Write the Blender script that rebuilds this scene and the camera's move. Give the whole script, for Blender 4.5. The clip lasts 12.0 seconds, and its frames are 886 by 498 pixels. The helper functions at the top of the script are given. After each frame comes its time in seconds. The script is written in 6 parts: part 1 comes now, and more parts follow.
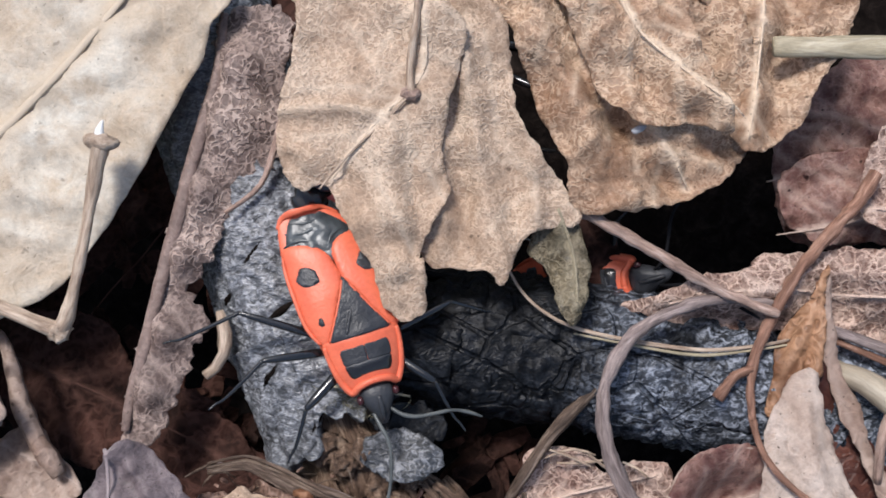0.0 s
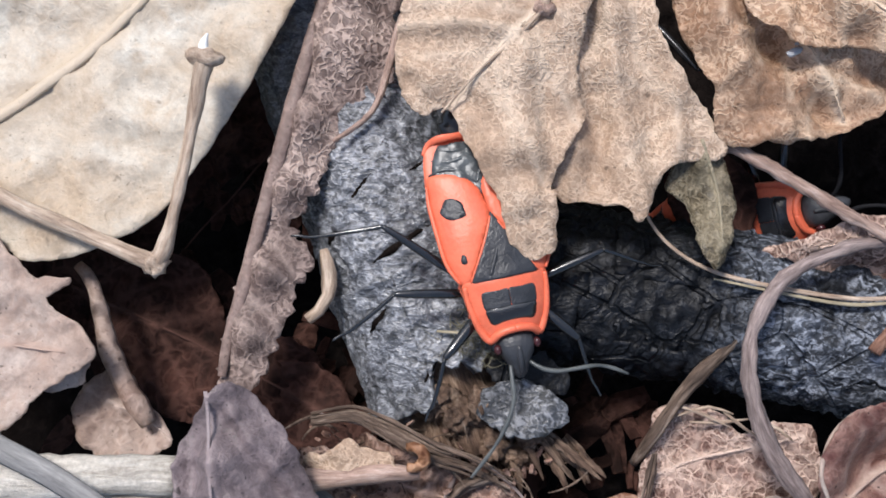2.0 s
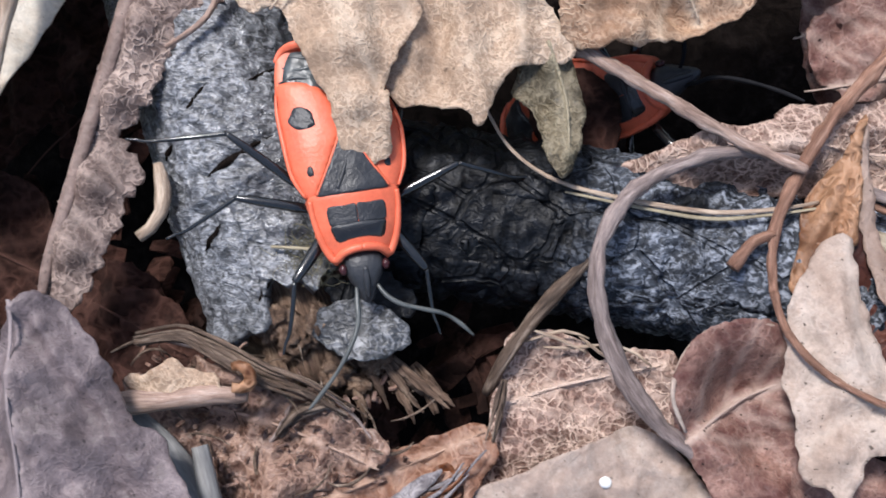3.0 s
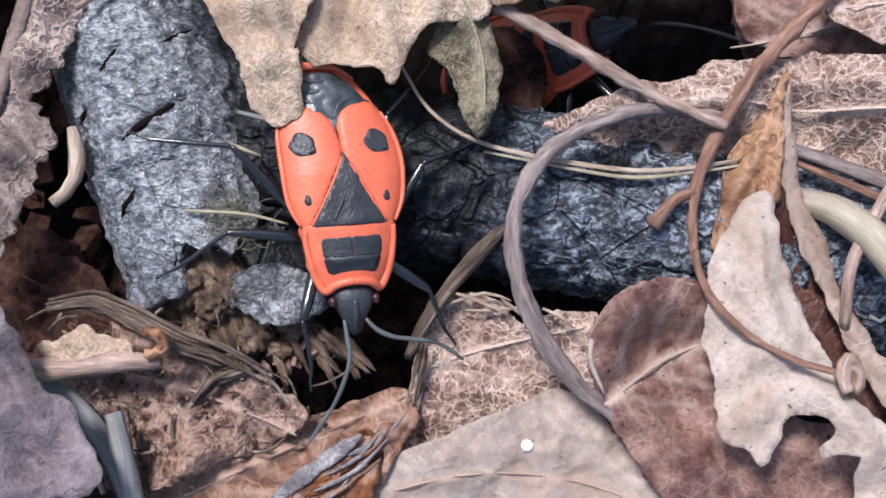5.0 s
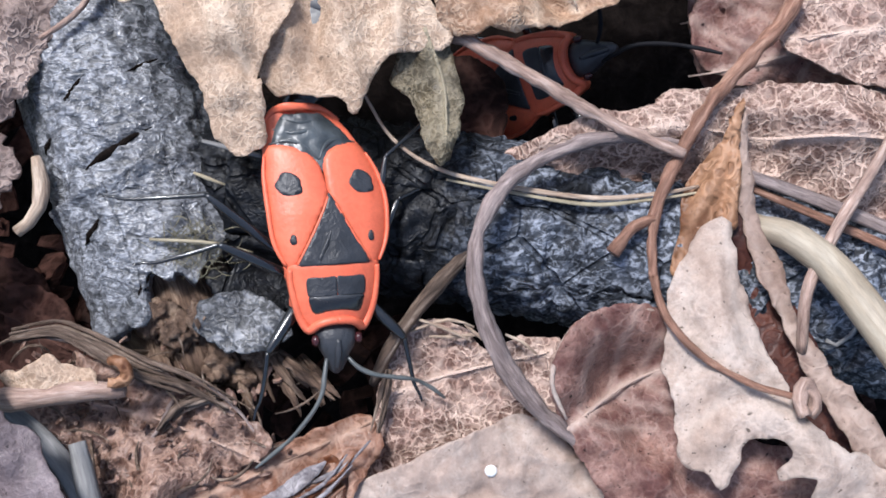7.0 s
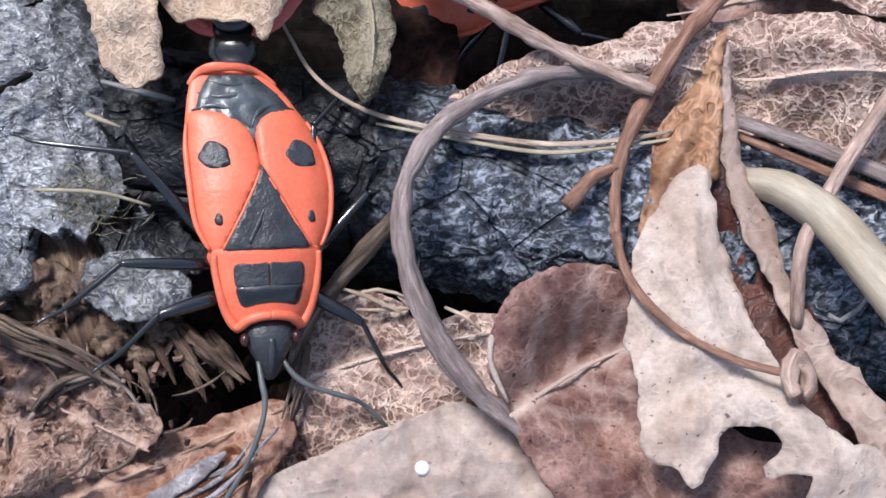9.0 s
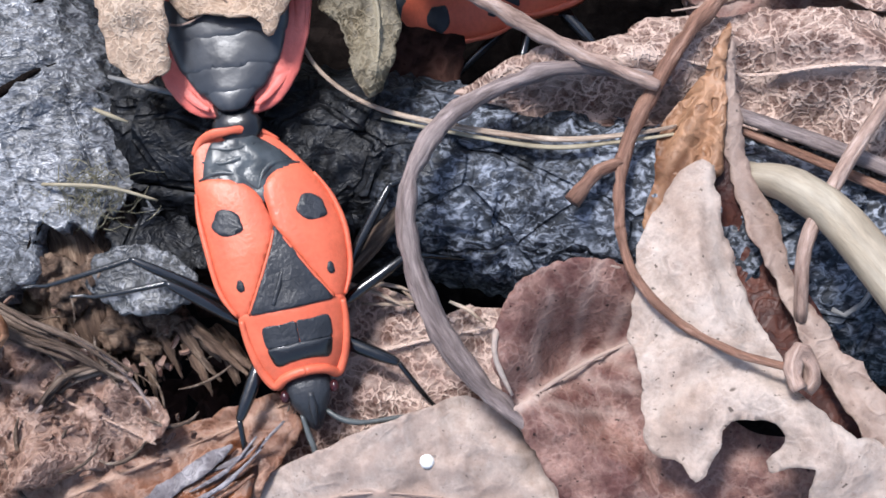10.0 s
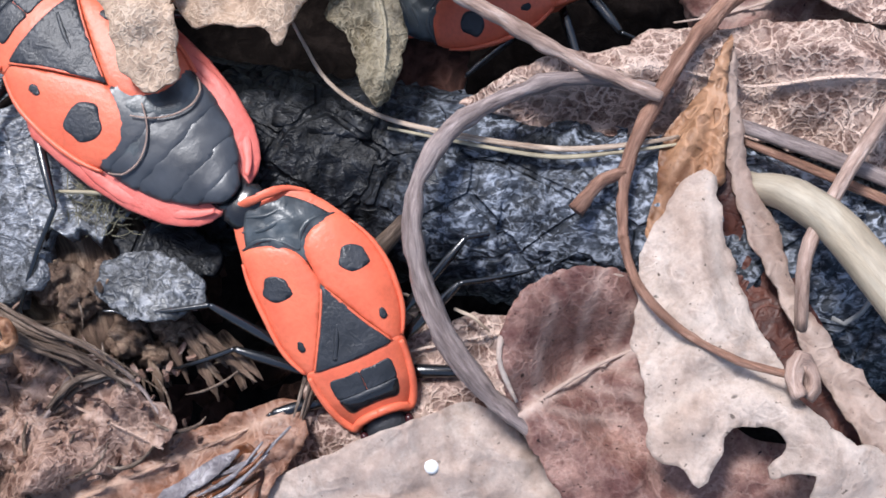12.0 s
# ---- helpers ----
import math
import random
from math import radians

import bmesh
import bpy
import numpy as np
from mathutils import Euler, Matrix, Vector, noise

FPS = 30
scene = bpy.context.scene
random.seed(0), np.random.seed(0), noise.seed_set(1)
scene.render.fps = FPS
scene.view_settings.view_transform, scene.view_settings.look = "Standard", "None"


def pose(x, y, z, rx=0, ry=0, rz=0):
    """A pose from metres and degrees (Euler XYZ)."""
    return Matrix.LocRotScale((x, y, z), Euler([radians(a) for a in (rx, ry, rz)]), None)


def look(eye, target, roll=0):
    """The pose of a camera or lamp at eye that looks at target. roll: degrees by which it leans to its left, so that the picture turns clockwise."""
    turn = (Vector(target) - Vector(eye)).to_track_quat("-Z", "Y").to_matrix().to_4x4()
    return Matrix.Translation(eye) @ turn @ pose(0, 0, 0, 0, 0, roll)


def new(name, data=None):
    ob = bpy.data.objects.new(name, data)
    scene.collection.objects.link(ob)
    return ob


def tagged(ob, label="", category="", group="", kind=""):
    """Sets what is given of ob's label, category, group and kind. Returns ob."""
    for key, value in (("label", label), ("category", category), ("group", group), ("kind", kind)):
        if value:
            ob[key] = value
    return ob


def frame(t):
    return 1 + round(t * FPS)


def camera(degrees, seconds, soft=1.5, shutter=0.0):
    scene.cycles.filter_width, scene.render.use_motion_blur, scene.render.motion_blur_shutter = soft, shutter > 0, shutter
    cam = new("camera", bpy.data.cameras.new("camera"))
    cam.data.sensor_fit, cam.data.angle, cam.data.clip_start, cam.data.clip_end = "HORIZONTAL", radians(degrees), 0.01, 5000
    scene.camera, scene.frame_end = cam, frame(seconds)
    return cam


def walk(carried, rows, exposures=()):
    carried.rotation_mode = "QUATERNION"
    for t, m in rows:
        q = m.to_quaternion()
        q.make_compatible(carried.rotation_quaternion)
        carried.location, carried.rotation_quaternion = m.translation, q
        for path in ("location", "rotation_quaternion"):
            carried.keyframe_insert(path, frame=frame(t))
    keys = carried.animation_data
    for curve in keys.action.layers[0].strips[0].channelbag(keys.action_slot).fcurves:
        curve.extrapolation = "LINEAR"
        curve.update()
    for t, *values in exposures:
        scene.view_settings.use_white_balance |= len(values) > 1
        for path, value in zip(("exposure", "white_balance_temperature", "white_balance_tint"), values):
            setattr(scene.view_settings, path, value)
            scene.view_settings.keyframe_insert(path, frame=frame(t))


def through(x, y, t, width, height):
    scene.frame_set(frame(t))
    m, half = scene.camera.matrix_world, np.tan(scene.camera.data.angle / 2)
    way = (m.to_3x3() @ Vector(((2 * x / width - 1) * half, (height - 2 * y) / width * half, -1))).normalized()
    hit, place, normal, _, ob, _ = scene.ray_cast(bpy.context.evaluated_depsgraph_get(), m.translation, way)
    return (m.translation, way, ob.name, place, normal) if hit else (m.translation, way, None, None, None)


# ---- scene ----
# All shapes below are given in millimetres and scaled to metres when a mesh is made.
cam = camera(45, 12.0, soft=1.65, shutter=0.2)
PATH = [
    (0, pose(-0.00618, 0.00514, 0.05154, 5.17, 0.81, 0.26)),
    (0.5, pose(-0.00812, 0.00508, 0.05085, 4.49, 1.34, 0.91)),
    (1, pose(-0.00927, 0.00517, 0.05016, 4.85, 2.57, 1.23)),
    (1.5, pose(-0.01221, 0.00392, 0.04893, 5.91, 1.83, 1.36)),
    (2, pose(-0.01080, 0.00247, 0.04694, 5.33, 1.97, 1.28)),
    (2.5, pose(-0.00858, 0.00217, 0.04546, 4.50, 1.72, 0.91)),
    (3, pose(-0.00392, -0.00215, 0.04343, 7.11, 2.00, 1.51)),
    (3.2, pose(-0.00279, -0.00280, 0.04274, 7.71, 2.94, 1.08)),
    (5, pose(-0.00067, -0.00270, 0.04253, 5.97, 1.95, 0.88)),
    (5.5, pose(0.00021, -0.00299, 0.04254, 5.96, 1.41, 0.59)),
    (6, pose(0.00015, -0.00323, 0.04260, 6.37, 0.96, 0.52)),
    (6.5, pose(-0.00038, -0.00286, 0.04267, 6.79, 0.83, 0.50)),
    (7, pose(-0.00017, -0.00237, 0.04298, 6.93, 0.67, 0.43)),
    (7.2, pose(0.00015, -0.00109, 0.04315, 5.27, 0.75, 0.57)),
    (8.8, pose(0.00428, -0.00565, 0.03559, 11.49, 3.52, 1.68)),
    (9, pose(0.00439, -0.00593, 0.03556, 11.46, 3.67, 1.60)),
    (9.5, pose(0.00436, -0.00601, 0.03552, 11.53, 3.72, 1.82)),
    (10, pose(0.00451, -0.00606, 0.03570, 11.33, 4.08, 1.72)),
    (10.5, pose(0.00378, -0.00547, 0.03596, 10.79, 3.62, 1.57)),
    (11, pose(0.00391, -0.00566, 0.03587, 11.21, 3.87, 1.71)),
    (11.5, pose(0.00406, -0.00609, 0.03593, 11.64, 4.11, 1.83)),
    (12, pose(0.00420, -0.00610, 0.03617, 11.67, 3.79, 1.89)),
]

EXPOSURES = [(0, 0.39, 6600, 10), (2.5, 0.6, 6550, 10), (5, 0.72, 6250, 10), (9, 0.8, 6250, 10), (12, 0.8, 6250, 10)]
walk(cam, PATH, EXPOSURES)

# ---- light: bright overcast sky with a very wide, weak sun ----
SUN_ELEV, SUN_AZIM = 61, 328
world = bpy.data.worlds.new("overcast_sky")
scene.world = world
world.use_nodes = True
wn = world.node_tree
sky = wn.nodes.new("ShaderNodeTexSky")
sky.sky_type = "NISHITA"
sky.sun_disc = False
sky.sun_elevation, sky.sun_rotation = radians(SUN_ELEV), radians(SUN_AZIM)
sky.air_density, sky.dust_density, sky.ozone_density = 1.0, 2.0, 1.0
wn.links.new(sky.outputs[0], wn.nodes["Background"].inputs[0])
wn.nodes["Background"].inputs[1].default_value = 0.12
lamp = bpy.data.lights.new("sun", "SUN")
lamp.energy, lamp.angle, lamp.color = 3.0, radians(13), (1.0, 0.98, 0.985)
sun = new("sun", lamp)
az, el = radians(SUN_AZIM), radians(SUN_ELEV)
sun.matrix_world = look(Vector((math.sin(az) * math.cos(el), math.cos(az) * math.cos(el), math.sin(el))), (0, 0, 0))

U = 0.001


# ---- materials ----
def nodes_of(name):
    m = bpy.data.materials.new(name)
    m.use_nodes = True
    t = m.node_tree
    return m, t, t.nodes["Principled BSDF"]


def node(t, kind, **inputs):
    n = t.nodes.new(kind)
    for key, value in inputs.items():
        n.inputs[key.replace("_", " ")].default_value = value
    return n


def coords(t):
    c = t.nodes.new("ShaderNodeTexCoord")
    v = t.nodes.new("ShaderNodeVectorMath")
    v.operation = "SCALE"
    v.inputs["Scale"].default_value = 1000.0
    t.links.new(c.outputs["Object"], v.inputs[0])
    return v.outputs[0]


def ramp(t, fac, stops):
    r = t.nodes.new("ShaderNodeValToRGB")
    e = r.color_ramp.elements
    while len(e) < len(stops):
        e.new(0.5)
    for k, (p, c) in enumerate(stops):
        e[k].position = p
        e[k].color = (*c, 1) if len(c) == 3 else (c[0], c[0], c[0], 1)
    t.links.new(fac, r.inputs[0])
    return r.outputs[0]


def mix(t, kind, fac, a, b):
    n = t.nodes.new("ShaderNodeMix")
    n.data_type, n.blend_type = "RGBA", kind
    for sock, value in ((n.inputs[0], fac), (n.inputs[6], a), (n.inputs[7], b)):
        if hasattr(value, "links"):
            t.links.new(value, sock)
        elif isinstance(value, (int, float)):
            sock.default_value = value
        else:
            sock.default_value = (*value, 1)
    return n.outputs[2]


def noise_tex(t, vec, scale, detail=5.0, rough=0.6, distortion=0.0):
    n = node(t, "ShaderNodeTexNoise", Scale=scale, Detail=detail, Roughness=rough, Distortion=distortion)
    t.links.new(vec, n.inputs["Vector"])
    return n.outputs[0]


def cell_edges(t, vec, scale, random_=1.0):
    n = node(t, "ShaderNodeTexVoronoi", Scale=scale, Randomness=random_)
    n.feature = "DISTANCE_TO_EDGE"
    t.links.new(vec, n.inputs["Vector"])
    return n.outputs["Distance"]


def worm_lines(t, vec, scale, width=0.03, detail=1.5, twist=0.9):
    """Thin winding lines, where a noise passes through its middle value."""
    n = noise_tex(t, vec, scale, detail, 0.55, twist)
    return ramp(t, n, [(0.5 - width * 1.6, (0.0,)), (0.5 - width * 0.5, (1.0,)), (0.5 + width * 0.5, (1.0,)), (0.5 + width * 1.6, (0.0,))])


def bump(t, height, strength, dist, under=None):
    b = node(t, "ShaderNodeBump", Strength=strength, Distance=dist * U)
    t.links.new(height, b.inputs["Height"])
    if under is not None:
        t.links.new(under, b.inputs["Normal"])
    return b.outputs[0]


def leaf_material(name, dark, pale, vein, spots=0.35, net=0.5, rough=0.62, through=0.25, net_size=0.95, blotch=0.16, grain=1.0, spec=0.35, crimp=0.4):
    """Dead leaf tissue: blotches, a raised net of fine veins, winding wrinkles, dark mould specks and some light through it."""
    m, t, p = nodes_of(name)
    v = coords(t)
    warp = t.nodes.new("ShaderNodeVectorMath")
    warp.operation = "ADD"
    wob = node(t, "ShaderNodeTexNoise", Scale=1.1, Detail=4.0, Roughness=0.65)
    t.links.new(v, wob.inputs["Vector"])
    amp = t.nodes.new("ShaderNodeVectorMath")
    amp.operation = "SCALE"
    amp.inputs["Scale"].default_value = 1.1
    t.links.new(wob.outputs["Color"], amp.inputs[0])
    t.links.new(v, warp.inputs[0])
    t.links.new(amp.outputs[0], warp.inputs[1])
    w = warp.outputs[0]
    big = noise_tex(t, v, blotch, 5.0, 0.6)
    mid = noise_tex(t, v, blotch * 4.0, 5.0, 0.6, 0.4)
    fine = noise_tex(t, v, 2.6, 6.0, 0.68)
    tiny = noise_tex(t, v, 9.0, 3.0, 0.6)
    col = mix(t, "MIX", ramp(t, big, [(0.38, (0.0,)), (0.62, (1.0,))]), dark, pale)
    col = mix(t, "MIX", mix(t, "MULTIPLY", 1.0, ramp(t, mid, [(0.47, (0.0,)), (0.66, (1.0,))]), (0.75, 0.75, 0.75)), col, dark)
    col = mix(t, "MULTIPLY", 0.42 * min(1.4, grain), col, ramp(t, fine, [(0.32, (0.6,)), (0.5, (1.0,)), (0.68, (1.25,))]))
    col = mix(t, "MULTIPLY", 0.2, col, ramp(t, tiny, [(0.34, (0.6,)), (0.5, (1.0,)), (0.66, (1.2,))]))
    e1 = cell_edges(t, w, net_size * 1.05)
    e2 = cell_edges(t, w, net_size * 2.3)
    patch = ramp(t, noise_tex(t, v, 0.35, 3.0, 0.6), [(0.36, (0.25,)), (0.56, (1.0,))])
    line1 = mix(t, "MULTIPLY", 1.0, ramp(t, e1, [(0.0, (1.0,)), (0.045, (0.95,)), (0.08, (0.35,)), (0.13, (0.0,))]), patch)
    line2 = mix(t, "MULTIPLY", 1.0, ramp(t, e2, [(0.0, (0.95,)), (0.07, (0.7,)), (0.15, (0.0,))]), patch)
    worm = mix(t, "MULTIPLY", 1.0, worm_lines(t, v, net_size * 1.25, 0.055, 1.0, 0.6), ramp(t, noise_tex(t, v, 0.25, 3.0, 0.6), [(0.38, (0.15,)), (0.54, (1.0,))]))
    col = mix(t, "MULTIPLY", min(1.0, 1.2 * net), col, ramp(t, e1, [(0.04, (1.1,)), (0.12, (0.6,)), (0.35, (0.42,))]))
    col = mix(t, "MULTIPLY", min(1.0, 1.1 * crimp), col, ramp(t, worm, [(0.0, (0.7,)), (0.5, (1.1,))]))
    col = mix(t, "MIX", mix(t, "MULTIPLY", 1.0, worm, (crimp * 0.75,) * 3), col, vein)
    col = mix(t, "MIX", mix(t, "MULTIPLY", 1.0, line2, (net * 0.35,) * 3), col, vein)
    col = mix(t, "MIX", mix(t, "MULTIPLY", 1.0, line1, (min(1.0, net * 1.1),) * 3), col, vein)
    att = t.nodes.new("ShaderNodeAttribute")
    att.attribute_name = "vein"
    col = mix(t, "MIX", att.outputs["Fac"], col, vein)
    sp = noise_tex(t, v, 1.5, 2.0, 0.5)
    sp2 = noise_tex(t, v, 4.5, 2.0, 0.5)
    speck = mix(t, "LIGHTEN", 1.0, ramp(t, sp, [(0.70, (0.0,)), (0.76, (1.0,))]), ramp(t, sp2, [(0.68, (0.0,)), (0.74, (1.0,))]))
    col = mix(t, "MIX", mix(t, "MULTIPLY", 1.0, speck, (spots, spots, spots)), col, tuple(c * 0.22 for c in dark))
    t.links.new(col, p.inputs["Base Color"])
    n1 = bump(t, fine, min(1.0, 0.3 * grain), 0.16)
    n2 = bump(t, line2, min(1.0, net * 0.5), 0.04, n1)
    n3 = bump(t, line1, min(1.0, 0.1 + net), 0.07, n2)
    n4 = bump(t, worm, min(1.0, 0.1 + crimp), 0.07, n3)
    t.links.new(n4, p.inputs["Normal"])
    t.links.new(ramp(t, fine, [(0.3, (rough - 0.14,)), (0.7, (rough + 0.14,))]), p.inputs["Roughness"])
    p.inputs["Specular IOR Level"].default_value = spec
    tr = node(t, "ShaderNodeBsdfTranslucent")
    t.links.new(col, tr.inputs["Color"])
    t.links.new(n4, tr.inputs["Normal"])
    ms = node(t, "ShaderNodeMixShader", Fac=through)
    t.links.new(p.outputs[0], ms.inputs[1])
    t.links.new(tr.outputs[0], ms.inputs[2])
    t.links.new(ms.outputs[0], t.nodes["Material Output"].inputs[0])
    return m


def wood_material(name, dark, mid, pale, along=(1, 1, 1), scale=1.0, rough=0.7, relief=0.2, flecks=0.0, spec=0.3, turn=(0, 0, 0), skin=False):
    """Bark and twigs: fibre noise stretched along the grain, coarse blotches and pale weathered flecks."""
    m, t, p = nodes_of(name)
    v = coords(t)
    if skin:
        att = t.nodes.new("ShaderNodeAttribute")
        att.attribute_name = "skin"
        v = att.outputs["Vector"]
    mp = node(t, "ShaderNodeMapping", Scale=along, Rotation=turn)
    t.links.new(v, mp.inputs["Vector"])
    fib = noise_tex(t, mp.outputs[0], 1.6 * scale, 8.0, 0.68, 0.6)
    big = noise_tex(t, v, 0.28 * scale, 4.0, 0.6)
    fine = noise_tex(t, v, 5.0 * scale, 4.0, 0.7)
    col = ramp(t, fib, [(0.30, dark), (0.52, mid), (0.74, pale)])
    col = mix(t, "MULTIPLY", 0.8, col, ramp(t, big, [(0.3, (0.5,)), (0.55, (1.0,)), (0.75, (1.3,))]))
    col = mix(t, "MULTIPLY", 0.6, col, ramp(t, fine, [(0.3, (0.55,)), (0.6, (1.1,))]))
    if flecks:
        fl = noise_tex(t, mp.outputs[0], 2.6 * scale, 3.0, 0.6)
        col = mix(t, "MIX", mix(t, "MULTIPLY", 1.0, ramp(t, fl, [(0.60, (0.0,)), (0.70, (1.0,))]), (flecks, flecks, flecks)), col, pale)
    t.links.new(col, p.inputs["Base Color"])
    n1 = bump(t, fine, 0.4, 0.08)
    n2 = bump(t, fib, 0.8, relief, n1)
    t.links.new(n2, p.inputs["Normal"])
    t.links.new(ramp(t, fib, [(0.3, (rough + 0.1,)), (0.7, (rough - 0.15,))]), p.inputs["Roughness"])
    p.inputs["Specular IOR Level"].default_value = spec
    return m


def bark_material(name, dark, mid, pale, turn, stretch, cover, relief, rough=0.55, spec=0.4, cracks=0.0, sheen_from=None):
    """Weathered bark: short winding wrinkles, pale worn crests with highlights put into their colour, dark pits between
    them, and cracks that part it into plates.
    The last argument: where along its own x, in mm, painted sky sheen begins and is full."""
    m, t, p = nodes_of(name)
    v = coords(t)
    mp = node(t, "ShaderNodeMapping", Scale=stretch, Rotation=turn)
    t.links.new(v, mp.inputs["Vector"])
    q = mp.outputs[0]
    worm = noise_tex(t, q, 1.1, 3.0, 0.58, 0.9)
    worn = noise_tex(t, v, 0.3, 5.0, 0.65)
    fine = noise_tex(t, q, 2.8, 4.0, 0.6, 0.8)
    crest = mix(t, "LIGHTEN", 1.0, worm_lines(t, q, 0.9, 0.05, 1.0, 0.9), mix(t, "MULTIPLY", 1.0, worm_lines(t, q, 1.7, 0.06, 1.0, 0.8), (0.7, 0.7, 0.7)))
    where = ramp(t, worn, [(0.40 - 0.16 * cover, (0.06,)), (0.58 - 0.08 * cover, (1.0,))])
    # black before this stretch, paler after it: sky sheen put into the colour
    if sheen_from:
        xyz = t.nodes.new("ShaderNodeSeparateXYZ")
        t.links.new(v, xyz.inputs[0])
        rng_ = node(t, "ShaderNodeMapRange", **{"From_Min": sheen_from[0], "From_Max": sheen_from[1], "To_Min": 0.04, "To_Max": 1.0})
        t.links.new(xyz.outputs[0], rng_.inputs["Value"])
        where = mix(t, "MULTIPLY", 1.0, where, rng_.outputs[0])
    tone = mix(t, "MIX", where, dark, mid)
    col = mix(t, "MULTIPLY", 0.9, tone, ramp(t, worm, [(0.34, (0.25,)), (0.46, (0.75,)), (0.56, (1.1,)), (0.68, (1.4,))]))
    col = mix(t, "MULTIPLY", 0.6, col, ramp(t, fine, [(0.36, (0.3,)), (0.5, (1.0,)), (0.64, (1.4,))]))
    lit = mix(t, "MULTIPLY", 1.0, mix(t, "MULTIPLY", 1.0, crest, where), ramp(t, fine, [(0.44, (0.0,)), (0.58, (0.9,))]))
    col = mix(t, "MIX", lit, col, pale)
    n1 = bump(t, fine, 0.35, 0.1)
    n2 = bump(t, worm, 0.7, relief, n1)
    n3 = bump(t, crest, 0.4, relief * 0.2, n2)
    if cracks:
        plates = ramp(t, cell_edges(t, q, 0.33), [(0.0, (0.0,)), (0.03, (0.1,)), (0.055, (1.0,))])
        col = mix(t, "MULTIPLY", cracks, col, ramp(t, plates, [(0.0, (0.08,)), (0.6, (1.0,))]))
        n3 = bump(t, plates, 0.9, relief, n3)
    t.links.new(col, p.inputs["Base Color"])
    t.links.new(n3, p.inputs["Normal"])
    t.links.new(ramp(t, worm, [(0.35, (rough + 0.2,)), (0.65, (rough - 0.1,))]), p.inputs["Roughness"])
    p.inputs["Specular IOR Level"].default_value = spec
    return m


def cuticle_material(name, base, other, rough=0.5, spec=0.4, grain=9.0, relief=0.03):
    """Insect shell: fine punctures and a slight change of tone."""
    m, t, p = nodes_of(name)
    v = coords(t)
    big = noise_tex(t, v, 0.9, 3.0, 0.5)
    fine = noise_tex(t, v, grain, 3.0, 0.6)
    col = mix(t, "MIX", ramp(t, big, [(0.35, (0.0,)), (0.7, (1.0,))]), base, other)
    col = mix(t, "MULTIPLY", 0.35, col, ramp(t, fine, [(0.3, (0.7,)), (0.6, (1.05,))]))
    t.links.new(col, p.inputs["Base Color"])
    t.links.new(bump(t, fine, 0.5, relief), p.inputs["Normal"])
    p.inputs["Roughness"].default_value = rough
    p.inputs["Specular IOR Level"].default_value = spec
    return m


M_PALE = leaf_material("pale_leaf", (0.47, 0.36, 0.255), (0.67, 0.63, 0.55), (0.56, 0.45, 0.33), 0.5, 0.06, 0.5, 0.22, 1.2, 0.16, 0.9, crimp=0.12)
M_TAN = leaf_material("tan_leaf", (0.48, 0.325, 0.222), (0.61, 0.455, 0.34), (0.84, 0.70, 0.555), 0.7, 0.14, 0.55, 0.25, 2.6, 0.25, 1.1, crimp=0.45)
M_TAN2 = leaf_material("brown_tan_leaf", (0.35, 0.195, 0.115), (0.60, 0.415, 0.285), (0.82, 0.66, 0.50), 0.8, 0.12, 0.48, 0.22, 2.2, 0.3, 1.2, crimp=0.5)
M_STRIP = leaf_material("rolled_leaf", (0.15, 0.10, 0.087), (0.27, 0.193, 0.168), (0.56, 0.435, 0.375), 0.5, 0.24, 0.56, 0.12, 1.8, 0.22, 1.1, crimp=0.85)
M_ROLL = leaf_material("rolled_rim", (0.17, 0.115, 0.098), (0.31, 0.225, 0.195), (0.42, 0.32, 0.275), 0.6, 0.06, 0.55, 0.1, 1.2, 0.4, 1.2, crimp=0.2)
M_LACE = leaf_material("lacy_brown_leaf", (0.20, 0.090, 0.066), (0.40, 0.24, 0.185), (0.70, 0.53, 0.44), 0.6, 0.75, 0.44, 0.15, 1.7, 0.24, 1.1, crimp=0.4)
M_RED = leaf_material("red_brown_leaf", (0.13, 0.050, 0.042), (0.36, 0.20, 0.158), (0.54, 0.41, 0.345), 1.0, 0.16, 0.4, 0.2, 1.5, 0.7, 1.9, crimp=0.06)
M_DUST = leaf_material("dusty_leaf", (0.36, 0.26, 0.21), (0.53, 0.44, 0.385), (0.44, 0.31, 0.25), 0.7, 0.06, 0.58, 0.2, 0.8, 0.3, 1.1, crimp=0.15)
M_FOLD = leaf_material("folded_leaf", (0.42, 0.31, 0.25), (0.57, 0.475, 0.415), (0.66, 0.57, 0.50), 0.9, 0.05, 0.55, 0.25, 1.2, 0.3, 1.3, crimp=0.12)
M_BACK = leaf_material("leaf_underside", (0.27, 0.175, 0.135), (0.43, 0.325, 0.27), (0.52, 0.41, 0.35), 0.8, 0.1, 0.55, 0.2, 0.9, 0.3, 1.2, crimp=0.3)
M_RUST = leaf_material("rust_leaf", (0.17, 0.062, 0.026), (0.40, 0.20, 0.10), (0.56, 0.33, 0.20), 0.4, 0.25, 0.4, 0.25, 0.9, 0.35, crimp=0.7)
M_WET = leaf_material("wet_leaf", (0.20, 0.072, 0.036), (0.39, 0.215, 0.145), (0.52, 0.34, 0.25), 0.6, 0.3, 0.34, 0.25, 1.2, 0.3, 1.3, crimp=0.2)
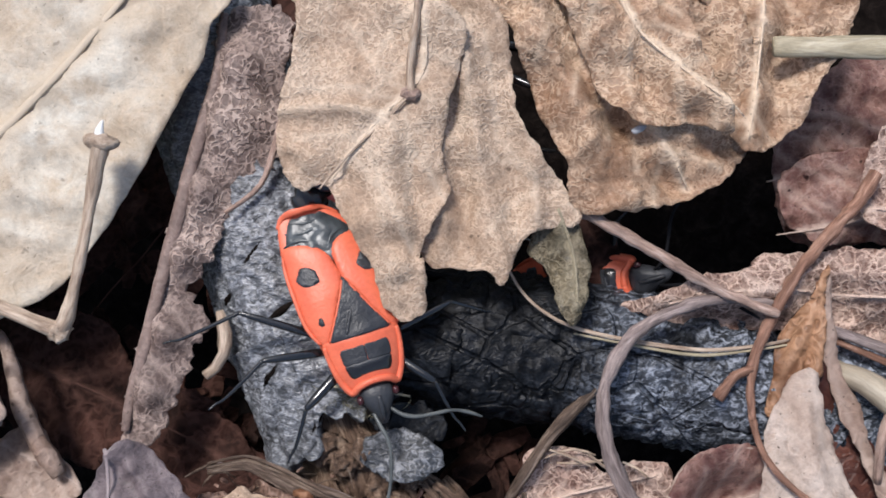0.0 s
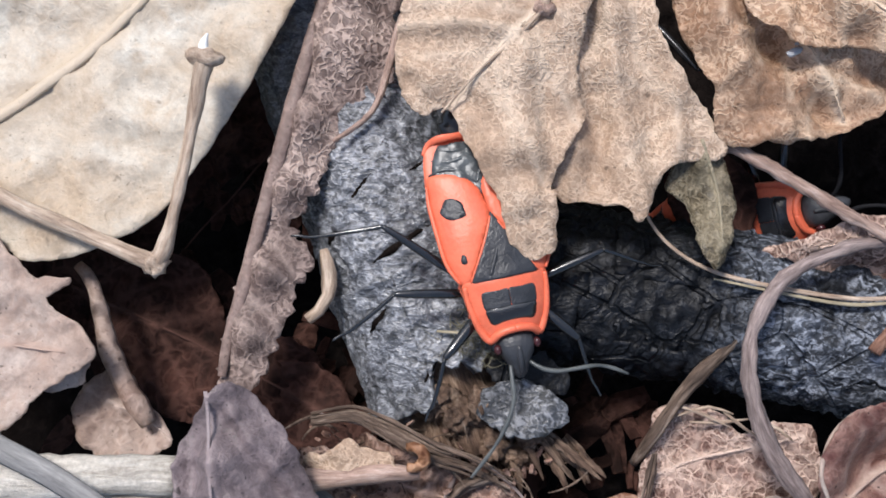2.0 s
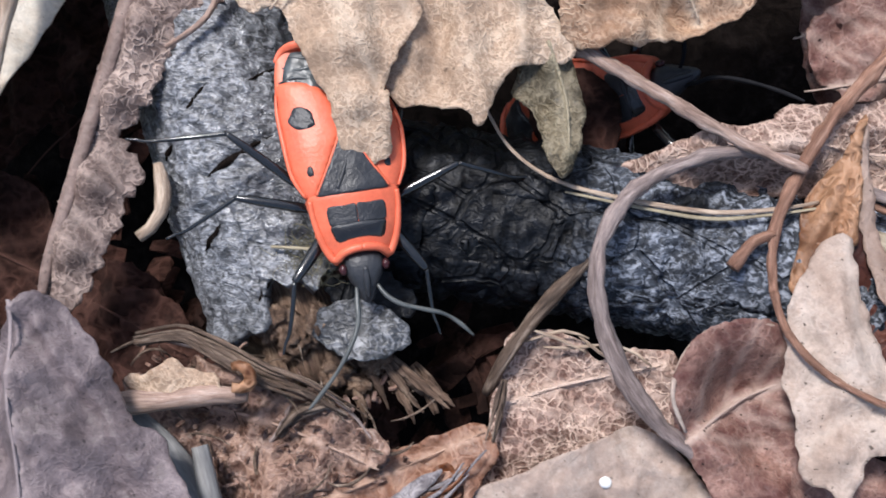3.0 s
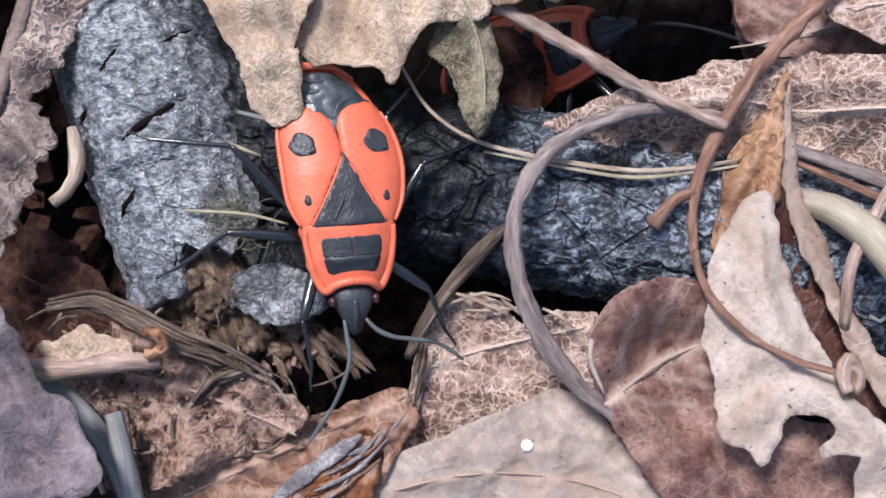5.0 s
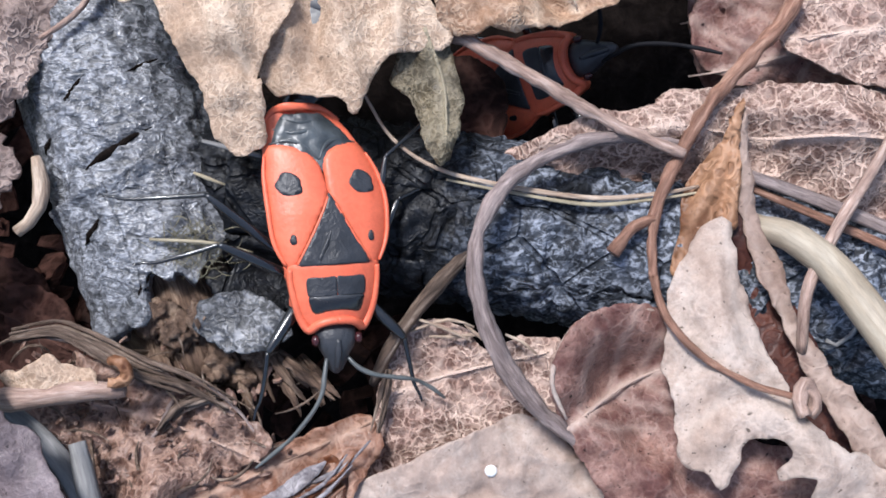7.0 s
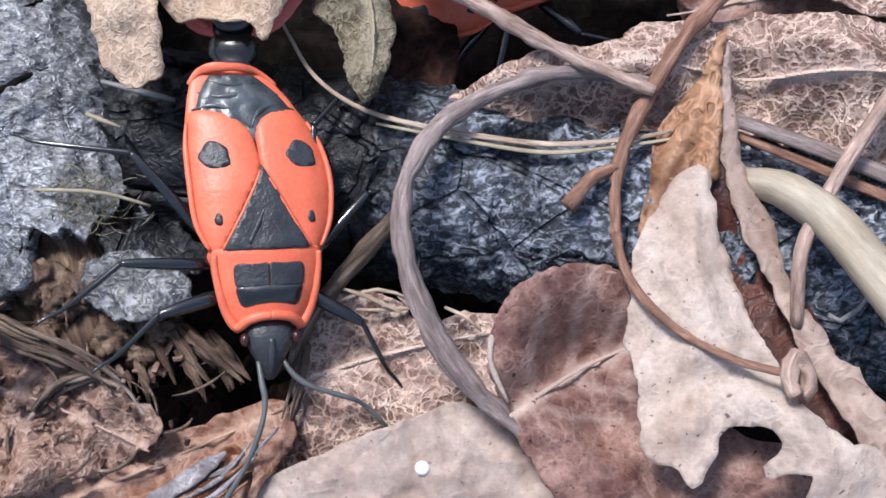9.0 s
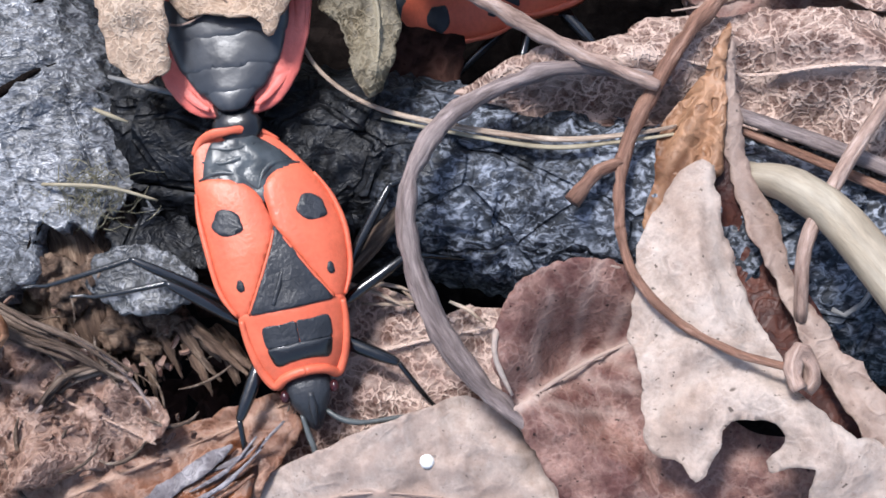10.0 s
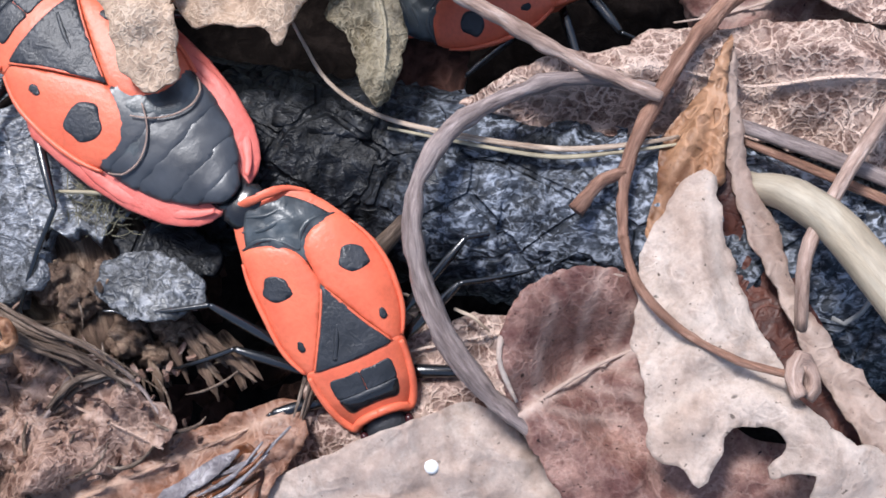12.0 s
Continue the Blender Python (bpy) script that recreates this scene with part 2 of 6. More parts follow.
# red-brown leaf colour, deepened to hold the shade between the leaves
M_SHADE_LEAF = leaf_material("gap_shade_leaf", (0.015, 0.008, 0.0065), (0.068, 0.030, 0.023), (0.09, 0.046, 0.036), 0.4, 0.25, 0.75, 0.05, 0.8, 0.25, 1.0, 0.06)
M_CRUMB = leaf_material("crumbled_leaf", (0.060, 0.024, 0.016), (0.235, 0.122, 0.088), (0.46, 0.31, 0.24), 0.6, 0.45, 0.34, 0.15, 1.3, 0.5, 1.6, 0.5, crimp=0.35)
M_PURPLE = leaf_material("purple_leaf", (0.11, 0.085, 0.09), (0.235, 0.188, 0.196), (0.30, 0.245, 0.25), 0.8, 0.12, 0.46, 0.15, 2.0, 0.3, 1.2, crimp=0.18)
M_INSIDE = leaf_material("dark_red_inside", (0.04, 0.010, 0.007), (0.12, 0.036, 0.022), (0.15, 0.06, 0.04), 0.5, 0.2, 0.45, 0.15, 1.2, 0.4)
M_MOSS = leaf_material("greenish_leaf", (0.045, 0.034, 0.018), (0.165, 0.13, 0.078), (0.34, 0.29, 0.20), 0.8, 0.2, 0.5, 0.15, 2.2, 0.6, crimp=0.5)
M_BARK = bark_material("grey_bark", (0.032, 0.034, 0.039), (0.118, 0.124, 0.137), (0.31, 0.32, 0.345), (0, 0, -0.6), (1.0, 1.7, 1.3), 0.75, 0.36, 0.36, 0.75)
# the branch's sky sheen is painted in from 12 mm along it
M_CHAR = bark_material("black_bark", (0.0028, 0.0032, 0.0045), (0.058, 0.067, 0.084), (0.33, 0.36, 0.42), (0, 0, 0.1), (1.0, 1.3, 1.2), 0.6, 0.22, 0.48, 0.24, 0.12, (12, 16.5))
M_CHIP = bark_material("dark_bark_chip", (0.018, 0.019, 0.022), (0.048, 0.051, 0.056), (0.22, 0.225, 0.24), (0, 0, 0.3), (1.2, 1.3, 1.2), 0.5, 0.22, 0.42, 0.5)
M_GLAZE = leaf_material("wet_torn_leaf", (0.035, 0.010, 0.006), (0.30, 0.10, 0.035), (0.34, 0.14, 0.06), 0.5, 0.15, 0.32, 0.3, 0.8, 0.9, 1.0, 0.5)
M_ASH = leaf_material("grey_skin", (0.15, 0.13, 0.135), (0.30, 0.275, 0.29), (0.42, 0.38, 0.39), 0.3, 0.1, 0.32, 0.2, 1.6, 0.5, 0.8, crimp=0.4)
M_WOOD = wood_material("rotten_wood", (0.038, 0.021, 0.014), (0.165, 0.104, 0.071), (0.44, 0.325, 0.235), (1.0, 0.5, 1.0), 1.5, 0.6, 0.4, 0.3, skin=True)
M_TWIG = wood_material("grey_twig", (0.105, 0.074, 0.068), (0.26, 0.202, 0.187), (0.46, 0.375, 0.35), (1, 1, 1), 1.9, 0.55, 0.18, skin=True)
M_STALK = wood_material("pink_stalk", (0.17, 0.10, 0.075), (0.42, 0.29, 0.235), (0.66, 0.52, 0.45), (1, 1, 1), 1.8, 0.5, 0.18, skin=True)
M_BROWN = wood_material("brown_twig", (0.10, 0.045, 0.028), (0.27, 0.14, 0.095), (0.52, 0.33, 0.24), (1, 1, 1), 1.8, 0.5, 0.18, skin=True)
M_STRAW = wood_material("straw", (0.20, 0.165, 0.105), (0.42, 0.36, 0.25), (0.64, 0.57, 0.44), (0.35, 1.4, 1), 0.9, 0.55, 0.05, skin=True)
M_LICHEN = wood_material("lichen", (0.07, 0.065, 0.045), (0.17, 0.155, 0.10), (0.36, 0.32, 0.22), (1, 1, 1), 1.0, 0.7, 0.05, skin=True)
M_ROOT = wood_material("pale_root", (0.30, 0.24, 0.17), (0.41, 0.345, 0.26), (0.50, 0.44, 0.35), (1, 1, 1), 0.5, 0.45, 0.05, skin=True)
M_DRY = wood_material("dry_stem", (0.22, 0.14, 0.095), (0.49, 0.375, 0.285), (0.70, 0.59, 0.48), (1, 1, 1), 1.4, 0.5, 0.14, skin=True)
M_PITH = wood_material("weathered_wood", (0.30, 0.27, 0.23), (0.54, 0.50, 0.44), (0.76, 0.73, 0.67), (0.3, 1.5, 1.2), 1.0, 0.7, 0.2)
M_BLADE = wood_material("grey_blade", (0.13, 0.125, 0.125), (0.24, 0.235, 0.23), (0.38, 0.37, 0.36), (1, 1, 1), 0.7, 0.6, 0.05, skin=True)
# dark soil, taken near black: shade of gaps and cracks is in its colour
M_SOIL_SHADE = wood_material("soil", (0.004, 0.003, 0.0028), (0.010, 0.0075, 0.0065), (0.026, 0.019, 0.016), (1, 1, 1), 0.6, 0.95, 0.5, 0.2, 0.02)
M_RIB = leaf_material("leaf_rib", (0.46, 0.35, 0.24), (0.58, 0.48, 0.36), (0.60, 0.50, 0.39), 0.2, 0.0, 0.55, 0.2, 0.7, 0.3, 0.8, crimp=0.1)
M_WHITE = cuticle_material("white_grain", (0.78, 0.78, 0.76), (0.62, 0.62, 0.62), 0.5)
M_FLAKE = cuticle_material("grey_flake", (0.42, 0.43, 0.45), (0.28, 0.29, 0.31), 0.4, 0.5, 5.0, 0.1)
M_RED_SHELL = cuticle_material("red_shell", (0.70, 0.152, 0.078), (0.64, 0.122, 0.062), 0.42, 0.4, 6.0, 0.04)
M_BLACK_SHELL = cuticle_material("black_shell", (0.022, 0.0235, 0.027), (0.042, 0.044, 0.05), 0.42, 0.4, 6.0, 0.08)
M_GLOSS = cuticle_material("glossy_black_shell", (0.010, 0.010, 0.011), (0.018, 0.018, 0.02), 0.22, 0.6, 6.0, 0.02)
M_LEG = cuticle_material("leg_shell", (0.006, 0.0065, 0.0075), (0.012, 0.0125, 0.014), 0.2, 0.9, 10.0, 0.01)
M_FEELER = cuticle_material("feeler_shell", (0.06, 0.066, 0.066), (0.12, 0.128, 0.124), 0.36, 0.5, 10.0, 0.02)
# hidden bug's feelers: a darker, duller copy that holds the shade around it
M_SHADE_FEELER = cuticle_material("shade_feeler_shell", (0.010, 0.010, 0.012), (0.016, 0.016, 0.018), 0.85, 0.1, 6.0, 0.02)
M_MEMBRANE = cuticle_material("membrane_shell", (0.022, 0.026, 0.029), (0.085, 0.098, 0.105), 0.34, 0.5, 4.0, 0.06)
M_EYE = cuticle_material("eye_shell", (0.05, 0.012, 0.014), (0.03, 0.008, 0.010), 0.25, 0.5, 14.0, 0.02)
M_RIM = cuticle_material("rosy_shell", (0.66, 0.17, 0.135), (0.56, 0.11, 0.085), 0.48, 0.4, 5.0, 0.06)
M_PLATE = cuticle_material("abdomen_shell", (0.035, 0.038, 0.044), (0.06, 0.064, 0.072), 0.32, 0.5, 1.6, 0.04)


# ---- building helpers ----
def finish(me, material, smooth=True):
    me.materials.append(material)
    if smooth:
        me.polygons.foreach_set("use_smooth", [True] * len(me.polygons))
    me.update()
    return me


def mesh_from(name, verts, faces, material, vein=None, smooth=True, skin=None):
    """A mesh from millimetre vertices."""
    me = bpy.data.meshes.new(name)
    me.from_pydata([(v[0] * U, v[1] * U, v[2] * U) for v in verts], [], faces)
    if vein is not None:
        me.attributes.new("vein", "FLOAT", "POINT").data.foreach_set("value", vein)
    if skin is not None:
        me.attributes.new("skin", "FLOAT_VECTOR", "POINT").data.foreach_set("vector", skin)
    return finish(me, material, smooth)


def part(name, mesh, parent, label="", m=None):
    ob = new(name, mesh)
    ob.parent = parent
    if m is not None:
        ob.matrix_basis = m
    return tagged(ob, label)


def mm(x, y, z, rx=0, ry=0, rz=0):
    return pose(x * U, y * U, z * U, rx, ry, rz)


def smooth_line(pts, step, closed=False):
    """Catmull-Rom through control points, at about that spacing."""
    p = [Vector(q) for q in pts]
    n, out = len(p), []
    for k in range(n if closed else n - 1):
        if closed:
            a, b, c, d = p[k - 1], p[k], p[(k + 1) % n], p[(k + 2) % n]
        else:
            a, b, c, d = p[max(k - 1, 0)], p[k], p[k + 1], p[min(k + 2, n - 1)]
        cuts = max(1, int((c - b).length / step))
        for j in range(cuts):
            u = j / cuts
            out.append(0.5 * (2 * b + (c - a) * u + (2 * a - 5 * b + 4 * c - d) * u * u + (3 * b - a - 3 * c + d) * u ** 3))
    if not closed:
        out.append(p[-1])
    return out


def fbm(x, y, z, octaves=3):
    return noise.fractal(Vector((x, y, z)), 1.0, 2.0, octaves)


def inside_fill(edge, step, seed):
    """Triangles that fill a closed line of (x, y): points, faces, and the number of points on the line."""
    from mathutils.geometry import delaunay_2d_cdt
    r = random.Random(seed)
    xs, ys = [p[0] for p in edge], [p[1] for p in edge]
    pts = [Vector((p[0], p[1])) for p in edge]
    n = len(pts)
    ex, ey = np.array(xs), np.array(ys)
    ex2, ey2 = np.roll(ex, -1), np.roll(ey, -1)
    y, row = min(ys) + step * 0.5, 0
    while y < max(ys):
        cross = (ey > y) != (ey2 > y)
        at = np.sort(ex[cross] + (y - ey[cross]) / (ey2[cross] - ey[cross]) * (ex2[cross] - ex[cross]))
        for a, b in zip(at[0::2], at[1::2]):
            x = a + step * (0.5 + 0.5 * (row % 2))
            while x < b - step * 0.45:
                pts.append(Vector((x + r.uniform(-0.2, 0.2) * step, y + r.uniform(-0.2, 0.2) * step)))
                x += step
        y, row = y + step * 0.87, row + 1
    v, e, f, vo, eo, fo = delaunay_2d_cdt(pts, [(k, (k + 1) % n) for k in range(n)], [], 1, 1e-6)
    return [(q[0], q[1]) for q in v], [tuple(q) for q in f]


def line_distance(px, py, line):
    best = np.full(len(px), 1e9)
    for a, b in zip(line[:-1], line[1:]):
        dx, dy = b[0] - a[0], b[1] - a[1]
        u = np.clip(((px - a[0]) * dx + (py - a[1]) * dy) / (dx * dx + dy * dy + 1e-9), 0, 1)
        best = np.minimum(best, np.hypot(px - a[0] - u * dx, py - a[1] - u * dy))
    return best


def side_veins(rib, count, length, angle, seed=0):
    """Lateral veins that leave a midrib on both sides."""
    r, line, out = random.Random(seed), smooth_line(rib, 0.5), []
    for k in range(1, count + 1):
        i = min(len(line) - 2, int(k / (count + 1) * len(line)))
        way = (line[i + 1] - line[i]).to_2d().normalized()
        for s in (-1, 1):
            a = s * radians(angle + r.uniform(-8, 8))
            d = Vector((way.x * math.cos(a) - way.y * math.sin(a), way.x * math.sin(a) + way.y * math.cos(a)))
            l = length * r.uniform(0.7, 1.1)
            bend = way * l * 0.18
            q = line[i].to_2d()
            out.append([q, q + d * l * 0.5, q + d * l + bend])
    return out


def facets(x, y, seed):
    """Folded panels between creases, and a finer puckering."""
    wx, wy = x + 0.7 * noise.noise(Vector((x * 0.4, y * 0.4, seed))), y + 0.7 * noise.noise(Vector((x * 0.4, y * 0.4, seed + 9.0)))
    a = noise.voronoi(Vector((wx * 0.30, wy * 0.30, seed * 1.1)))[0]
    b = noise.voronoi(Vector((wx * 0.85, wy * 0.85, seed * 2.7)))[0]
    sign = 1.0 if noise.noise(Vector((x * 0.12, y * 0.12, seed * 0.7))) > 0 else -1.0
    return 1.1 * sign * (min(a[1] - a[0], 0.5) - 0.25) - 0.42 * (min(b[1] - b[0], 0.4) - 0.2)


def blade(name, outline, material, inner=(), veins=(), wrinkle=0.3, fold=0.0, jag=0.16, step=0.22, thick=0.1, seed=1, vein_width=0.16, centre=None, jag_size=1.3, main=-1, folds=()):
    """A leaf blade: outline of (x, y, z), extra heights inside, veins that stand proud, ragged edge, wrinkles and a thickness."""
    line = smooth_line(outline, step * 0.8, True)
    edge = []
    for k, q in enumerate(line):
        a, b = line[k - 1], line[(k + 1) % len(line)]
        nrm = Vector((b.y - a.y, a.x - b.x)).normalized()
        off = jag * (fbm(q.x * jag_size, q.y * jag_size, seed * 3.1, 3) + 0.5 * noise.noise(Vector((q.x * 4, q.y * 4, seed))))
        edge.append((q.x + nrm.x * off, q.y + nrm.y * off))
    pts, faces = inside_fill(edge, step, seed)
    px, py = np.array([p[0] for p in pts]), np.array([p[1] for p in pts])
    ctrl = [tuple(p) for p in outline] + [tuple(p) for p in inner]
    top, bot = np.zeros(len(px)), np.zeros(len(px))
    for cx, cy, cz in ctrl:
        w = 1.0 / ((px - cx) ** 2 + (py - cy) ** 2 + 0.35) ** 1.5
        top += w * cz
        bot += w
    z = top / bot
    z += wrinkle * np.array([fbm(x * 0.32, y * 0.32, seed * 1.7, 2) + 0.6 * (1 - 2 * abs(noise.noise(Vector((x * 0.42, y * 0.42, seed * 2.3))))) + 0.16 * (1 - 2 * abs(noise.noise(Vector((x * 1.3, y * 1.3, seed * 1.3))))) + 0.1 * noise.noise(Vector((x * 2.6, y * 2.6, seed)))
                             for x, y in zip(px, py)])
    z += wrinkle * np.array([facets(x, y, seed) for x, y in zip(px, py)])
    for fold_line, rise, reach in folds:
        z += rise * np.maximum(0.0, 1 - line_distance(px, py, [(q.x, q.y) for q in smooth_line(fold_line, 0.8)]) / reach)
    mark = np.zeros(len(px))
    for i, v in enumerate(veins):
        d = line_distance(px, py, v)
        w = vein_width if i == main else min(vein_width, 0.15)
        k = np.exp(-(d / w) ** 2)
        z += (0.16 if i == main else 0.06) * k - 0.05 * np.exp(-(d / (w * 3)) ** 2)
        mark = np.maximum(mark, k * (1.0 if i == main else 0.4))
    n = len(pts)
    cx, cy, cz = centre or (float(px.mean()), float(py.mean()), float(z.mean()))
    verts = [(x - cx, y - cy, h - cz) for x, y, h in zip(px, py, z)] + [(x - cx, y - cy, h - cz - thick) for x, y, h in zip(px, py, z)]
    count = {}
    for f in faces:
        for a, b in zip(f, f[1:] + f[:1]):
            count[(a, b)] = 1
    rim = [(a, b) for a, b in count if (b, a) not in count]
    all_faces = list(faces) + [tuple(n + i for i in reversed(f)) for f in faces] + [(b, a, n + a, n + b) for a, b in rim]
    return mesh_from(name, verts, all_faces, material, list(mark) * 2), (cx, cy, cz)


def leaf(name, outline, material, label, rib=None, rib_size=(0.09, 0.04), rib_material=None, laterals=(5, 5.0, 45), more_veins=(), category="leaf", group="", **kw):
    """A dead leaf as one thing: blade and, where it has one, a raised midrib."""
    veins = [list(v) for v in more_veins]
    if rib:
        veins += [rib] + side_veins(rib, *laterals, seed=kw.get("seed", 1))
    me, c = blade("blade", outline, material, veins=veins, main=len(more_veins) if rib else -1, **kw)
    thing = tagged(new(name, None), label, category, group)
    thing.matrix_basis = mm(*c)
    part("blade", me, thing)
    if rib:
        low = [(x - c[0], y - c[1], 0) for x, y, *_ in smooth_line(rib, 0.8)]
        surf = np.array([(v.co.x / U, v.co.y / U, v.co.z / U) for v in me.vertices][: len(me.vertices) // 2])
        level = []
        for x, y, _ in low:
            d = (surf[:, 0] - x) ** 2 + (surf[:, 1] - y) ** 2
            level.append(max(surf[np.argmin(d), 2], surf[d < 0.06, 2].max(initial=-99.0)))
        level = np.convolve(np.pad(level, 1, mode="edge"), [0.25, 0.5, 0.25], "valid")
        path = [(x, y, h + 0.01) for (x, y, _), h in zip(low, level)]
        mid = tube("midrib", path, rib_size, rib_material or material, 8, step=0.3, flat=0.5)
        mid.attributes.new("vein", "FLOAT", "POINT").data.foreach_set("value", [0.8] * len(mid.vertices))
        part("midrib", mid, thing)
    return thing


def tube(name, pts, radii, material, sides=9, step=0.5, rough=0.0, seed=0, caps=True, flat=1.0, grain=1.0, vein=False):
    """A round or flattened stem along a smooth line, with knobbly skin."""
    line = smooth_line(pts, step)
    n = len(line)
    verts, faces, skin = [], [], []
    side, far = None, 7.3 * seed
    for k, q in enumerate(line):
        way = (line[min(k + 1, n - 1)] - line[max(k - 1, 0)]).normalized()
        if side is None:
            side = way.cross(Vector((0, 0, 1)))
            if side.length < 0.2:
                side = way.cross(Vector((0, 1, 0)))
        side = (side - way * side.dot(way)).normalized()
        up = side.cross(way)
        u = k / max(1, n - 1) * (len(radii) - 1)
        i = min(int(u), len(radii) - 2) if len(radii) > 1 else 0
        r = radii[0] if len(radii) == 1 else radii[i] + (radii[i + 1] - radii[i]) * (u - i)
        for j in range(sides):
            a = 2 * math.pi * j / sides
            d = side * math.cos(a) + up * math.sin(a) * flat
            w = 1.0
            if rough:
                s = q + d * r
                w += rough * fbm(s.x * 0.7 * grain, s.y * 0.7 * grain, s.z * 0.7 * grain + seed, 4)
            verts.append(q + d * r * w)
            skin += [1.6 * r * math.cos(a), 1.6 * r * math.sin(a), 0.22 * far]
        far += (line[min(k + 1, n - 1)] - q).length
    for k in range(n - 1):
        for j in range(sides):
            a, b = k * sides + j, k * sides + (j + 1) % sides
            faces.append((a, b, b + sides, a + sides))
    if caps:
        faces.append(tuple(range(sides - 1, -1, -1)))
        faces.append(tuple(range((n - 1) * sides, n * sides)))
    return mesh_from(name, verts, faces, material, skin=skin)


def stem(name, pts, radii, material, label, category="twig", group="", base=None, **kw):
    """A single stem, its origin at its first point."""
    o = Vector(base or pts[0])
    ob = new(name, tube(name, [Vector(p) - o for p in pts], radii, material, **kw))
    ob.matrix_basis = mm(*o)
    return tagged(ob, label, category, group)


def blob(name, size, material, seed=0, rough=0.15, segs=14, rings=9, grain=1.0):
    """A rounded lump with an uneven skin."""
    bm = bmesh.new()
    bmesh.ops.create_uvsphere(bm, u_segments=segs, v_segments=rings, radius=1.0)
    for v in bm.verts:
        w = 1 + rough * fbm(v.co.x * 1.5 * grain + seed, v.co.y * 1.5 * grain, v.co.z * 1.5 * grain, 3)
        v.co = Vector((v.co.x * size[0], v.co.y * size[1], v.co.z * size[2])) * w * U
    me = bpy.data.meshes.new(name)
    bm.to_mesh(me)
    bm.free()
    me.attributes.new("skin", "FLOAT_VECTOR", "POINT").data.foreach_set("vector", [c / U for v in me.vertices for c in v.co])
    return finish(me, material)


# ---- ground: dark soil that goes on to the horizon ----
def make_ground():
    half = [0.9 * k for k in range(56)] + [52 + 6 * 1.42 ** k for k in range(1, 30)]
    axis = [-a for a in reversed(half[1:])] + half
    n = len(axis)
    verts = []
    for y in axis:
        for x in axis:
            d = math.hypot(x, y)
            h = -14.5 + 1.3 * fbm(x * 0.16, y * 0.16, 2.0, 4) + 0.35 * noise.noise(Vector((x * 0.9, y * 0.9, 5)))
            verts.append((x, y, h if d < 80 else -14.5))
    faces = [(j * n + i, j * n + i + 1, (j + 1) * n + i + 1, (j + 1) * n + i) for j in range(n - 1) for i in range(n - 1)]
    tagged(new("ground", mesh_from("ground", verts, faces, M_SOIL_SHADE)), "dark woodland soil under the dead leaves, colour deepened for shade", "ground", kind="structure")


make_ground()


# ---- the grey stub and the black branch ----
def cylinder_patch(name, axis, radius, s_range, a_range, material, thick=0.35, seed=0, jag=0.5, step=0.32, lift=0.0, ridge=0.22, origin=(0, 0, 0), slant=0.0, cracks=()):
    """A curved plate of bark on a straight axis: s along it in mm, a round it in degrees (90 is on top), with ragged ends."""
    a0, a1 = Vector(axis[0]), Vector(axis[1])
    way = (a1 - a0).normalized()
    side = way.cross(Vector((0, 0, 1))).normalized()
    up = side.cross(way)
    ns = max(3, int((s_range[1] - s_range[0]) / step))
    na = max(3, int(radians(a_range[1] - a_range[0]) * radius / step))
    top, low = [], []
    b0_seed = 1.3
    for i in range(na + 1):
        fa = i / na
        for k in range(ns + 1):
            fs = k / ns
            sa = s_range[0] + slant * fa + 0.08 * fbm(fa * 5, seed * 2.0, 1.0, 3)
            arc = fa * radians(a_range[1] - a_range[0]) * radius
            sb = s_range[1] + jag * (0.6 * fbm(arc * 0.55, seed * 2.0, 7.0, 2) + 0.5 * noise.noise(Vector((arc * 1.3, seed, 3))) + 0.18 * noise.noise(Vector((arc * 4, seed, 8))))
            s = sa + (sb - sa) * fs
            wa = 1.5 * jag * fbm(s * 0.6, b0_seed, 3.0, 3)
            a = radians(a_range[0] + wa + (a_range[1] - a_range[0]) * fa)
            q = a0 + way * s
            flat = side * math.cos(a) + up * math.sin(a)
            p = q + flat * radius
            hgt = ridge * (1 - 2 * abs(noise.noise(Vector((p.x * 0.9 + p.y * 0.35, p.y * 0.5, p.z * 0.9 + seed))))) + 0.7 * ridge * fbm(p.x * 1.8, p.y * 1.8, p.z * 1.8, 4)
            edge = min(fs, 1 - fs) * (sb - sa)
            curl = lift * max(0.0, 1 - edge / 1.2) ** 2
            cut = 0.0
            for c0, c1, wide in cracks:
                e = c1 - c0
                u = max(0.0, min(1.0, (p - c0).to_2d().dot(e.to_2d()) / e.to_2d().length_squared))
                d = (p - c0 - e * u).to_2d().length + 0.1 * noise.noise(p * 1.6)
                cut = max(cut, 1.5 * math.exp(-(d / (wide * (0.35 + 1.3 * math.sqrt(u * (1 - u))))) ** 2))
            top.append(q + flat * (radius + hgt + curl - min(1.0, cut) * 0.2) - Vector(origin))
            low.append(q + flat * (radius + hgt * 0.4 + curl * 0.8 - thick) - Vector(origin))
    m = ns + 1
    nn = len(top)
    faces = []
    for i in range(na):
        for k in range(ns):
            a, b, c, d = i * m + k, i * m + k + 1, (i + 1) * m + k + 1, (i + 1) * m + k
            faces.append((a, d, c, b))
            faces.append((nn + a, nn + b, nn + c, nn + d))
    ring = [k for k in range(m)] + [i * m + ns for i in range(1, na + 1)] + [na * m + k for k in range(ns - 1, -1, -1)] + [i * m for i in range(na - 1, 0, -1)]
    for a, b in zip(ring, ring[1:] + ring[:1]):
        faces.append((a, b, nn + b, nn + a))
    return mesh_from(name, top + low, faces, material)


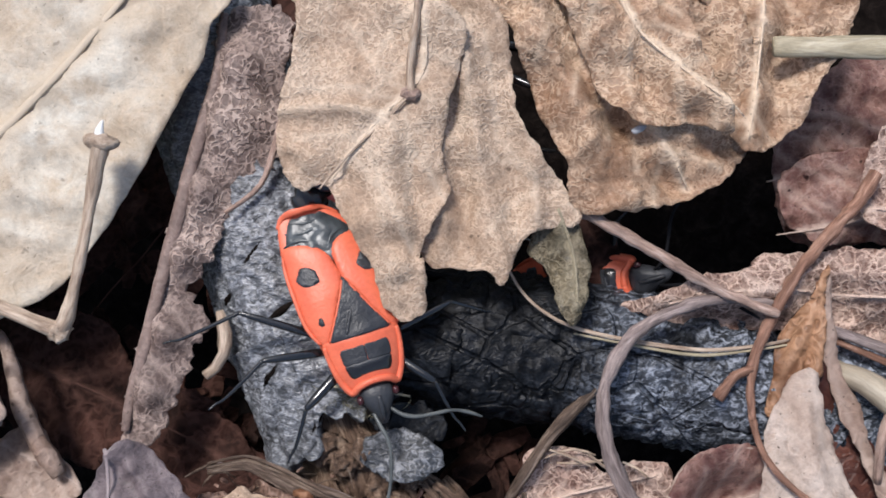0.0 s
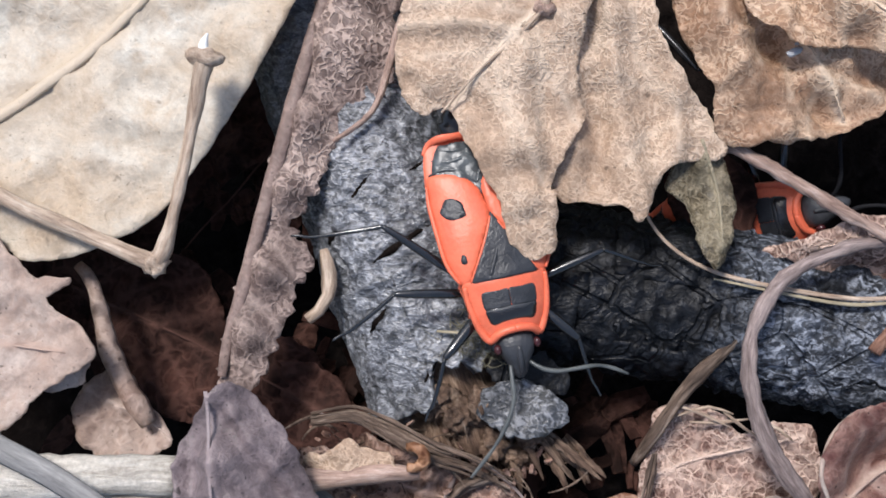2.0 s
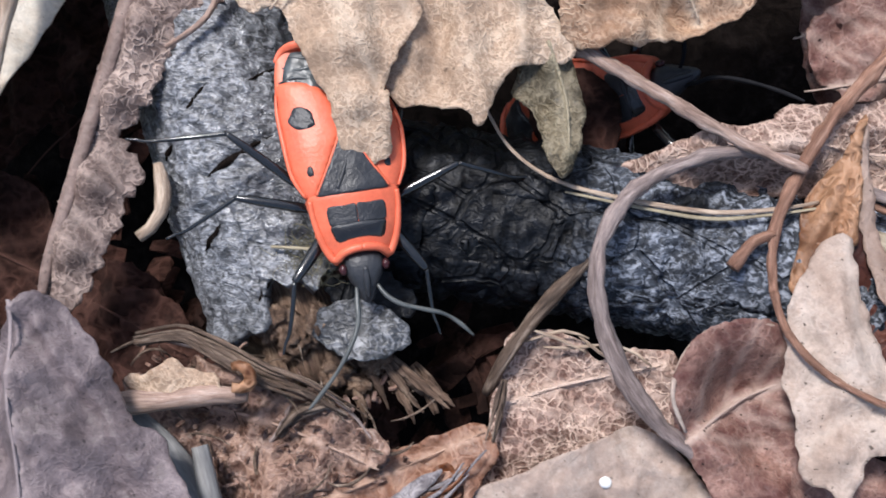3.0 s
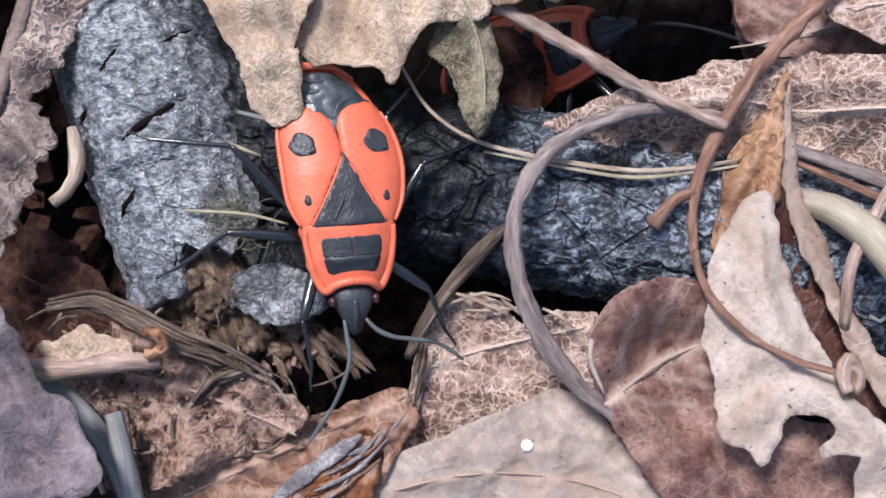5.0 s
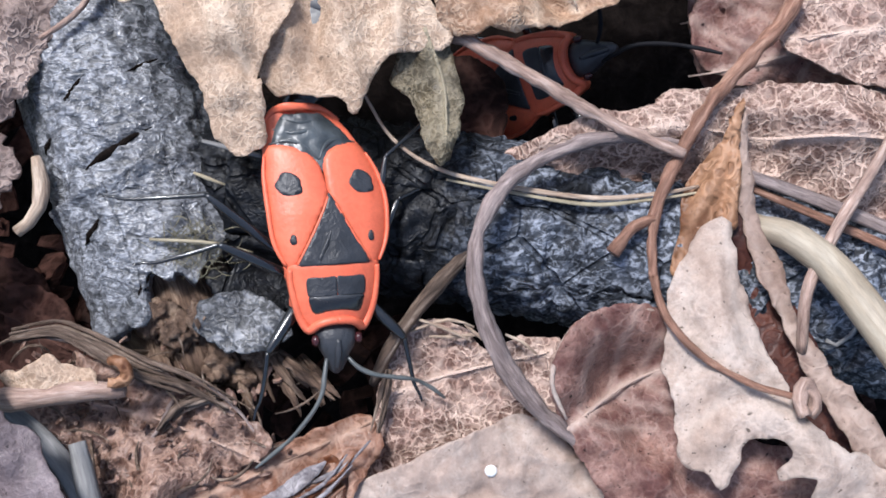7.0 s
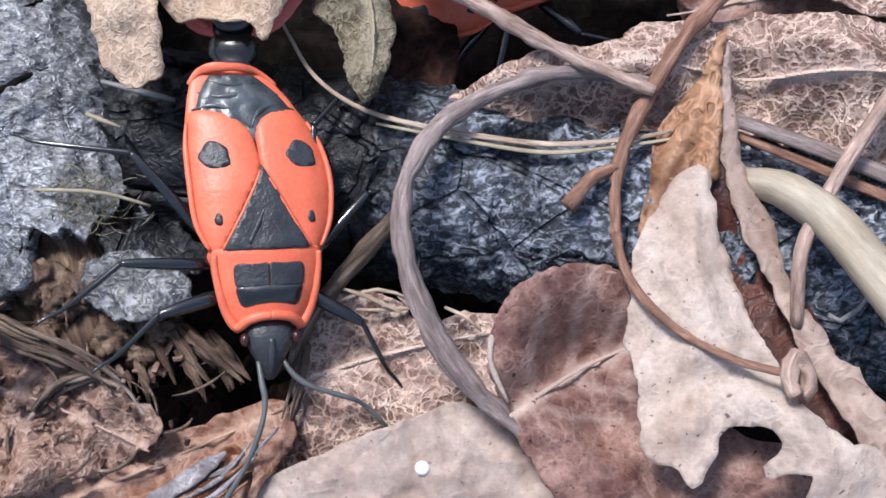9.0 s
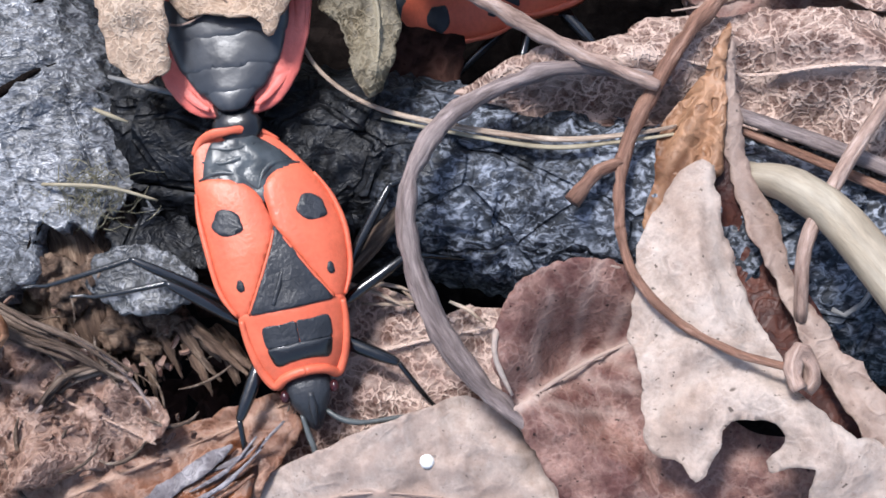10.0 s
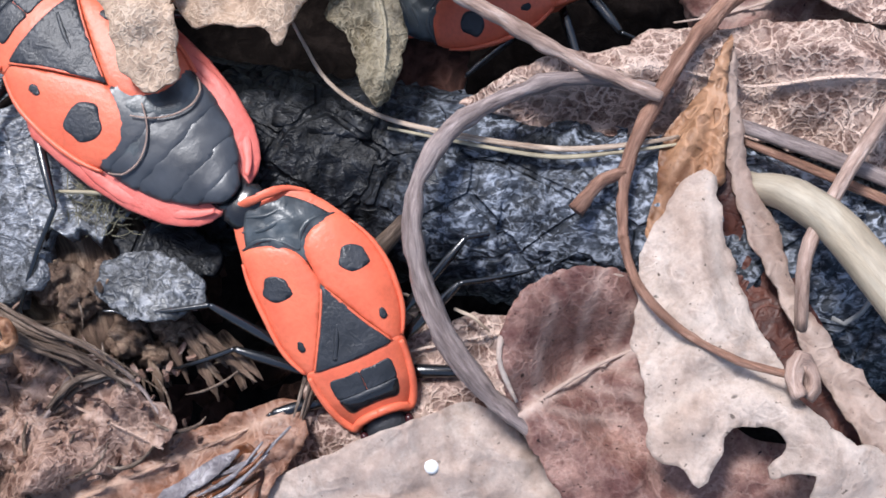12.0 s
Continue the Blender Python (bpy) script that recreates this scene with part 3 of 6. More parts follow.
STUB_AXIS = [(-17.7, 15.4, -4.5), (-11.3, -1.4, -4.5)]
STUB_WAY = (Vector(STUB_AXIS[1]) - Vector(STUB_AXIS[0])).normalized()


def make_stub():
    o = Vector(STUB_AXIS[0])
    thing = tagged(new("broken_branch", None), "short grey broken branch with cracked peeling bark and a rotten end", "branch")
    thing.matrix_basis = mm(*o)
    far = o - STUB_WAY * 14
    end = Vector(STUB_AXIS[1])
    pts = [far - o, Vector((0, 0, 0)), (end - o) * 0.5, end - o, end + STUB_WAY * 0.9 - o]
    part("heartwood", tube("heartwood", pts, [2.6, 2.6, 2.6, 3.2, 2.7], M_WOOD, 40, 0.35, 0.16, 3.0, grain=1.5), thing, "crumbly brown rotten heartwood")
    ax = [far, end]
    length = (end - far).length
    plates = [(0, 24.4, -25, 205, 0.15, 0.0, 4.0), (24.0, 28.6, 118, 205, 1.5, 0.0, 3.96), (24.2, 29.0, 80, 119, 1.7, -0.6, 3.98), (24.0, 30.2, -25, 80, 1.3, 0.2, 3.97)]
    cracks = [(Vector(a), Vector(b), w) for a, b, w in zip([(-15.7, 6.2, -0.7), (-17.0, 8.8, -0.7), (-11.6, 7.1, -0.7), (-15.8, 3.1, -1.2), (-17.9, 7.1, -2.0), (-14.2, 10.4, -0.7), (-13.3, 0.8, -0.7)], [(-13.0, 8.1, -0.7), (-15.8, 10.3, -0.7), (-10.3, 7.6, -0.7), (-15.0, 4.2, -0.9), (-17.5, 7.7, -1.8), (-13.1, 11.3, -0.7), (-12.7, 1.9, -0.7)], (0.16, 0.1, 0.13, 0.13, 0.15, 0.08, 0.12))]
    for k, (s0, s1, b0, b1, j, sl, rad) in enumerate(plates):
        part("bark_plate", cylinder_patch("bark_plate", ax, rad, (s0, s1), (b0, b1), M_BARK, 0.95, 11 + k, j, 0.14, 0.04 if k == 0 else 0.3, origin=o, slant=sl, ridge=0.16, cracks=cracks), thing)
    side0 = STUB_WAY.cross(Vector((0, 0, 1))).normalized()
    up0 = side0.cross(STUB_WAY)
    # black strips laid along the cracks stand in for the shade inside them
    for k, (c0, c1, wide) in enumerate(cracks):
        shade_line = []
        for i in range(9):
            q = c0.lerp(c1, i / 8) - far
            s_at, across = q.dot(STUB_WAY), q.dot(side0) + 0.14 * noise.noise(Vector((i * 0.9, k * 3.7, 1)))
            shade_line.append(far + STUB_WAY * s_at + side0 * across + up0 * math.sqrt(max(0.5, 3.92 ** 2 - across ** 2)) - o)
        part("crack", tube("crack", shade_line, [0.02, wide * 0.8, wide * 1.15, wide * 1.0, wide * 0.6, 0.02], M_SOIL_SHADE, 8, 0.2, 0.25, k, flat=0.8, grain=3.0), thing, "black strip for the shade in a bark crack")
    lumps = [(a, w) for a, w in zip([(-12.7, 0.1, -1.4), (-11.6, -0.5, -1.4), (-10.7, 0.1, -1.1), (-10.2, -1.6, -2.4), (-9.2, -2.3, -3.0), (-10.9, -2.8, -3.4), (-8.4, -1.3, -2.2)], (0.9, 0.85, 0.7, 1.0, 0.9, 1.0, 0.8))]
    for k, (q, w) in enumerate(lumps):
        part("rotten_lump", blob("rotten_lump", (w, w * 0.85, w * 0.7), M_WOOD, k * 3.1, 0.5, 36, 24, 1.6), thing, m=mm(*(Vector(q) - o), 20 * k, 15 * k, 40 * k))
    chip = (-8.9, -0.2, -0.6)
    cm, _ = blade("bark_chip", [(chip[0] + (1.85 + 0.25 * math.cos(2 * a + 1)) * math.cos(a), chip[1] + 1.3 * math.sin(a), chip[2] + 0.2 * math.sin(3 * a)) for a in [radians(40 * i) for i in range(9)]], M_CHIP, wrinkle=0.12, thick=0.22, seed=77, centre=tuple(o), jag=0.25, step=0.16)
    part("bark_chip", cm, thing, "dark grey round bark chip")
    cm, _ = blade("bark_chip", [(-10.3, 1.9, -1.0), (-9.2, 2.3, -1.2), (-7.8, 2.2, -1.7), (-6.9, 1.4, -1.9), (-7.1, 0.5, -1.7), (-8.4, 0.3, -1.2), (-9.8, 0.6, -0.9)], M_CHAR, wrinkle=0.2, thick=0.4, seed=78, centre=tuple(o), jag=0.35, step=0.16)
    part("bark_chip", cm, thing, "blackened bark chip")
    for k, pts in enumerate(([(-8.8, -1.6, -2.2), (-8.2, -2.5, -2.2), (-7.8, -3.4, -2.6)], [(-8.0, -1.4, -2.0), (-7.2, -2.4, -2.0), (-6.3, -3.5, -2.4)], [(-7.3, -1.6, -1.9), (-6.2, -2.5, -1.9), (-5.2, -3.3, -2.2)], [(-6.3, -2.2, -2.1), (-5.5, -2.7, -2.1), (-5.0, -3.2, -2.3)], [(-9.4, -2.1, -2.4), (-8.9, -3.3, -2.4), (-8.8, -4.3, -3.0)], [(-7.7, -2.1, -2.3), (-7.0, -3.2, -2.3), (-6.7, -4.0, -2.8)])):
        part("splinter", tube("splinter", [Vector(p) - o for p in pts], [0.22, 0.2, 0.13, 0.03], M_WOOD, 9, 0.12, 0.6, k * 2.0, flat=0.35, grain=5.0), thing)
    r = random.Random(4)
    side = STUB_WAY.cross(Vector((0, 0, 1)))
    up = side.cross(STUB_WAY)
    for k in range(46):
        a = radians(r.uniform(0, 150))
        d = side * math.cos(a) + up * math.sin(a)
        q = end + d * r.uniform(1.2, 3.1) - STUB_WAY * 0.4 - o
        tip = q + STUB_WAY * r.uniform(1.0, 2.8) + d * r.uniform(-0.3, 0.5) + Vector((r.uniform(0, 0.8), 0, -r.uniform(0, 0.6)))
        part("splinter", tube("splinter", [q, (q + tip) / 2 + d * 0.1, tip], [r.uniform(0.05, 0.16), r.uniform(0.04, 0.13), 0.02], M_WOOD, 7, 0.14, 0.5, k, flat=0.5, grain=4.0), thing)


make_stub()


def make_branch():
    pts = [(-13.2, 6.6, -4.4), (-10.2, 6.1, -4.4), (-5.6, 5.5, -4.4), (-0.6, 4.8, -4.4), (4.4, 4.0, -4.4), (10.6, 2.9, -4.4), (16.8, 1.4, -4.4), (24.2, -0.8, -4.4)]
    o = Vector(pts[0])
    thing = tagged(new("black_branch", None), "thick black weathered branch lying under the dry leaves", "branch")
    thing.matrix_basis = mm(*o)
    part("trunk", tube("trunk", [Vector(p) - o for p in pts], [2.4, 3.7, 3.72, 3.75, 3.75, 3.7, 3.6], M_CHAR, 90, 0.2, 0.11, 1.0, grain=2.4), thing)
    for k in range(0, len(pts) - 1):
        a, b = Vector(pts[k]), Vector(pts[k + 1])
        l = (b - a).length
        if k == 0:
            continue
        for j, (b0, b1) in enumerate(((52, 96), (98, 140), (20, 50), (142, 170))):
            if (k + j) % 3 == 2:
                continue
            cut = 0.2 + 0.25 * ((k * 7 + j * 3) % 5) / 5
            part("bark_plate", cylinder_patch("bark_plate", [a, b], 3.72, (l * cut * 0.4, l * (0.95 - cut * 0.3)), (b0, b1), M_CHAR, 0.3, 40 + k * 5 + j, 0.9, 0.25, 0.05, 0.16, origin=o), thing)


make_branch()

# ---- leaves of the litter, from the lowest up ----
leaf("sunken_leaf", [(-27.2, 6.9, -4.5), (-24.2, 5.9, -4.5), (-22.2, 2.3, -4.5), (-18.1, 1.3, -4.5), (-16.4, -1.8, -4.5), (-19.0, -4.0, -4.5), (-22.8, -2.0, -4.5), (-26.9, -0.6, -4.5), (-31.1, 2.0, -4.5), (-34.5, 4.0, -4.5), (-33.0, 6.5, -4.5)], M_SHADE_LEAF, "dark reddish-brown leaf deep in the litter, colour deepened for shade", rib=[(-30.7, 5.1, 0.0), (-24.1, 2.3, 0.0), (-17.1, -1.3, 0.0)], seed=3, wrinkle=0.6)
leaf("sunken_leaf", [(-22.4, 2.6, -4.6), (-19.4, 2.6, -4.6), (-17.8, 0.6, -4.6), (-15.5, -1.4, -4.6), (-17.7, -2.9, -4.6), (-21.8, -3.0, -4.6), (-24.9, -0.4, -4.6)], M_SHADE_LEAF, "dark reddish-brown leaf beside the grey branch, colour deepened for shade", seed=4, wrinkle=0.5)
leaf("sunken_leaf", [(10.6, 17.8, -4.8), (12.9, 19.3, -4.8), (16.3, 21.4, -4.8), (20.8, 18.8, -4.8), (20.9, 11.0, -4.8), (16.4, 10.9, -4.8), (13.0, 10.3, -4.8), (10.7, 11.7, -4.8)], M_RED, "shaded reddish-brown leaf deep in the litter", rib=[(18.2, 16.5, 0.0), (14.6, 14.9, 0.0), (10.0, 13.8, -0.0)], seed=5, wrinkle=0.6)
leaf("sunken_leaf", [(-21.7, 21.0, -6.2), (-15.8, 25.4, -6.2), (-14.5, 21.6, -6.2), (-16.3, 17.3, -6.2), (-19.9, 13.2, -6.2), (-24.0, 10.3, -6.2), (-27.1, 7.2, -6.2), (-29.9, 4.6, -6.2), (-31.8, 5.8, -6.2), (-27.2, 12.5, -6.2)], M_SHADE_LEAF, "dark brown leaf under the pale leaf, colour deepened for shade", rib=[(-15.6, 21.8, 0.0), (-19.6, 14.6, 0.0), (-26.5, 6.1, 0.0)], seed=6, wrinkle=0.6)

leaf("lace_leaf", [(1.9, 7.1, -1.6), (3.5, 7.7, -0.6), (5.6, 8.6, -0.6), (7.7, 8.9, -0.6), (8.6, 9.6, -0.6), (11.4, 9.7, -0.6), (12.6, 10.0, -0.6), (14.2, 9.8, -0.6), (17.7, 9.7, -0.6), (21.2, 8.8, -0.6), (21.8, 3.5, -1.5), (18.0, 4.0, -1.8), (14.0, 5.6, -1.8), (10.0, 5.9, -1.6), (7.3, 6.0, -1.4), (5.6, 5.8, -1.4), (4.2, 6.4, -1.5)],
     M_LACE, "reddish-brown leathery leaf with a raised net of veins", folds=[([(4.3, 7.5, 0.0), (7.1, 7.8, 0.0), (10.4, 8.7, 0.0), (14.0, 8.5, 0.0), (18.1, 7.5, 0.0)], 0.9, 1.3), ([(5.5, 6.4, 0.0), (8.9, 6.6, 0.0), (12.1, 6.4, 0.0)], -0.7, 0.9), ([(15.4, 9.4, 0.0), (15.8, 7.1, 0.0), (16.6, 4.1, 0.0)], 0.8, 1.6), ([(13.1, 9.2, 0.0), (13.0, 5.4, 0.0)], -0.6, 1.3)], inner=[(8.6, 7.9, -0.6), (11.1, 7.6, -1.4), (12.3, 6.4, -1.6), (14.1, 8.1, -0.4), (17.1, 7.1, -0.4)], rib=[(20.8, 7.1, 0.0), (13.5, 7.6, 0.0), (8.5, 7.9, 0.0), (3.9, 7.2, 0.0)], seed=8, wrinkle=0.5, laterals=(6, 3.2, 50))
leaf("tan_leaf", [(13.8, 14.8, -0.4), (13.4, 12.4, -0.4), (13.7, 11.2, -0.4), (15.1, 10.4, -0.4), (17.0, 9.8, -0.4), (19.2, 9.5, -0.4), (22.0, 10.0, -0.4), (22.3, 16.2, -0.4), (16.2, 16.7, -0.4)], M_LACE, "light brown lacy leaf behind the brown twig", seed=9, wrinkle=0.5, rib=[(21.9, 11.7, 0.0), (17.3, 12.0, 0.0), (13.6, 11.8, 0.0)])
leaf("shaded_leaf", [(10.0, 13.6, -2.2), (10.2, 11.6, -2.2), (11.2, 10.9, -2.2), (12.1, 10.2, -2.2), (13.8, 10.4, -2.2), (15.7, 10.2, -2.2), (18.5, 10.6, -2.2), (18.5, 14.5, -2.2), (12.6, 15.0, -2.2)], M_RED, "shaded brown leaf behind the twig", rib=[(17.6, 12.4, 0.0), (13.1, 11.3, 0.0), (9.9, 10.8, 0.0)], seed=10, wrinkle=0.5)

leaf("crumbled_leaf", [(-19.1, -2.5, -1.7), (-16.9, -1.8, -1.7), (-14.3, -1.6, -1.7), (-11.7, -2.3, -1.7), (-9.3, -3.4, -1.7), (-7.8, -5.3, -1.7), (-9.5, -6.3, -1.7), (-11.6, -7.2, -1.7), (-14.7, -8.4, -1.7), (-16.6, -7.0, -1.7), (-18.1, -4.7, -1.7)], M_CRUMB, "crumbled brown leaf below the broken branch", rib=[(-17.4, -3.1, 0.0), (-12.8, -4.0, 0.0), (-8.0, -5.8, 0.0)], seed=12, wrinkle=1.1, jag=0.4, laterals=(6, 3.0, 50))
leaf("wet_leaf", [(-14.9, -8.3, -2.4), (-11.7, -6.8, -2.0), (-8.8, -5.6, -2.0), (-6.2, -4.6, -2.0), (-3.9, -3.9, -2.0), (-3.1, -5.1, -2.0), (-4.3, -7.0, -2.0), (-5.3, -9.3, -2.0), (-9.0, -11.2, -2.0), (-14.3, -10.8, -2.0)], M_WET, "orange-brown damp leaf with a torn glossy patch", rib=[(-14.1, -9.0, 0.0), (-9.1, -6.7, 0.0), (-3.7, -4.2, 0.0)], seed=13, wrinkle=0.6, laterals=(6, 3.0, 45))
torn = bpy.data.objects["wet_leaf"]
torn_at = tuple(torn.matrix_basis.translation / U)
gm, _ = blade("torn_patch", [(-5.5, -5.6, -1.5), (-4.9, -5.8, -1.5), (-4.5, -6.7, -1.5), (-4.9, -8.3, -1.5), (-5.2, -10.6, -1.5), (-8.0, -10.7, -1.5), (-9.4, -9.0, -1.5), (-8.3, -7.9, -1.5), (-6.6, -6.7, -1.5)], M_GLAZE, seed=61, wrinkle=0.35, centre=torn_at, jag=0.25)
part("torn_patch", gm, torn, "dark orange glossy torn patch")
gm, _ = blade("grey_fold", [(-5.4, -5.7, -1.3), (-5.7, -6.3, -1.1), (-7.0, -7.3, -1.0), (-8.2, -8.2, -1.3), (-9.3, -8.8, -1.3), (-8.9, -8.1, -1.3), (-7.5, -6.9, -1.3), (-6.4, -6.1, -1.3)], M_ASH, seed=62, wrinkle=0.15, centre=torn_at, jag=0.08)
part("grey_fold", gm, torn, "pale grey folded skin")

strand_rng = random.Random(31)
for k in range(14):
    u = k / 13
    a = Vector((-9.2 + 3.2 * u + strand_rng.uniform(-0.3, 0.3), -9.6 + 2.9 * u, -1.2 + strand_rng.uniform(-0.15, 0.2)))
    b = a + Vector((strand_rng.uniform(1.6, 3.0), strand_rng.uniform(1.0, 2.2), strand_rng.uniform(-0.1, 0.25)))
    c = a.lerp(b, 0.5) + Vector((0.2, -0.2, 0.15))
    part("torn_strand", tube("torn_strand", [q - Vector(torn_at) for q in (a, c, b)], [0.03, strand_rng.uniform(0.08, 0.17), strand_rng.uniform(0.06, 0.12), 0.03], (M_GLAZE, M_ASH, M_WET)[k % 3], 7, 0.2, 0.4, k, flat=0.45, grain=2.0), torn, "glossy torn strand of leaf")


def fibre_bundle(name, pts, width, strands, material, label, seed):
    """A twisted strip of bast: many thin strands that run side by side and fray at the end."""
    r = random.Random(seed)
    o = Vector(pts[0])
    thing = tagged(new(name, None), label, "fibre", "twisted bast strips")
    thing.matrix_basis = mm(*o)
    line = smooth_line(pts, 1.0)
    for k in range(strands):
        off, turn, freq = r.uniform(-1, 1), r.uniform(0, 6.3), r.uniform(0.3, 0.7)
        a, b = int(r.uniform(0, 0.25) * len(line)), int(r.uniform(0.7, 1.0) * len(line))
        q = []
        for i in range(a, max(b, a + 3)):
            i = min(i, len(line) - 1)
            way = (line[min(i + 1, len(line) - 1)] - line[max(i - 1, 0)]).normalized()
            side = way.cross(Vector((0, 0, 1))).normalized()
            w = width * (0.6 + 0.4 * math.sin(3.1 * i / len(line)))
            q.append(line[i] + side * w * (off + 0.3 * math.sin(freq * i + turn)) + Vector((0, 0, 0.22 * math.cos(freq * i + turn) + 0.12)) - o)
        part("strand", tube("strand", q, [r.uniform(0.04, 0.09), r.uniform(0.06, 0.17), r.uniform(0.05, 0.15), 0.03], material, 7, 0.25, 0.5, k + seed, flat=0.55, grain=3.0), thing)


M_BAST = wood_material("bast", (0.035, 0.022, 0.016), (0.13, 0.088, 0.064), (0.40, 0.315, 0.25), (1, 1, 1), 1.6, 0.6, 0.2, skin=True)
fibre_bundle("bast_strip", [(-18.1, -0.8, -0.2), (-16.4, -0.5, -0.2), (-14.3, -1.3, -0.2), (-12.9, -2.0, -0.2), (-10.9, -2.7, -0.5), (-9.3, -3.6, -0.9), (-8.3, -4.9, -1.4)], 0.36, 15, M_BAST, "twisted grey-brown strip of torn bast below the branch", 5)
fibre_bundle("bast_strip", [(-12.2, -4.6, -1.1), (-11.3, -3.6, -1.1), (-9.9, -3.2, -1.1), (-9.1, -3.5, -1.1)], 0.22, 6, M_BAST, "short brown strip of bast on the crumbled leaf", 8)
fibre_bundle("bast_strip", [(-8.0, -1.3, -2.4), (-7.3, -2.1, -2.4), (-6.4, -2.8, -2.4), (-5.4, -3.5, -2.8)], 0.5, 10, M_BAST, "frayed brown wood fibres at the branch end", 9)
fibre_bundle("bast_strip", [(-6.8, -1.4, -3.0), (-6.0, -2.3, -3.0), (-5.4, -3.3, -3.0), (-4.9, -4.0, -3.6)], 0.45, 9, M_WOOD, "pale brown splintered wood hanging from the branch end", 15)
fibre_bundle("bast_strip", [(-10.3, -1.4, -3.2), (-9.6, -2.6, -3.2), (-9.1, -3.6, -3.2), (-8.9, -4.6, -3.6)], 0.5, 9, M_WOOD, "brown splintered wood under the peeling bark", 16)
fibre_bundle("bast_strip", [(-2.9, -2.0, -1.8), (-3.1, -3.2, -1.9), (-3.4, -4.6, -1.9), (-3.7, -6.0, -1.9)], 0.22, 5, M_BAST, "grey fibre strip on the lacy leaf", 11)

leaf("lace_leaf", [(-3.9, -6.9, -2.8), (-3.6, -3.7, -2.8), (-3.1, -2.1, -2.8), (-3.0, -0.5, -2.8), (-1.8, 0.2, -2.8), (0.2, -0.2, -2.8), (1.1, -1.1, -2.8), (2.6, -0.6, -2.8), (4.3, -0.8, -2.8), (4.7, -2.8, -2.8), (4.0, -4.7, -2.8), (1.9, -5.4, -2.8), (-1.5, -7.1, -2.8)], M_LACE, "reddish-brown lacy leaf under the curved twig", rib=[(-3.0, -3.1, 0.0), (-0.5, -2.2, 0.0), (3.8, -1.2, 0.0)], seed=14, wrinkle=0.55, laterals=(5, 3.0, 50))
leaf("round_leaf", [(4.0, -4.3, 0.2), (3.6, -2.5, 0.8), (3.9, -1.0, 0.8), (4.8, 0.1, 0.8), (6.2, 0.5, 0.8), (8.0, 0.4, 0.2), (10.0, -1.2, -0.6), (11.4, -4.4, -0.8), (15.1, -5.8, -1.0), (15.6, -10.4, -1.2), (9.9, -10.4, -1.2), (6.4, -7.7, -0.8), (4.7, -5.3, -0.4)], M_RED, "rounded reddish-brown leaf with a curled rim",
     rib=[(4.2, -4.4, 0.0), (6.7, -2.6, 0.0), (9.9, -1.2, 0.0)], inner=[(6.4, -2.2, -1.2), (8.3, -5.0, -1.2)], folds=[([(4.2, -4.2, 0.0), (6.5, -2.4, 0.0), (9.9, -0.8, 0.0)], -0.5, 1.2), ([(5.1, -4.4, 0.0), (7.4, -5.7, 0.0), (9.6, -7.7, 0.0)], 0.5, 1.0)], seed=15, wrinkle=0.4, laterals=(4, 4.0, 45))
curled = bpy.data.objects["round_leaf"]
edge_line = [Vector(q) + Vector((0, 0, 0.12)) - curled.matrix_basis.translation / U for q in [(4.2, -3.9, 0.3), (3.6, -2.5, 0.8), (4.0, -1.0, 0.8), (4.9, -0.0, 0.8), (6.2, 0.4, 0.8), (7.8, 0.4, 0.3)]]
part("rim", tube("rim", edge_line, [0.05, 0.1, 0.12, 0.1, 0.05], M_DUST, 8, 0.3, 0.4, 2.0, flat=0.6, grain=2.0), curled, "pale curled rim of the leaf")
leaf("dusty_leaf", [(-5.3, -9.4, -2.4), (-4.8, -7.1, -2.2), (-1.9, -5.6, -1.7), (1.1, -4.3, -1.5), (2.6, -3.8, -1.6), (4.2, -4.7, -1.9), (5.6, -6.3, -2.4), (7.3, -7.7, -2.4), (9.7, -9.1, -2.4), (10.3, -12.1, -2.4), (1.8, -13.6, -2.4), (-5.5, -12.5, -2.4)], M_DUST, "pale dusty brown leaf with a white grain on it",
     rib=[(-4.1, -8.0, 0.0), (-0.5, -7.2, 0.0), (4.0, -7.7, 0.0), (8.5, -9.5, 0.0)], rib_size=(0.05, 0.03), inner=[(1.4, -6.2, -2.3)], folds=[([(-4.1, -7.3, 0.0), (0.6, -6.2, 0.0), (4.0, -6.6, 0.0), (8.0, -8.6, 0.0)], 0.5, 2.2), ([(2.4, -3.9, 0.0), (3.1, -5.7, 0.0), (4.2, -8.0, 0.0)], -0.4, 1.2)], seed=16, wrinkle=0.45, laterals=(4, 4.0, 40), jag=0.06)
grain = new("white_grain", blob("white_grain", (0.26, 0.26, 0.18), M_WHITE, 2, 0.1))
grain.matrix_basis = mm(1.3, -6.1, -1.6)
tagged(grain, "tiny round white grain on a dusty leaf", "grain")

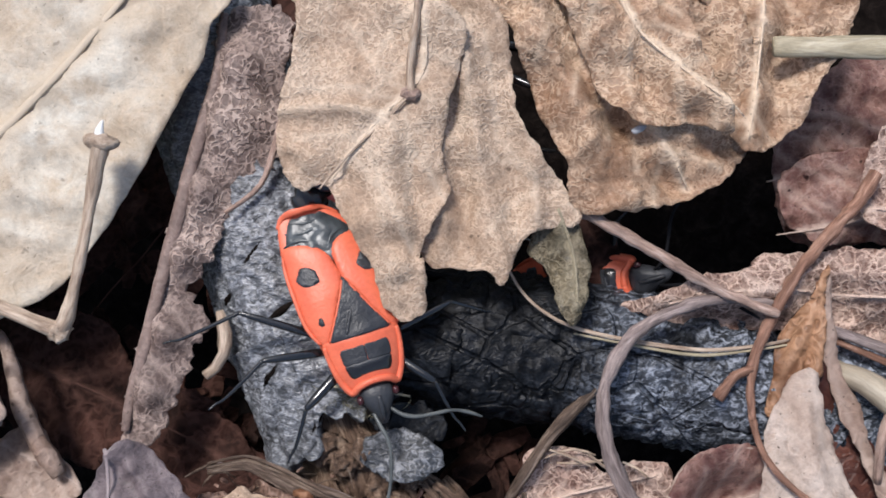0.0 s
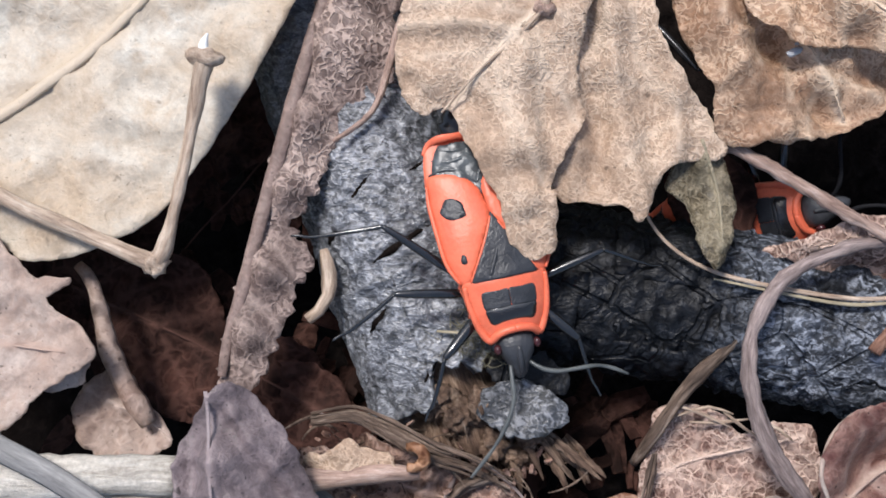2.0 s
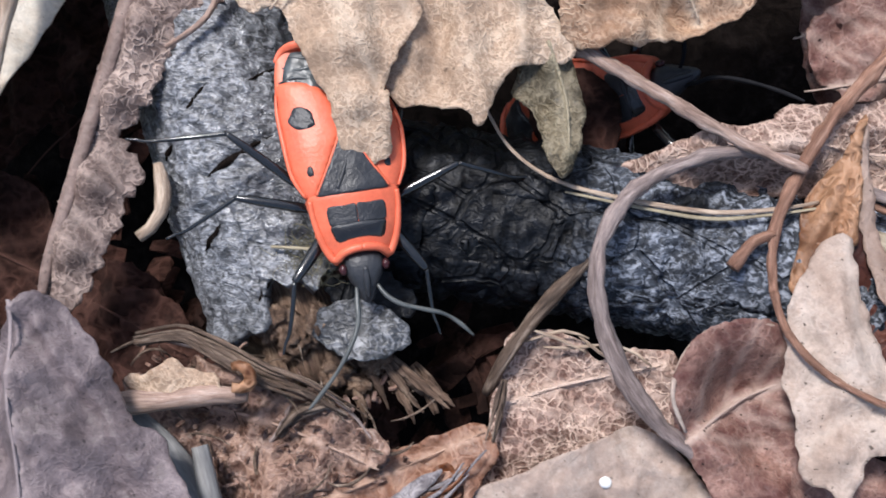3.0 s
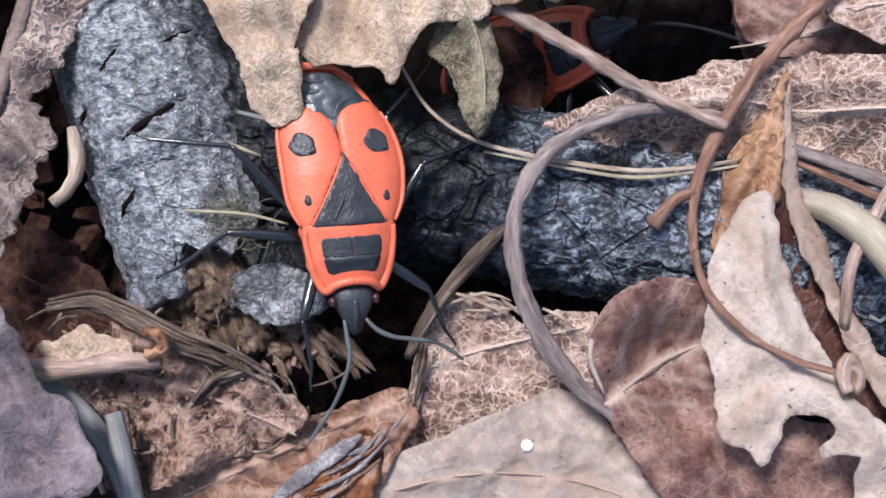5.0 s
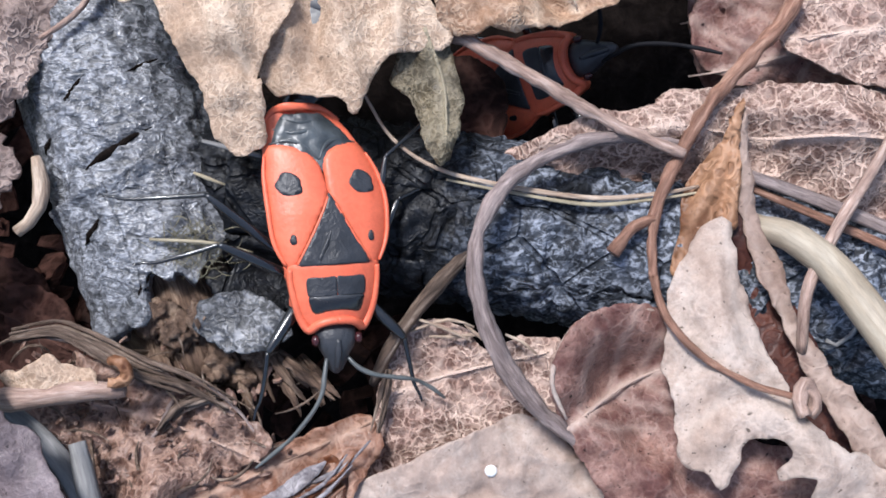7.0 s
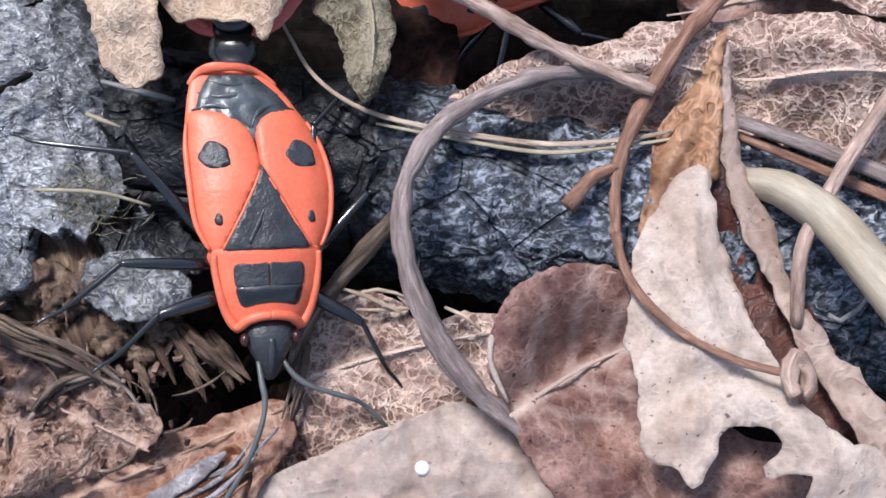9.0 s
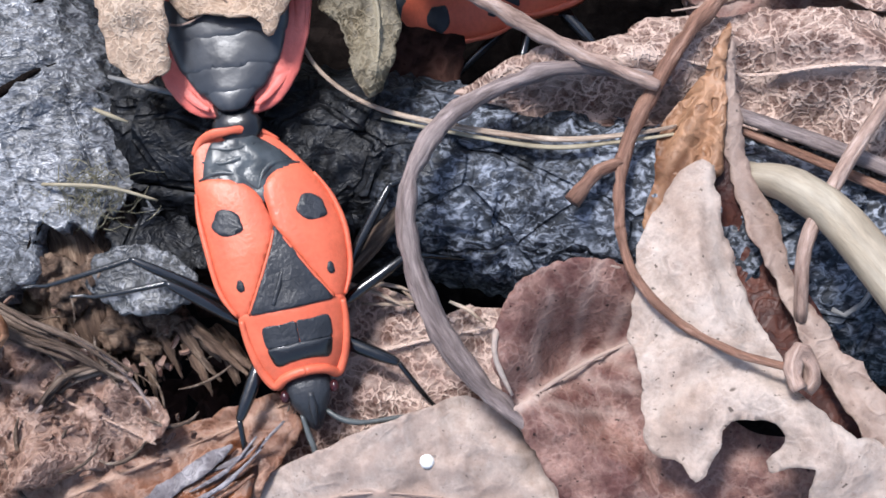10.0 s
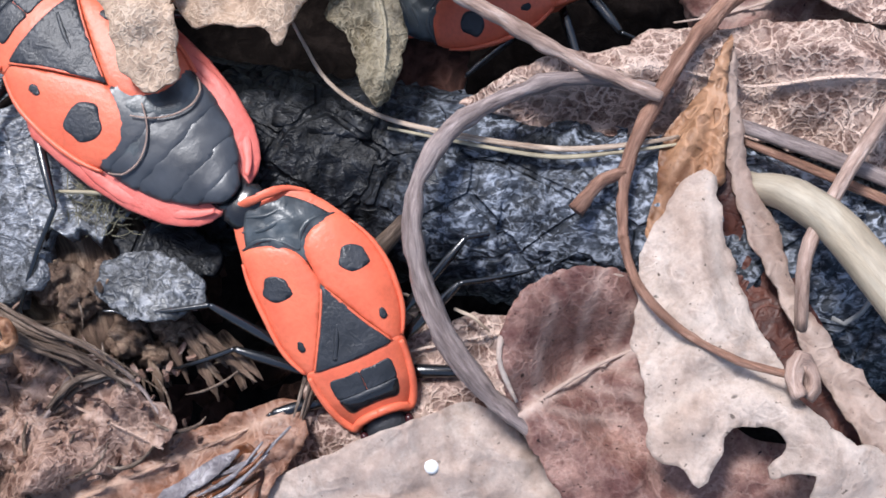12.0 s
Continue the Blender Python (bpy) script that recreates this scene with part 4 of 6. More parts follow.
leaf("purple_leaf", [(-21.1, 0.9, 2.6), (-22.1, 0.0, 2.2), (-23.4, -2.4, 2.2), (-23.0, -5.2, 2.2), (-23.4, -8.2, 2.2), (-15.0, -7.8, 2.2), (-16.1, -4.8, 2.2), (-17.5, -3.6, 2.2), (-18.5, -1.6, 2.2), (-19.8, 0.0, 2.2)], M_PURPLE, "purple-grey wrinkled pointed leaf", inner=[(-20.7, -1.9, 3.4), (-19.6, -5.0, 3.4)], rib=[(-21.9, 0.5, 0.0), (-21.4, -3.4, 0.0), (-20.5, -8.2, 0.0)], seed=17, wrinkle=0.55, laterals=(3, 3.5, 30), folds=[([(-21.9, 0.5, 0.0), (-21.5, -2.4, 0.0), (-20.3, -8.1, 0.0)], 0.9, 1.3), ([(-22.1, -0.5, 0.0), (-22.6, -3.2, 0.0), (-22.5, -7.0, 0.0)], -0.5, 0.8), ([(-21.3, -0.5, 0.0), (-19.5, -3.1, 0.0), (-17.6, -6.8, 0.0)], -0.5, 0.9), ([(-20.8, -0.5, 0.0), (-19.0, -2.6, 0.0), (-16.9, -5.6, 0.0)], 0.4, 0.6)])
leaf("torn_leaf", [(-35.1, 9.8, 1.6), (-33.2, 8.3, 1.6), (-31.0, 6.1, 1.6), (-29.9, 5.1, 1.6), (-28.4, 5.1, 1.6), (-28.8, 4.5, 1.6), (-29.5, 4.1, 1.6), (-27.5, 2.6, 1.6), (-27.5, 1.5, 1.6), (-29.3, 0.2, 1.6), (-30.6, -1.3, 1.6), (-32.3, -2.4, 1.6), (-34.9, -3.6, 1.6), (-40.2, -3.1, 1.6), (-40.9, 8.8, 1.6)], M_DUST, "light brown torn leaf beside the dry stalk", rib=[(-41.7, 4.5, 0.0), (-34.5, 2.7, 0.0), (-28.5, 1.9, 0.0)], seed=18, wrinkle=0.45, laterals=(5, 4.0, 50))
leaf("leaf_scrap", [(-30.3, 3.1, 0.6), (-28.3, 3.0, 0.6), (-27.7, 2.1, 0.6), (-27.9, 0.7, 0.6), (-28.7, 0.3, 0.6), (-30.2, 0.5, 0.6)], M_DUST, "small pale brown leaf scrap", seed=19, wrinkle=0.4)
leaf("leaf_scrap", [(-28.9, 0.1, -1.5), (-26.9, 1.2, -1.5), (-25.3, -0.8, -1.5), (-24.6, -2.2, -1.5), (-26.5, -2.8, -1.5), (-28.5, -2.4, -1.5)], M_BACK, "brown curled leaf scrap in the litter", rib=[(-27.5, -0.2, 0.0), (-26.0, -0.9, 0.0), (-24.5, -1.9, 0.0)], laterals=(3, 1.5, 45), seed=20, wrinkle=0.5)

leaf("pale_leaf", [(-17.6, 23.3, 1.2), (-18.2, 20.4, 1.2), (-18.9, 18.1, 1.2), (-20.7, 14.5, 1.2), (-23.6, 9.7, 1.2), (-25.4, 7.6, 1.2), (-27.8, 6.3, 1.2), (-30.1, 5.8, 1.2), (-32.0, 6.5, 1.2), (-34.7, 8.0, 1.2), (-45.6, 9.9, 1.2), (-47.6, 27.3, 1.2), (-27.2, 28.6, 1.2)], M_PALE, "large cream-coloured dead leaf with brown midrib",
     rib=[(-46.1, 2.7, 0.0), (-34.9, 10.3, 0.0), (-30.9, 13.0, 0.0), (-27.3, 16.0, 0.0), (-23.7, 20.1, 0.0), (-20.4, 24.2, 0.0)], rib_size=(0.34, 0.3, 0.24, 0.14), rib_material=M_RIB, laterals=(7, 9.0, 50), seed=21, wrinkle=0.45, step=0.4, vein_width=0.6, jag=0.08)


# leaf with one rolled edge beside the grey branch
def make_rolled_leaf():
    edge = [(-18.0, 21.5, 0.5), (-18.3, 18.5, 0.5), (-19.0, 15.7, 0.5), (-19.8, 12.4, 0.5), (-20.6, 9.0, 0.5), (-21.4, 5.5, 0.5), (-22.1, 2.6, 0.5), (-22.3, 1.0, 0.5)]
    ridge = [(x + 0.95, y + 0.1, 0.75) for x, y, z in edge[1:7]]
    outline = [(x, y, -0.5) for x, y, z in edge] + [(-22.0, 0.1, -0.2), (-20.7, 0.4, -0.4), (-20.0, 2.1, -0.7), (-19.1, 4.6, -0.7), (-18.3, 6.1, -0.7), (-19.0, 7.5, -0.7), (-19.5, 7.8, -0.4), (-18.5, 8.8, -0.7), (-17.8, 10.6, -0.7), (-17.3, 12.1, -0.7), (-16.4, 12.5, -0.7), (-15.2, 14.5, -0.7), (-14.9, 17.4, -0.7), (-14.7, 21.8, -0.7)]
    thing = tagged(new("rolled_leaf", None), "purplish brown leaf with one rolled edge, eaten lacy along the other", "leaf")
    me, c = blade("blade", outline, M_STRIP, veins=side_veins(edge, 14, 3.2, 72, 3), inner=ridge + [(-17.1, 16.0, 0.4)], wrinkle=0.16, jag=0.42, step=0.24, seed=51, jag_size=2.2, vein_width=0.13)
    thing.matrix_basis = mm(*c)
    part("blade", me, thing)
    part("rolled_edge", tube("rolled_edge", [Vector((x + 0.2, y, 0.0)) - Vector(c) for x, y, z in edge], [0.2, 0.3, 0.36, 0.34, 0.3, 0.2], M_ROLL, 16, 0.2, 0.14, 4.0, grain=1.2, flat=0.6), thing, "smooth rolled rim of the leaf")


make_rolled_leaf()

leaf("overhanging_leaf", [(-14.3, 23.9, 4.5), (-13.7, 20.3, 3.6), (-14.0, 18.0, 3.2), (-14.6, 15.2, 2.7), (-14.4, 13.5, 2.6), (-13.5, 12.2, 2.5), (-12.4, 12.5, 2.5), (-11.7, 11.4, 2.5), (-10.8, 9.8, 2.5), (-10.1, 8.6, 2.7), (-9.7, 7.3, 2.1), (-9.2, 6.5, 1.75), (-8.4, 6.3, 1.6), (-7.6, 6.8, 1.7), (-7.7, 7.9, 2.3), (-7.7, 9.0, 2.8)] + [(-8.0, 9.3, 2.4), (-7.2, 10.9, 2.7), (-6.6, 12.1, 2.7), (-6.8, 13.2, 2.7), (-6.9, 14.5, 3.0), (-6.6, 16.3, 3.3), (-6.4, 20.4, 4.2)],
     M_TAN, "light tan crumpled dead leaf hanging over the bug", rib=[(-7.9, 25.7, 0.0), (-7.8, 20.0, 0.0), (-7.8, 17.6, 0.0), (-10.1, 15.1, 0.0), (-12.0, 12.8, 0.0)], more_veins=[[(-14.8, 15.8, 0.0), (-12.4, 16.0, 0.0), (-9.6, 15.7, 0.0)], [(-11.3, 19.9, 0.0), (-9.6, 17.3, 0.0), (-7.5, 16.3, 0.0)], [(-9.6, 15.5, 0.0), (-7.7, 13.4, 0.0), (-6.9, 11.9, 0.0)], [(-11.1, 13.9, 0.0), (-9.4, 11.8, 0.0), (-8.3, 9.5, 0.0)]],
     inner=[(-9.7, 14.6, 3.5), (-11.2, 17.0, 3.5), (-9.2, 11.2, 3.7), (-8.9, 9.0, 3.1), (-11.6, 14.2, 3.0)], rib_size=(0.035, 0.03), laterals=(5, 4.0, 55), seed=22, wrinkle=0.34, jag=0.14,
     folds=[([(-7.8, 17.6, 0.0), (-10.1, 15.1, 0.0), (-12.0, 12.8, 0.0)], -0.2, 0.5), ([(-13.9, 14.2, 0.0), (-12.4, 13.0, 0.0), (-10.2, 10.5, 0.0), (-9.0, 7.2, 0.0)], 0.3, 0.6), ([(-14.5, 15.8, 0.0), (-12.2, 16.0, 0.0), (-9.5, 15.6, 0.0)], 0.35, 0.5), ([(-8.6, 13.2, 0.0), (-7.9, 10.4, 0.0), (-8.6, 8.0, 0.0)], -0.3, 0.6)])
hanging = bpy.data.objects["overhanging_leaf"]
hanging_at = tuple(hanging.matrix_basis.translation / U)
lobe, _ = blade("under_lobe", [(-8.9, 20.7, 3.2), (-8.7, 14.8, 2.3), (-8.6, 11.3, 2.0), (-8.1, 9.5, 1.8), (-7.2, 8.8, 1.8), (-5.7, 8.6, 1.8), (-4.8, 8.6, 1.8), (-4.1, 8.0, 1.6), (-3.3, 9.6, 1.5), (-2.8, 10.3, 1.3), (-1.5, 10.7, 1.1), (-0.4, 11.0, 1.0), (-1.0, 12.3, 1.4), (-2.3, 14.1, 1.9), (-3.5, 15.9, 2.4), (-4.4, 20.7, 3.6)], M_TAN, seed=27, wrinkle=0.36, centre=hanging_at, jag=0.16,
                veins=[[(-5.9, 20.5, 0.0), (-5.8, 16.4, 0.0), (-6.1, 15.1, 0.0)], [(-5.0, 19.5, 0.0), (-4.4, 14.9, 0.0), (-2.6, 13.0, 0.0), (-2.5, 10.8, 0.0)], [(-3.7, 17.5, 0.0), (-2.9, 15.0, 0.0), (-1.4, 13.0, 0.0), (-0.6, 11.3, 0.0)], [(-4.6, 13.9, 0.0), (-3.6, 13.7, 0.0), (-2.6, 13.0, 0.0)], [(-4.7, 10.4, 0.0), (-4.0, 11.7, 0.0), (-2.8, 12.2, 0.0)]],
                folds=[([(-6.0, 19.4, 0.0), (-5.4, 14.7, 0.0), (-4.8, 11.7, 0.0), (-3.9, 8.2, 0.0)], 0.7, 1.1), ([(-6.2, 16.4, 0.0), (-5.8, 12.4, 0.0), (-6.2, 9.4, 0.0)], -0.4, 0.8), ([(-3.5, 17.0, 0.0), (-2.6, 13.0, 0.0), (-2.8, 10.5, 0.0)], 0.5, 0.8)])
part("under_lobe", lobe, hanging)
leaf("curled_tan_leaf", [(-4.5, 22.8, 3.0), (-3.7, 19.7, 2.2), (-2.6, 16.7, 1.6), (-1.3, 13.9, 1.2), (-0.8, 11.7, 0.9), (1.0, 11.3, 0.9), (4.9, 12.2, 0.6), (6.7, 13.3, 0.5), (7.7, 14.5, 0.4), (8.4, 16.3, 0.6), (7.4, 20.9, 0.9), (6.0, 24.2, 2.0)], M_TAN2, "brown tan curled dead leaf with mould specks", rib=[(-1.3, 23.7, 0.0), (0.4, 19.4, 0.0), (2.8, 15.5, 0.0), (4.7, 12.6, 0.0)], inner=[(-0.6, 16.7, 2.0), (1.3, 14.2, 1.6), (4.7, 14.0, 1.2)], seed=23, wrinkle=0.85, laterals=(5, 3.5, 50),
     folds=[([(-3.2, 22.6, 0.0), (-1.1, 17.0, 0.0), (1.1, 11.7, 0.0)], 0.9, 1.5), ([(1.5, 15.7, 0.0), (4.7, 14.5, 0.0), (7.8, 14.8, 0.0)], -0.7, 1.0), ([(-0.7, 18.4, 0.0), (2.4, 14.1, 0.0), (5.0, 12.3, 0.0)], -0.4, 0.7), ([(2.8, 16.0, 0.0), (4.2, 13.4, 0.0), (5.0, 12.2, 0.0)], 0.7, 0.9)])
leaf("curled_tan_leaf", [(-1.9, 23.1, 3.6), (-0.8, 19.3, 2.9), (0.6, 16.6, 2.5), (2.4, 15.2, 2.6), (4.4, 15.4, 2.6), (6.5, 15.0, 2.2), (5.7, 17.2, 2.6), (4.6, 19.7, 2.6), (3.5, 23.2, 3.4)], M_TAN2, "tan curled leaf lobe with a pointed tip", rib=[(0.0, 23.7, 0.0), (2.2, 19.5, 0.0), (6.8, 15.6, 0.0)], seed=24, wrinkle=0.8, laterals=(4, 3.0, 50), folds=[([(-0.5, 23.7, 0.0), (1.7, 18.9, 0.0), (6.8, 15.5, 0.0)], 0.9, 1.3), ([(0.9, 21.1, 0.0), (3.1, 16.5, 0.0), (4.9, 15.8, 0.0)], -0.8, 1.1), ([(4.0, 22.7, 0.0), (4.9, 19.0, 0.0), (6.5, 16.6, 0.0)], 0.5, 0.9)])
leaf("curled_tan_leaf", [(4.7, 22.6, 0.4), (6.5, 20.5, 0.4), (6.5, 18.4, 0.4), (6.9, 15.1, 0.4), (8.0, 14.3, 0.4), (10.0, 15.7, 0.4), (10.9, 17.4, 0.4), (12.7, 20.6, 0.4), (12.6, 24.3, 0.4), (6.4, 25.0, 0.4)], M_TAN2, "tan curled leaf lobe with a pale rim", rib=[(8.6, 24.4, 0.0), (8.2, 19.6, 0.0), (7.5, 15.0, 0.0)], seed=25, wrinkle=0.8, laterals=(4, 3.0, 50), folds=[([(8.1, 23.8, 0.0), (8.0, 19.0, 0.0), (7.8, 14.8, 0.0)], 0.9, 1.2), ([(10.2, 22.8, 0.0), (9.5, 19.1, 0.0), (9.1, 15.6, 0.0)], -0.7, 1.0)])
leaf("mossy_flap", [(-2.7, 10.4, 0.7), (-2.8, 9.5, 0.7), (-2.0, 8.6, 0.5), (-1.6, 7.6, 0.6), (-1.35, 6.7, 0.6), (-0.85, 6.1, 0.5), (-0.3, 6.8, 0.8), (0.05, 8.1, 0.9), (-0.1, 9.8, 0.8), (-0.7, 11.3, 0.7), (-1.9, 11.5, 0.7)], M_MOSS, "small greenish-brown mouldy leaf flap", seed=26, wrinkle=0.6, folds=[([(-1.4, 10.6, 0.0), (-1.0, 8.6, 0.0), (-0.8, 6.4, 0.0)], 0.4, 0.5), ([(-2.1, 9.6, 0.0), (-1.5, 8.4, 0.0)], -0.3, 0.4)], rib=[(-1.5, 11.6, 0.0), (-0.7, 9.3, 0.0), (-0.6, 7.0, 0.0)], laterals=(3, 1.2, 45))


# folded leaf standing over the black branch
def make_folded_leaf():
    thing = tagged(new("folded_leaf", None), "pale pinkish-brown leaf folded lengthwise with a rust-brown top", "leaf")
    o = (10.5, 0.1, 1.0)
    thing.matrix_basis = mm(*o)
    a, _ = blade("front_lobe", [(10.0, 4.0, -0.3), (8.9, 2.5, -0.2), (8.2, 0.8, 0.0), (8.0, -1.2, 0.3), (8.3, -3.8, 1.0), (8.5, -5.5, 1.4), (9.3, -5.8, 1.5), (9.9, -6.4, 1.6), (10.6, -5.5, 1.5), (11.1, -4.7, 1.4), (11.9, -4.5, 1.5), (12.5, -5.0, 1.6), (12.1, -6.1, 1.7), (13.3, -6.0, 1.8), (13.5, -8.4, 1.8), (16.6, -9.7, 1.8), (16.9, -6.3, 1.8), (13.5, -4.2, 1.5), (12.5, -2.3, 0.9), (11.7, -0.3, 0.5), (11.0, 2.2, 0.2), (10.8, 3.9, -0.1)], M_FOLD,
                 veins=[[(10.6, 3.8, 0.0), (10.8, 0.6, 0.0), (13.0, -3.0, 0.0), (16.5, -8.3, 0.0)], [(9.4, -1.7, 0.0), (11.4, -0.3, 0.0), (12.1, -0.5, 0.0)], [(8.7, -4.4, 0.0), (10.7, -2.6, 0.0), (13.0, -2.8, 0.0)]], inner=[(10.0, 0.6, 0.6), (10.7, -2.5, 1.2), (13.0, -4.6, 2.0)], wrinkle=0.35, seed=31, centre=o, folds=[([(10.5, 3.8, 0.0), (10.1, 0.6, 0.0), (11.4, -2.6, 0.0), (13.9, -5.7, 0.0)], 0.6, 1.5), ([(9.1, -1.2, 0.0), (10.8, -0.3, 0.0), (11.9, -0.4, 0.0)], 0.35, 0.7), ([(8.6, -4.1, 0.0), (10.5, -3.0, 0.0), (12.5, -3.0, 0.0)], -0.3, 0.7)])
    part("front_lobe", a, thing)
    b, _ = blade("back_lobe", [(11.6, 8.8, 0.4), (11.8, 6.2, 0.2), (12.0, 4.5, -0.1), (13.0, 2.4, -0.3), (13.4, 0.6, -0.3), (14.6, -1.6, 0.1), (16.4, -4.1, 0.4), (18.0, -6.5, 0.6), (18.0, -8.0, 0.6), (16.4, -6.2, 0.5), (15.1, -4.6, 0.4), (13.8, -2.1, 0.1), (13.1, -0.6, 0.0), (12.0, 2.0, -0.3), (11.4, 4.0, -0.3), (11.2, 6.9, 0.1)], M_BACK, veins=[[(11.6, 8.1, 0.0), (11.6, 4.2, 0.0), (13.0, 0.1, 0.0), (16.5, -5.2, 0.0)]], wrinkle=0.3, seed=32, centre=o)
    part("back_lobe", b, thing)
    c, _ = blade("rusty_top", [(11.5, 9.1, 0.3), (11.3, 6.9, 0.1), (11.3, 4.2, -0.2), (10.8, 3.7, -0.1), (9.9, 3.9, -0.1), (9.1, 2.0, -0.4), (8.6, 2.0, -0.6), (9.0, 4.0, -0.6), (9.4, 5.9, -0.5), (10.6, 7.4, -0.1)], M_RUST, veins=[[(11.5, 8.8, 0.0), (10.5, 5.8, 0.0), (9.4, 4.0, 0.0)], [(11.5, 8.3, 0.0), (10.9, 4.7, 0.0), (10.7, 3.8, 0.0)], [(11.5, 8.8, 0.0), (10.0, 6.3, 0.0), (8.9, 2.4, 0.0)], [(11.5, 8.5, 0.0), (10.7, 5.8, 0.0), (10.1, 3.9, 0.0)], [(11.4, 8.1, 0.0), (11.2, 5.8, 0.0), (11.1, 4.2, 0.0)], [(10.8, 7.4, 0.0), (9.7, 5.6, 0.0), (9.1, 3.1, 0.0)]], wrinkle=0.3, seed=33, centre=o, folds=[([(11.5, 8.8, 0.0), (10.2, 5.8, 0.0), (9.2, 4.0, 0.0)], 0.4, 0.5), ([(11.5, 8.3, 0.0), (10.8, 5.6, 0.0), (10.4, 3.8, 0.0)], -0.35, 0.35), ([(11.4, 8.1, 0.0), (11.1, 5.6, 0.0), (10.9, 4.0, 0.0)], 0.35, 0.35), ([(10.8, 7.4, 0.0), (9.6, 5.6, 0.0), (8.9, 2.6, 0.0)], -0.3, 0.4)])
    part("rusty_top", c, thing, "rust-brown shrivelled top of the leaf")
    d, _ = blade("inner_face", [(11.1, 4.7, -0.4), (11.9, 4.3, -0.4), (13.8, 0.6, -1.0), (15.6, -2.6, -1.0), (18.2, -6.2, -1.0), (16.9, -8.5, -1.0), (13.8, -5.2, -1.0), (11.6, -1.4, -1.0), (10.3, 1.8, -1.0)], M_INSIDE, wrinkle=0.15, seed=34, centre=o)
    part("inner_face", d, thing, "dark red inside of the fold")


make_folded_leaf()

# gall: a small curled knob on the folded leaf
ring = [Vector((0.34 * math.cos(a) * (1 - 0.04 * k), 0.58 * math.sin(a), 0.05 * k)) for k, a in enumerate([radians(-70 + 45 * i) for i in range(8)])]
gall = new("curled_gall", tube("curled_gall", ring, [0.2, 0.27, 0.3, 0.28, 0.2], M_STALK, 12, 0.12, 0.6, 5, grain=2.0))
gall.matrix_basis = mm(13.0, -3.1, 2.2)
tagged(gall, "small curled straw-coloured gall on the folded leaf", "gall")

for q, w in zip([(2.2, 15.2, 2.5), (2.4, 15.6, 2.5), (0.5, 12.9, 1.6), (1.0, 12.8, 1.6)], (0.34, 0.22, 0.32, 0.2)):
    fleck = new("white_fleck", blob("white_fleck", (w * 1.1, w * 0.5, w * 0.3), M_FLAKE, w * 10, 0.4))
    fleck.matrix_basis = mm(*q, 0, 0, 25)
    tagged(fleck, "small grey-white flake stuck on the tan leaf", "flake", "white flakes on the leaf")

# ---- stems, stalks and twigs ----
def make_dry_stalk():
    p = [(-38.0, 11.4, 2.4), (-33.7, 9.6, 2.4), (-30.5, 8.1, 2.4), (-27.3, 6.8, 2.4), (-24.5, 5.7, 2.6), (-24.1, 6.3, 2.8), (-23.5, 8.8, 3.1), (-23.0, 11.5, 3.3), (-22.6, 14.1, 3.5)]
    thing = tagged(new("dry_stalk", None), "bent pale dry flower stalk with a flat cup at its tip", "stalk")
    thing.matrix_basis = mm(*p[0])
    o = Vector(p[0])
    q = [Vector(a) - o for a in p]
    part("lower_stalk", tube("lower_stalk", q[:5], [0.33, 0.36, 0.34, 0.36], M_DRY, 10, 0.4, 0.2, 2), thing)
    part("upper_stalk", tube("upper_stalk", q[4:], [0.40, 0.28, 0.25, 0.3, 0.42], M_DRY, 10, 0.3, 0.2, 3), thing)
    part("joint", blob("joint", (0.5, 0.55, 0.45), M_DRY, 4, 0.5), thing, m=mm(*q[4]))
    cup = part("cup", blob("cup", (0.85, 0.42, 0.5), M_DRY, 6, 0.3), thing, "flat dry flower cup", m=mm(*(q[8] + Vector((0.05, 0.25, 0.1))), 0, 0, -8))
    part("tip", tube("tip", [(0, 0.1, 0.1), (-0.05, 0.5, 0.2), (0.05, 0.95, 0.25)], [0.3, 0.2, 0.05], M_WHITE, 8, 0.2), cup, "white pointed tip")


make_dry_stalk()


def make_leaf_stalk():
    p = [(-7.9, 22.6, 5.0), (-8.1, 19.8, 4.4), (-8.4, 18.0, 3.8), (-8.4, 16.6, 3.6)]
    o = Vector(p[0])
    thing = tagged(new("pale_stalk", None), "pale dry leaf stalk with a swollen node on the tan leaf", "stalk")
    thing.matrix_basis = mm(*o)
    q = [Vector(a) - o for a in p]
    part("stalk", tube("stalk", q, [0.22, 0.2, 0.17, 0.22], M_DRY, 12, 0.25, 0.3, 1), thing)
    part("node", blob("node", (0.42, 0.34, 0.3), M_STALK, 2, 0.5), thing, "brown swollen node", m=mm(*q[3]))
    part("thread", tube("thread", [q[3], q[3] + Vector((-0.9, -1.0, -0.1)), q[3] + Vector((-2.6, -2.6, -0.2)), q[3] + Vector((-4.2, -4.3, -0.8))], [0.085, 0.06, 0.05], M_DRY, 6, 0.4), thing)


make_leaf_stalk()

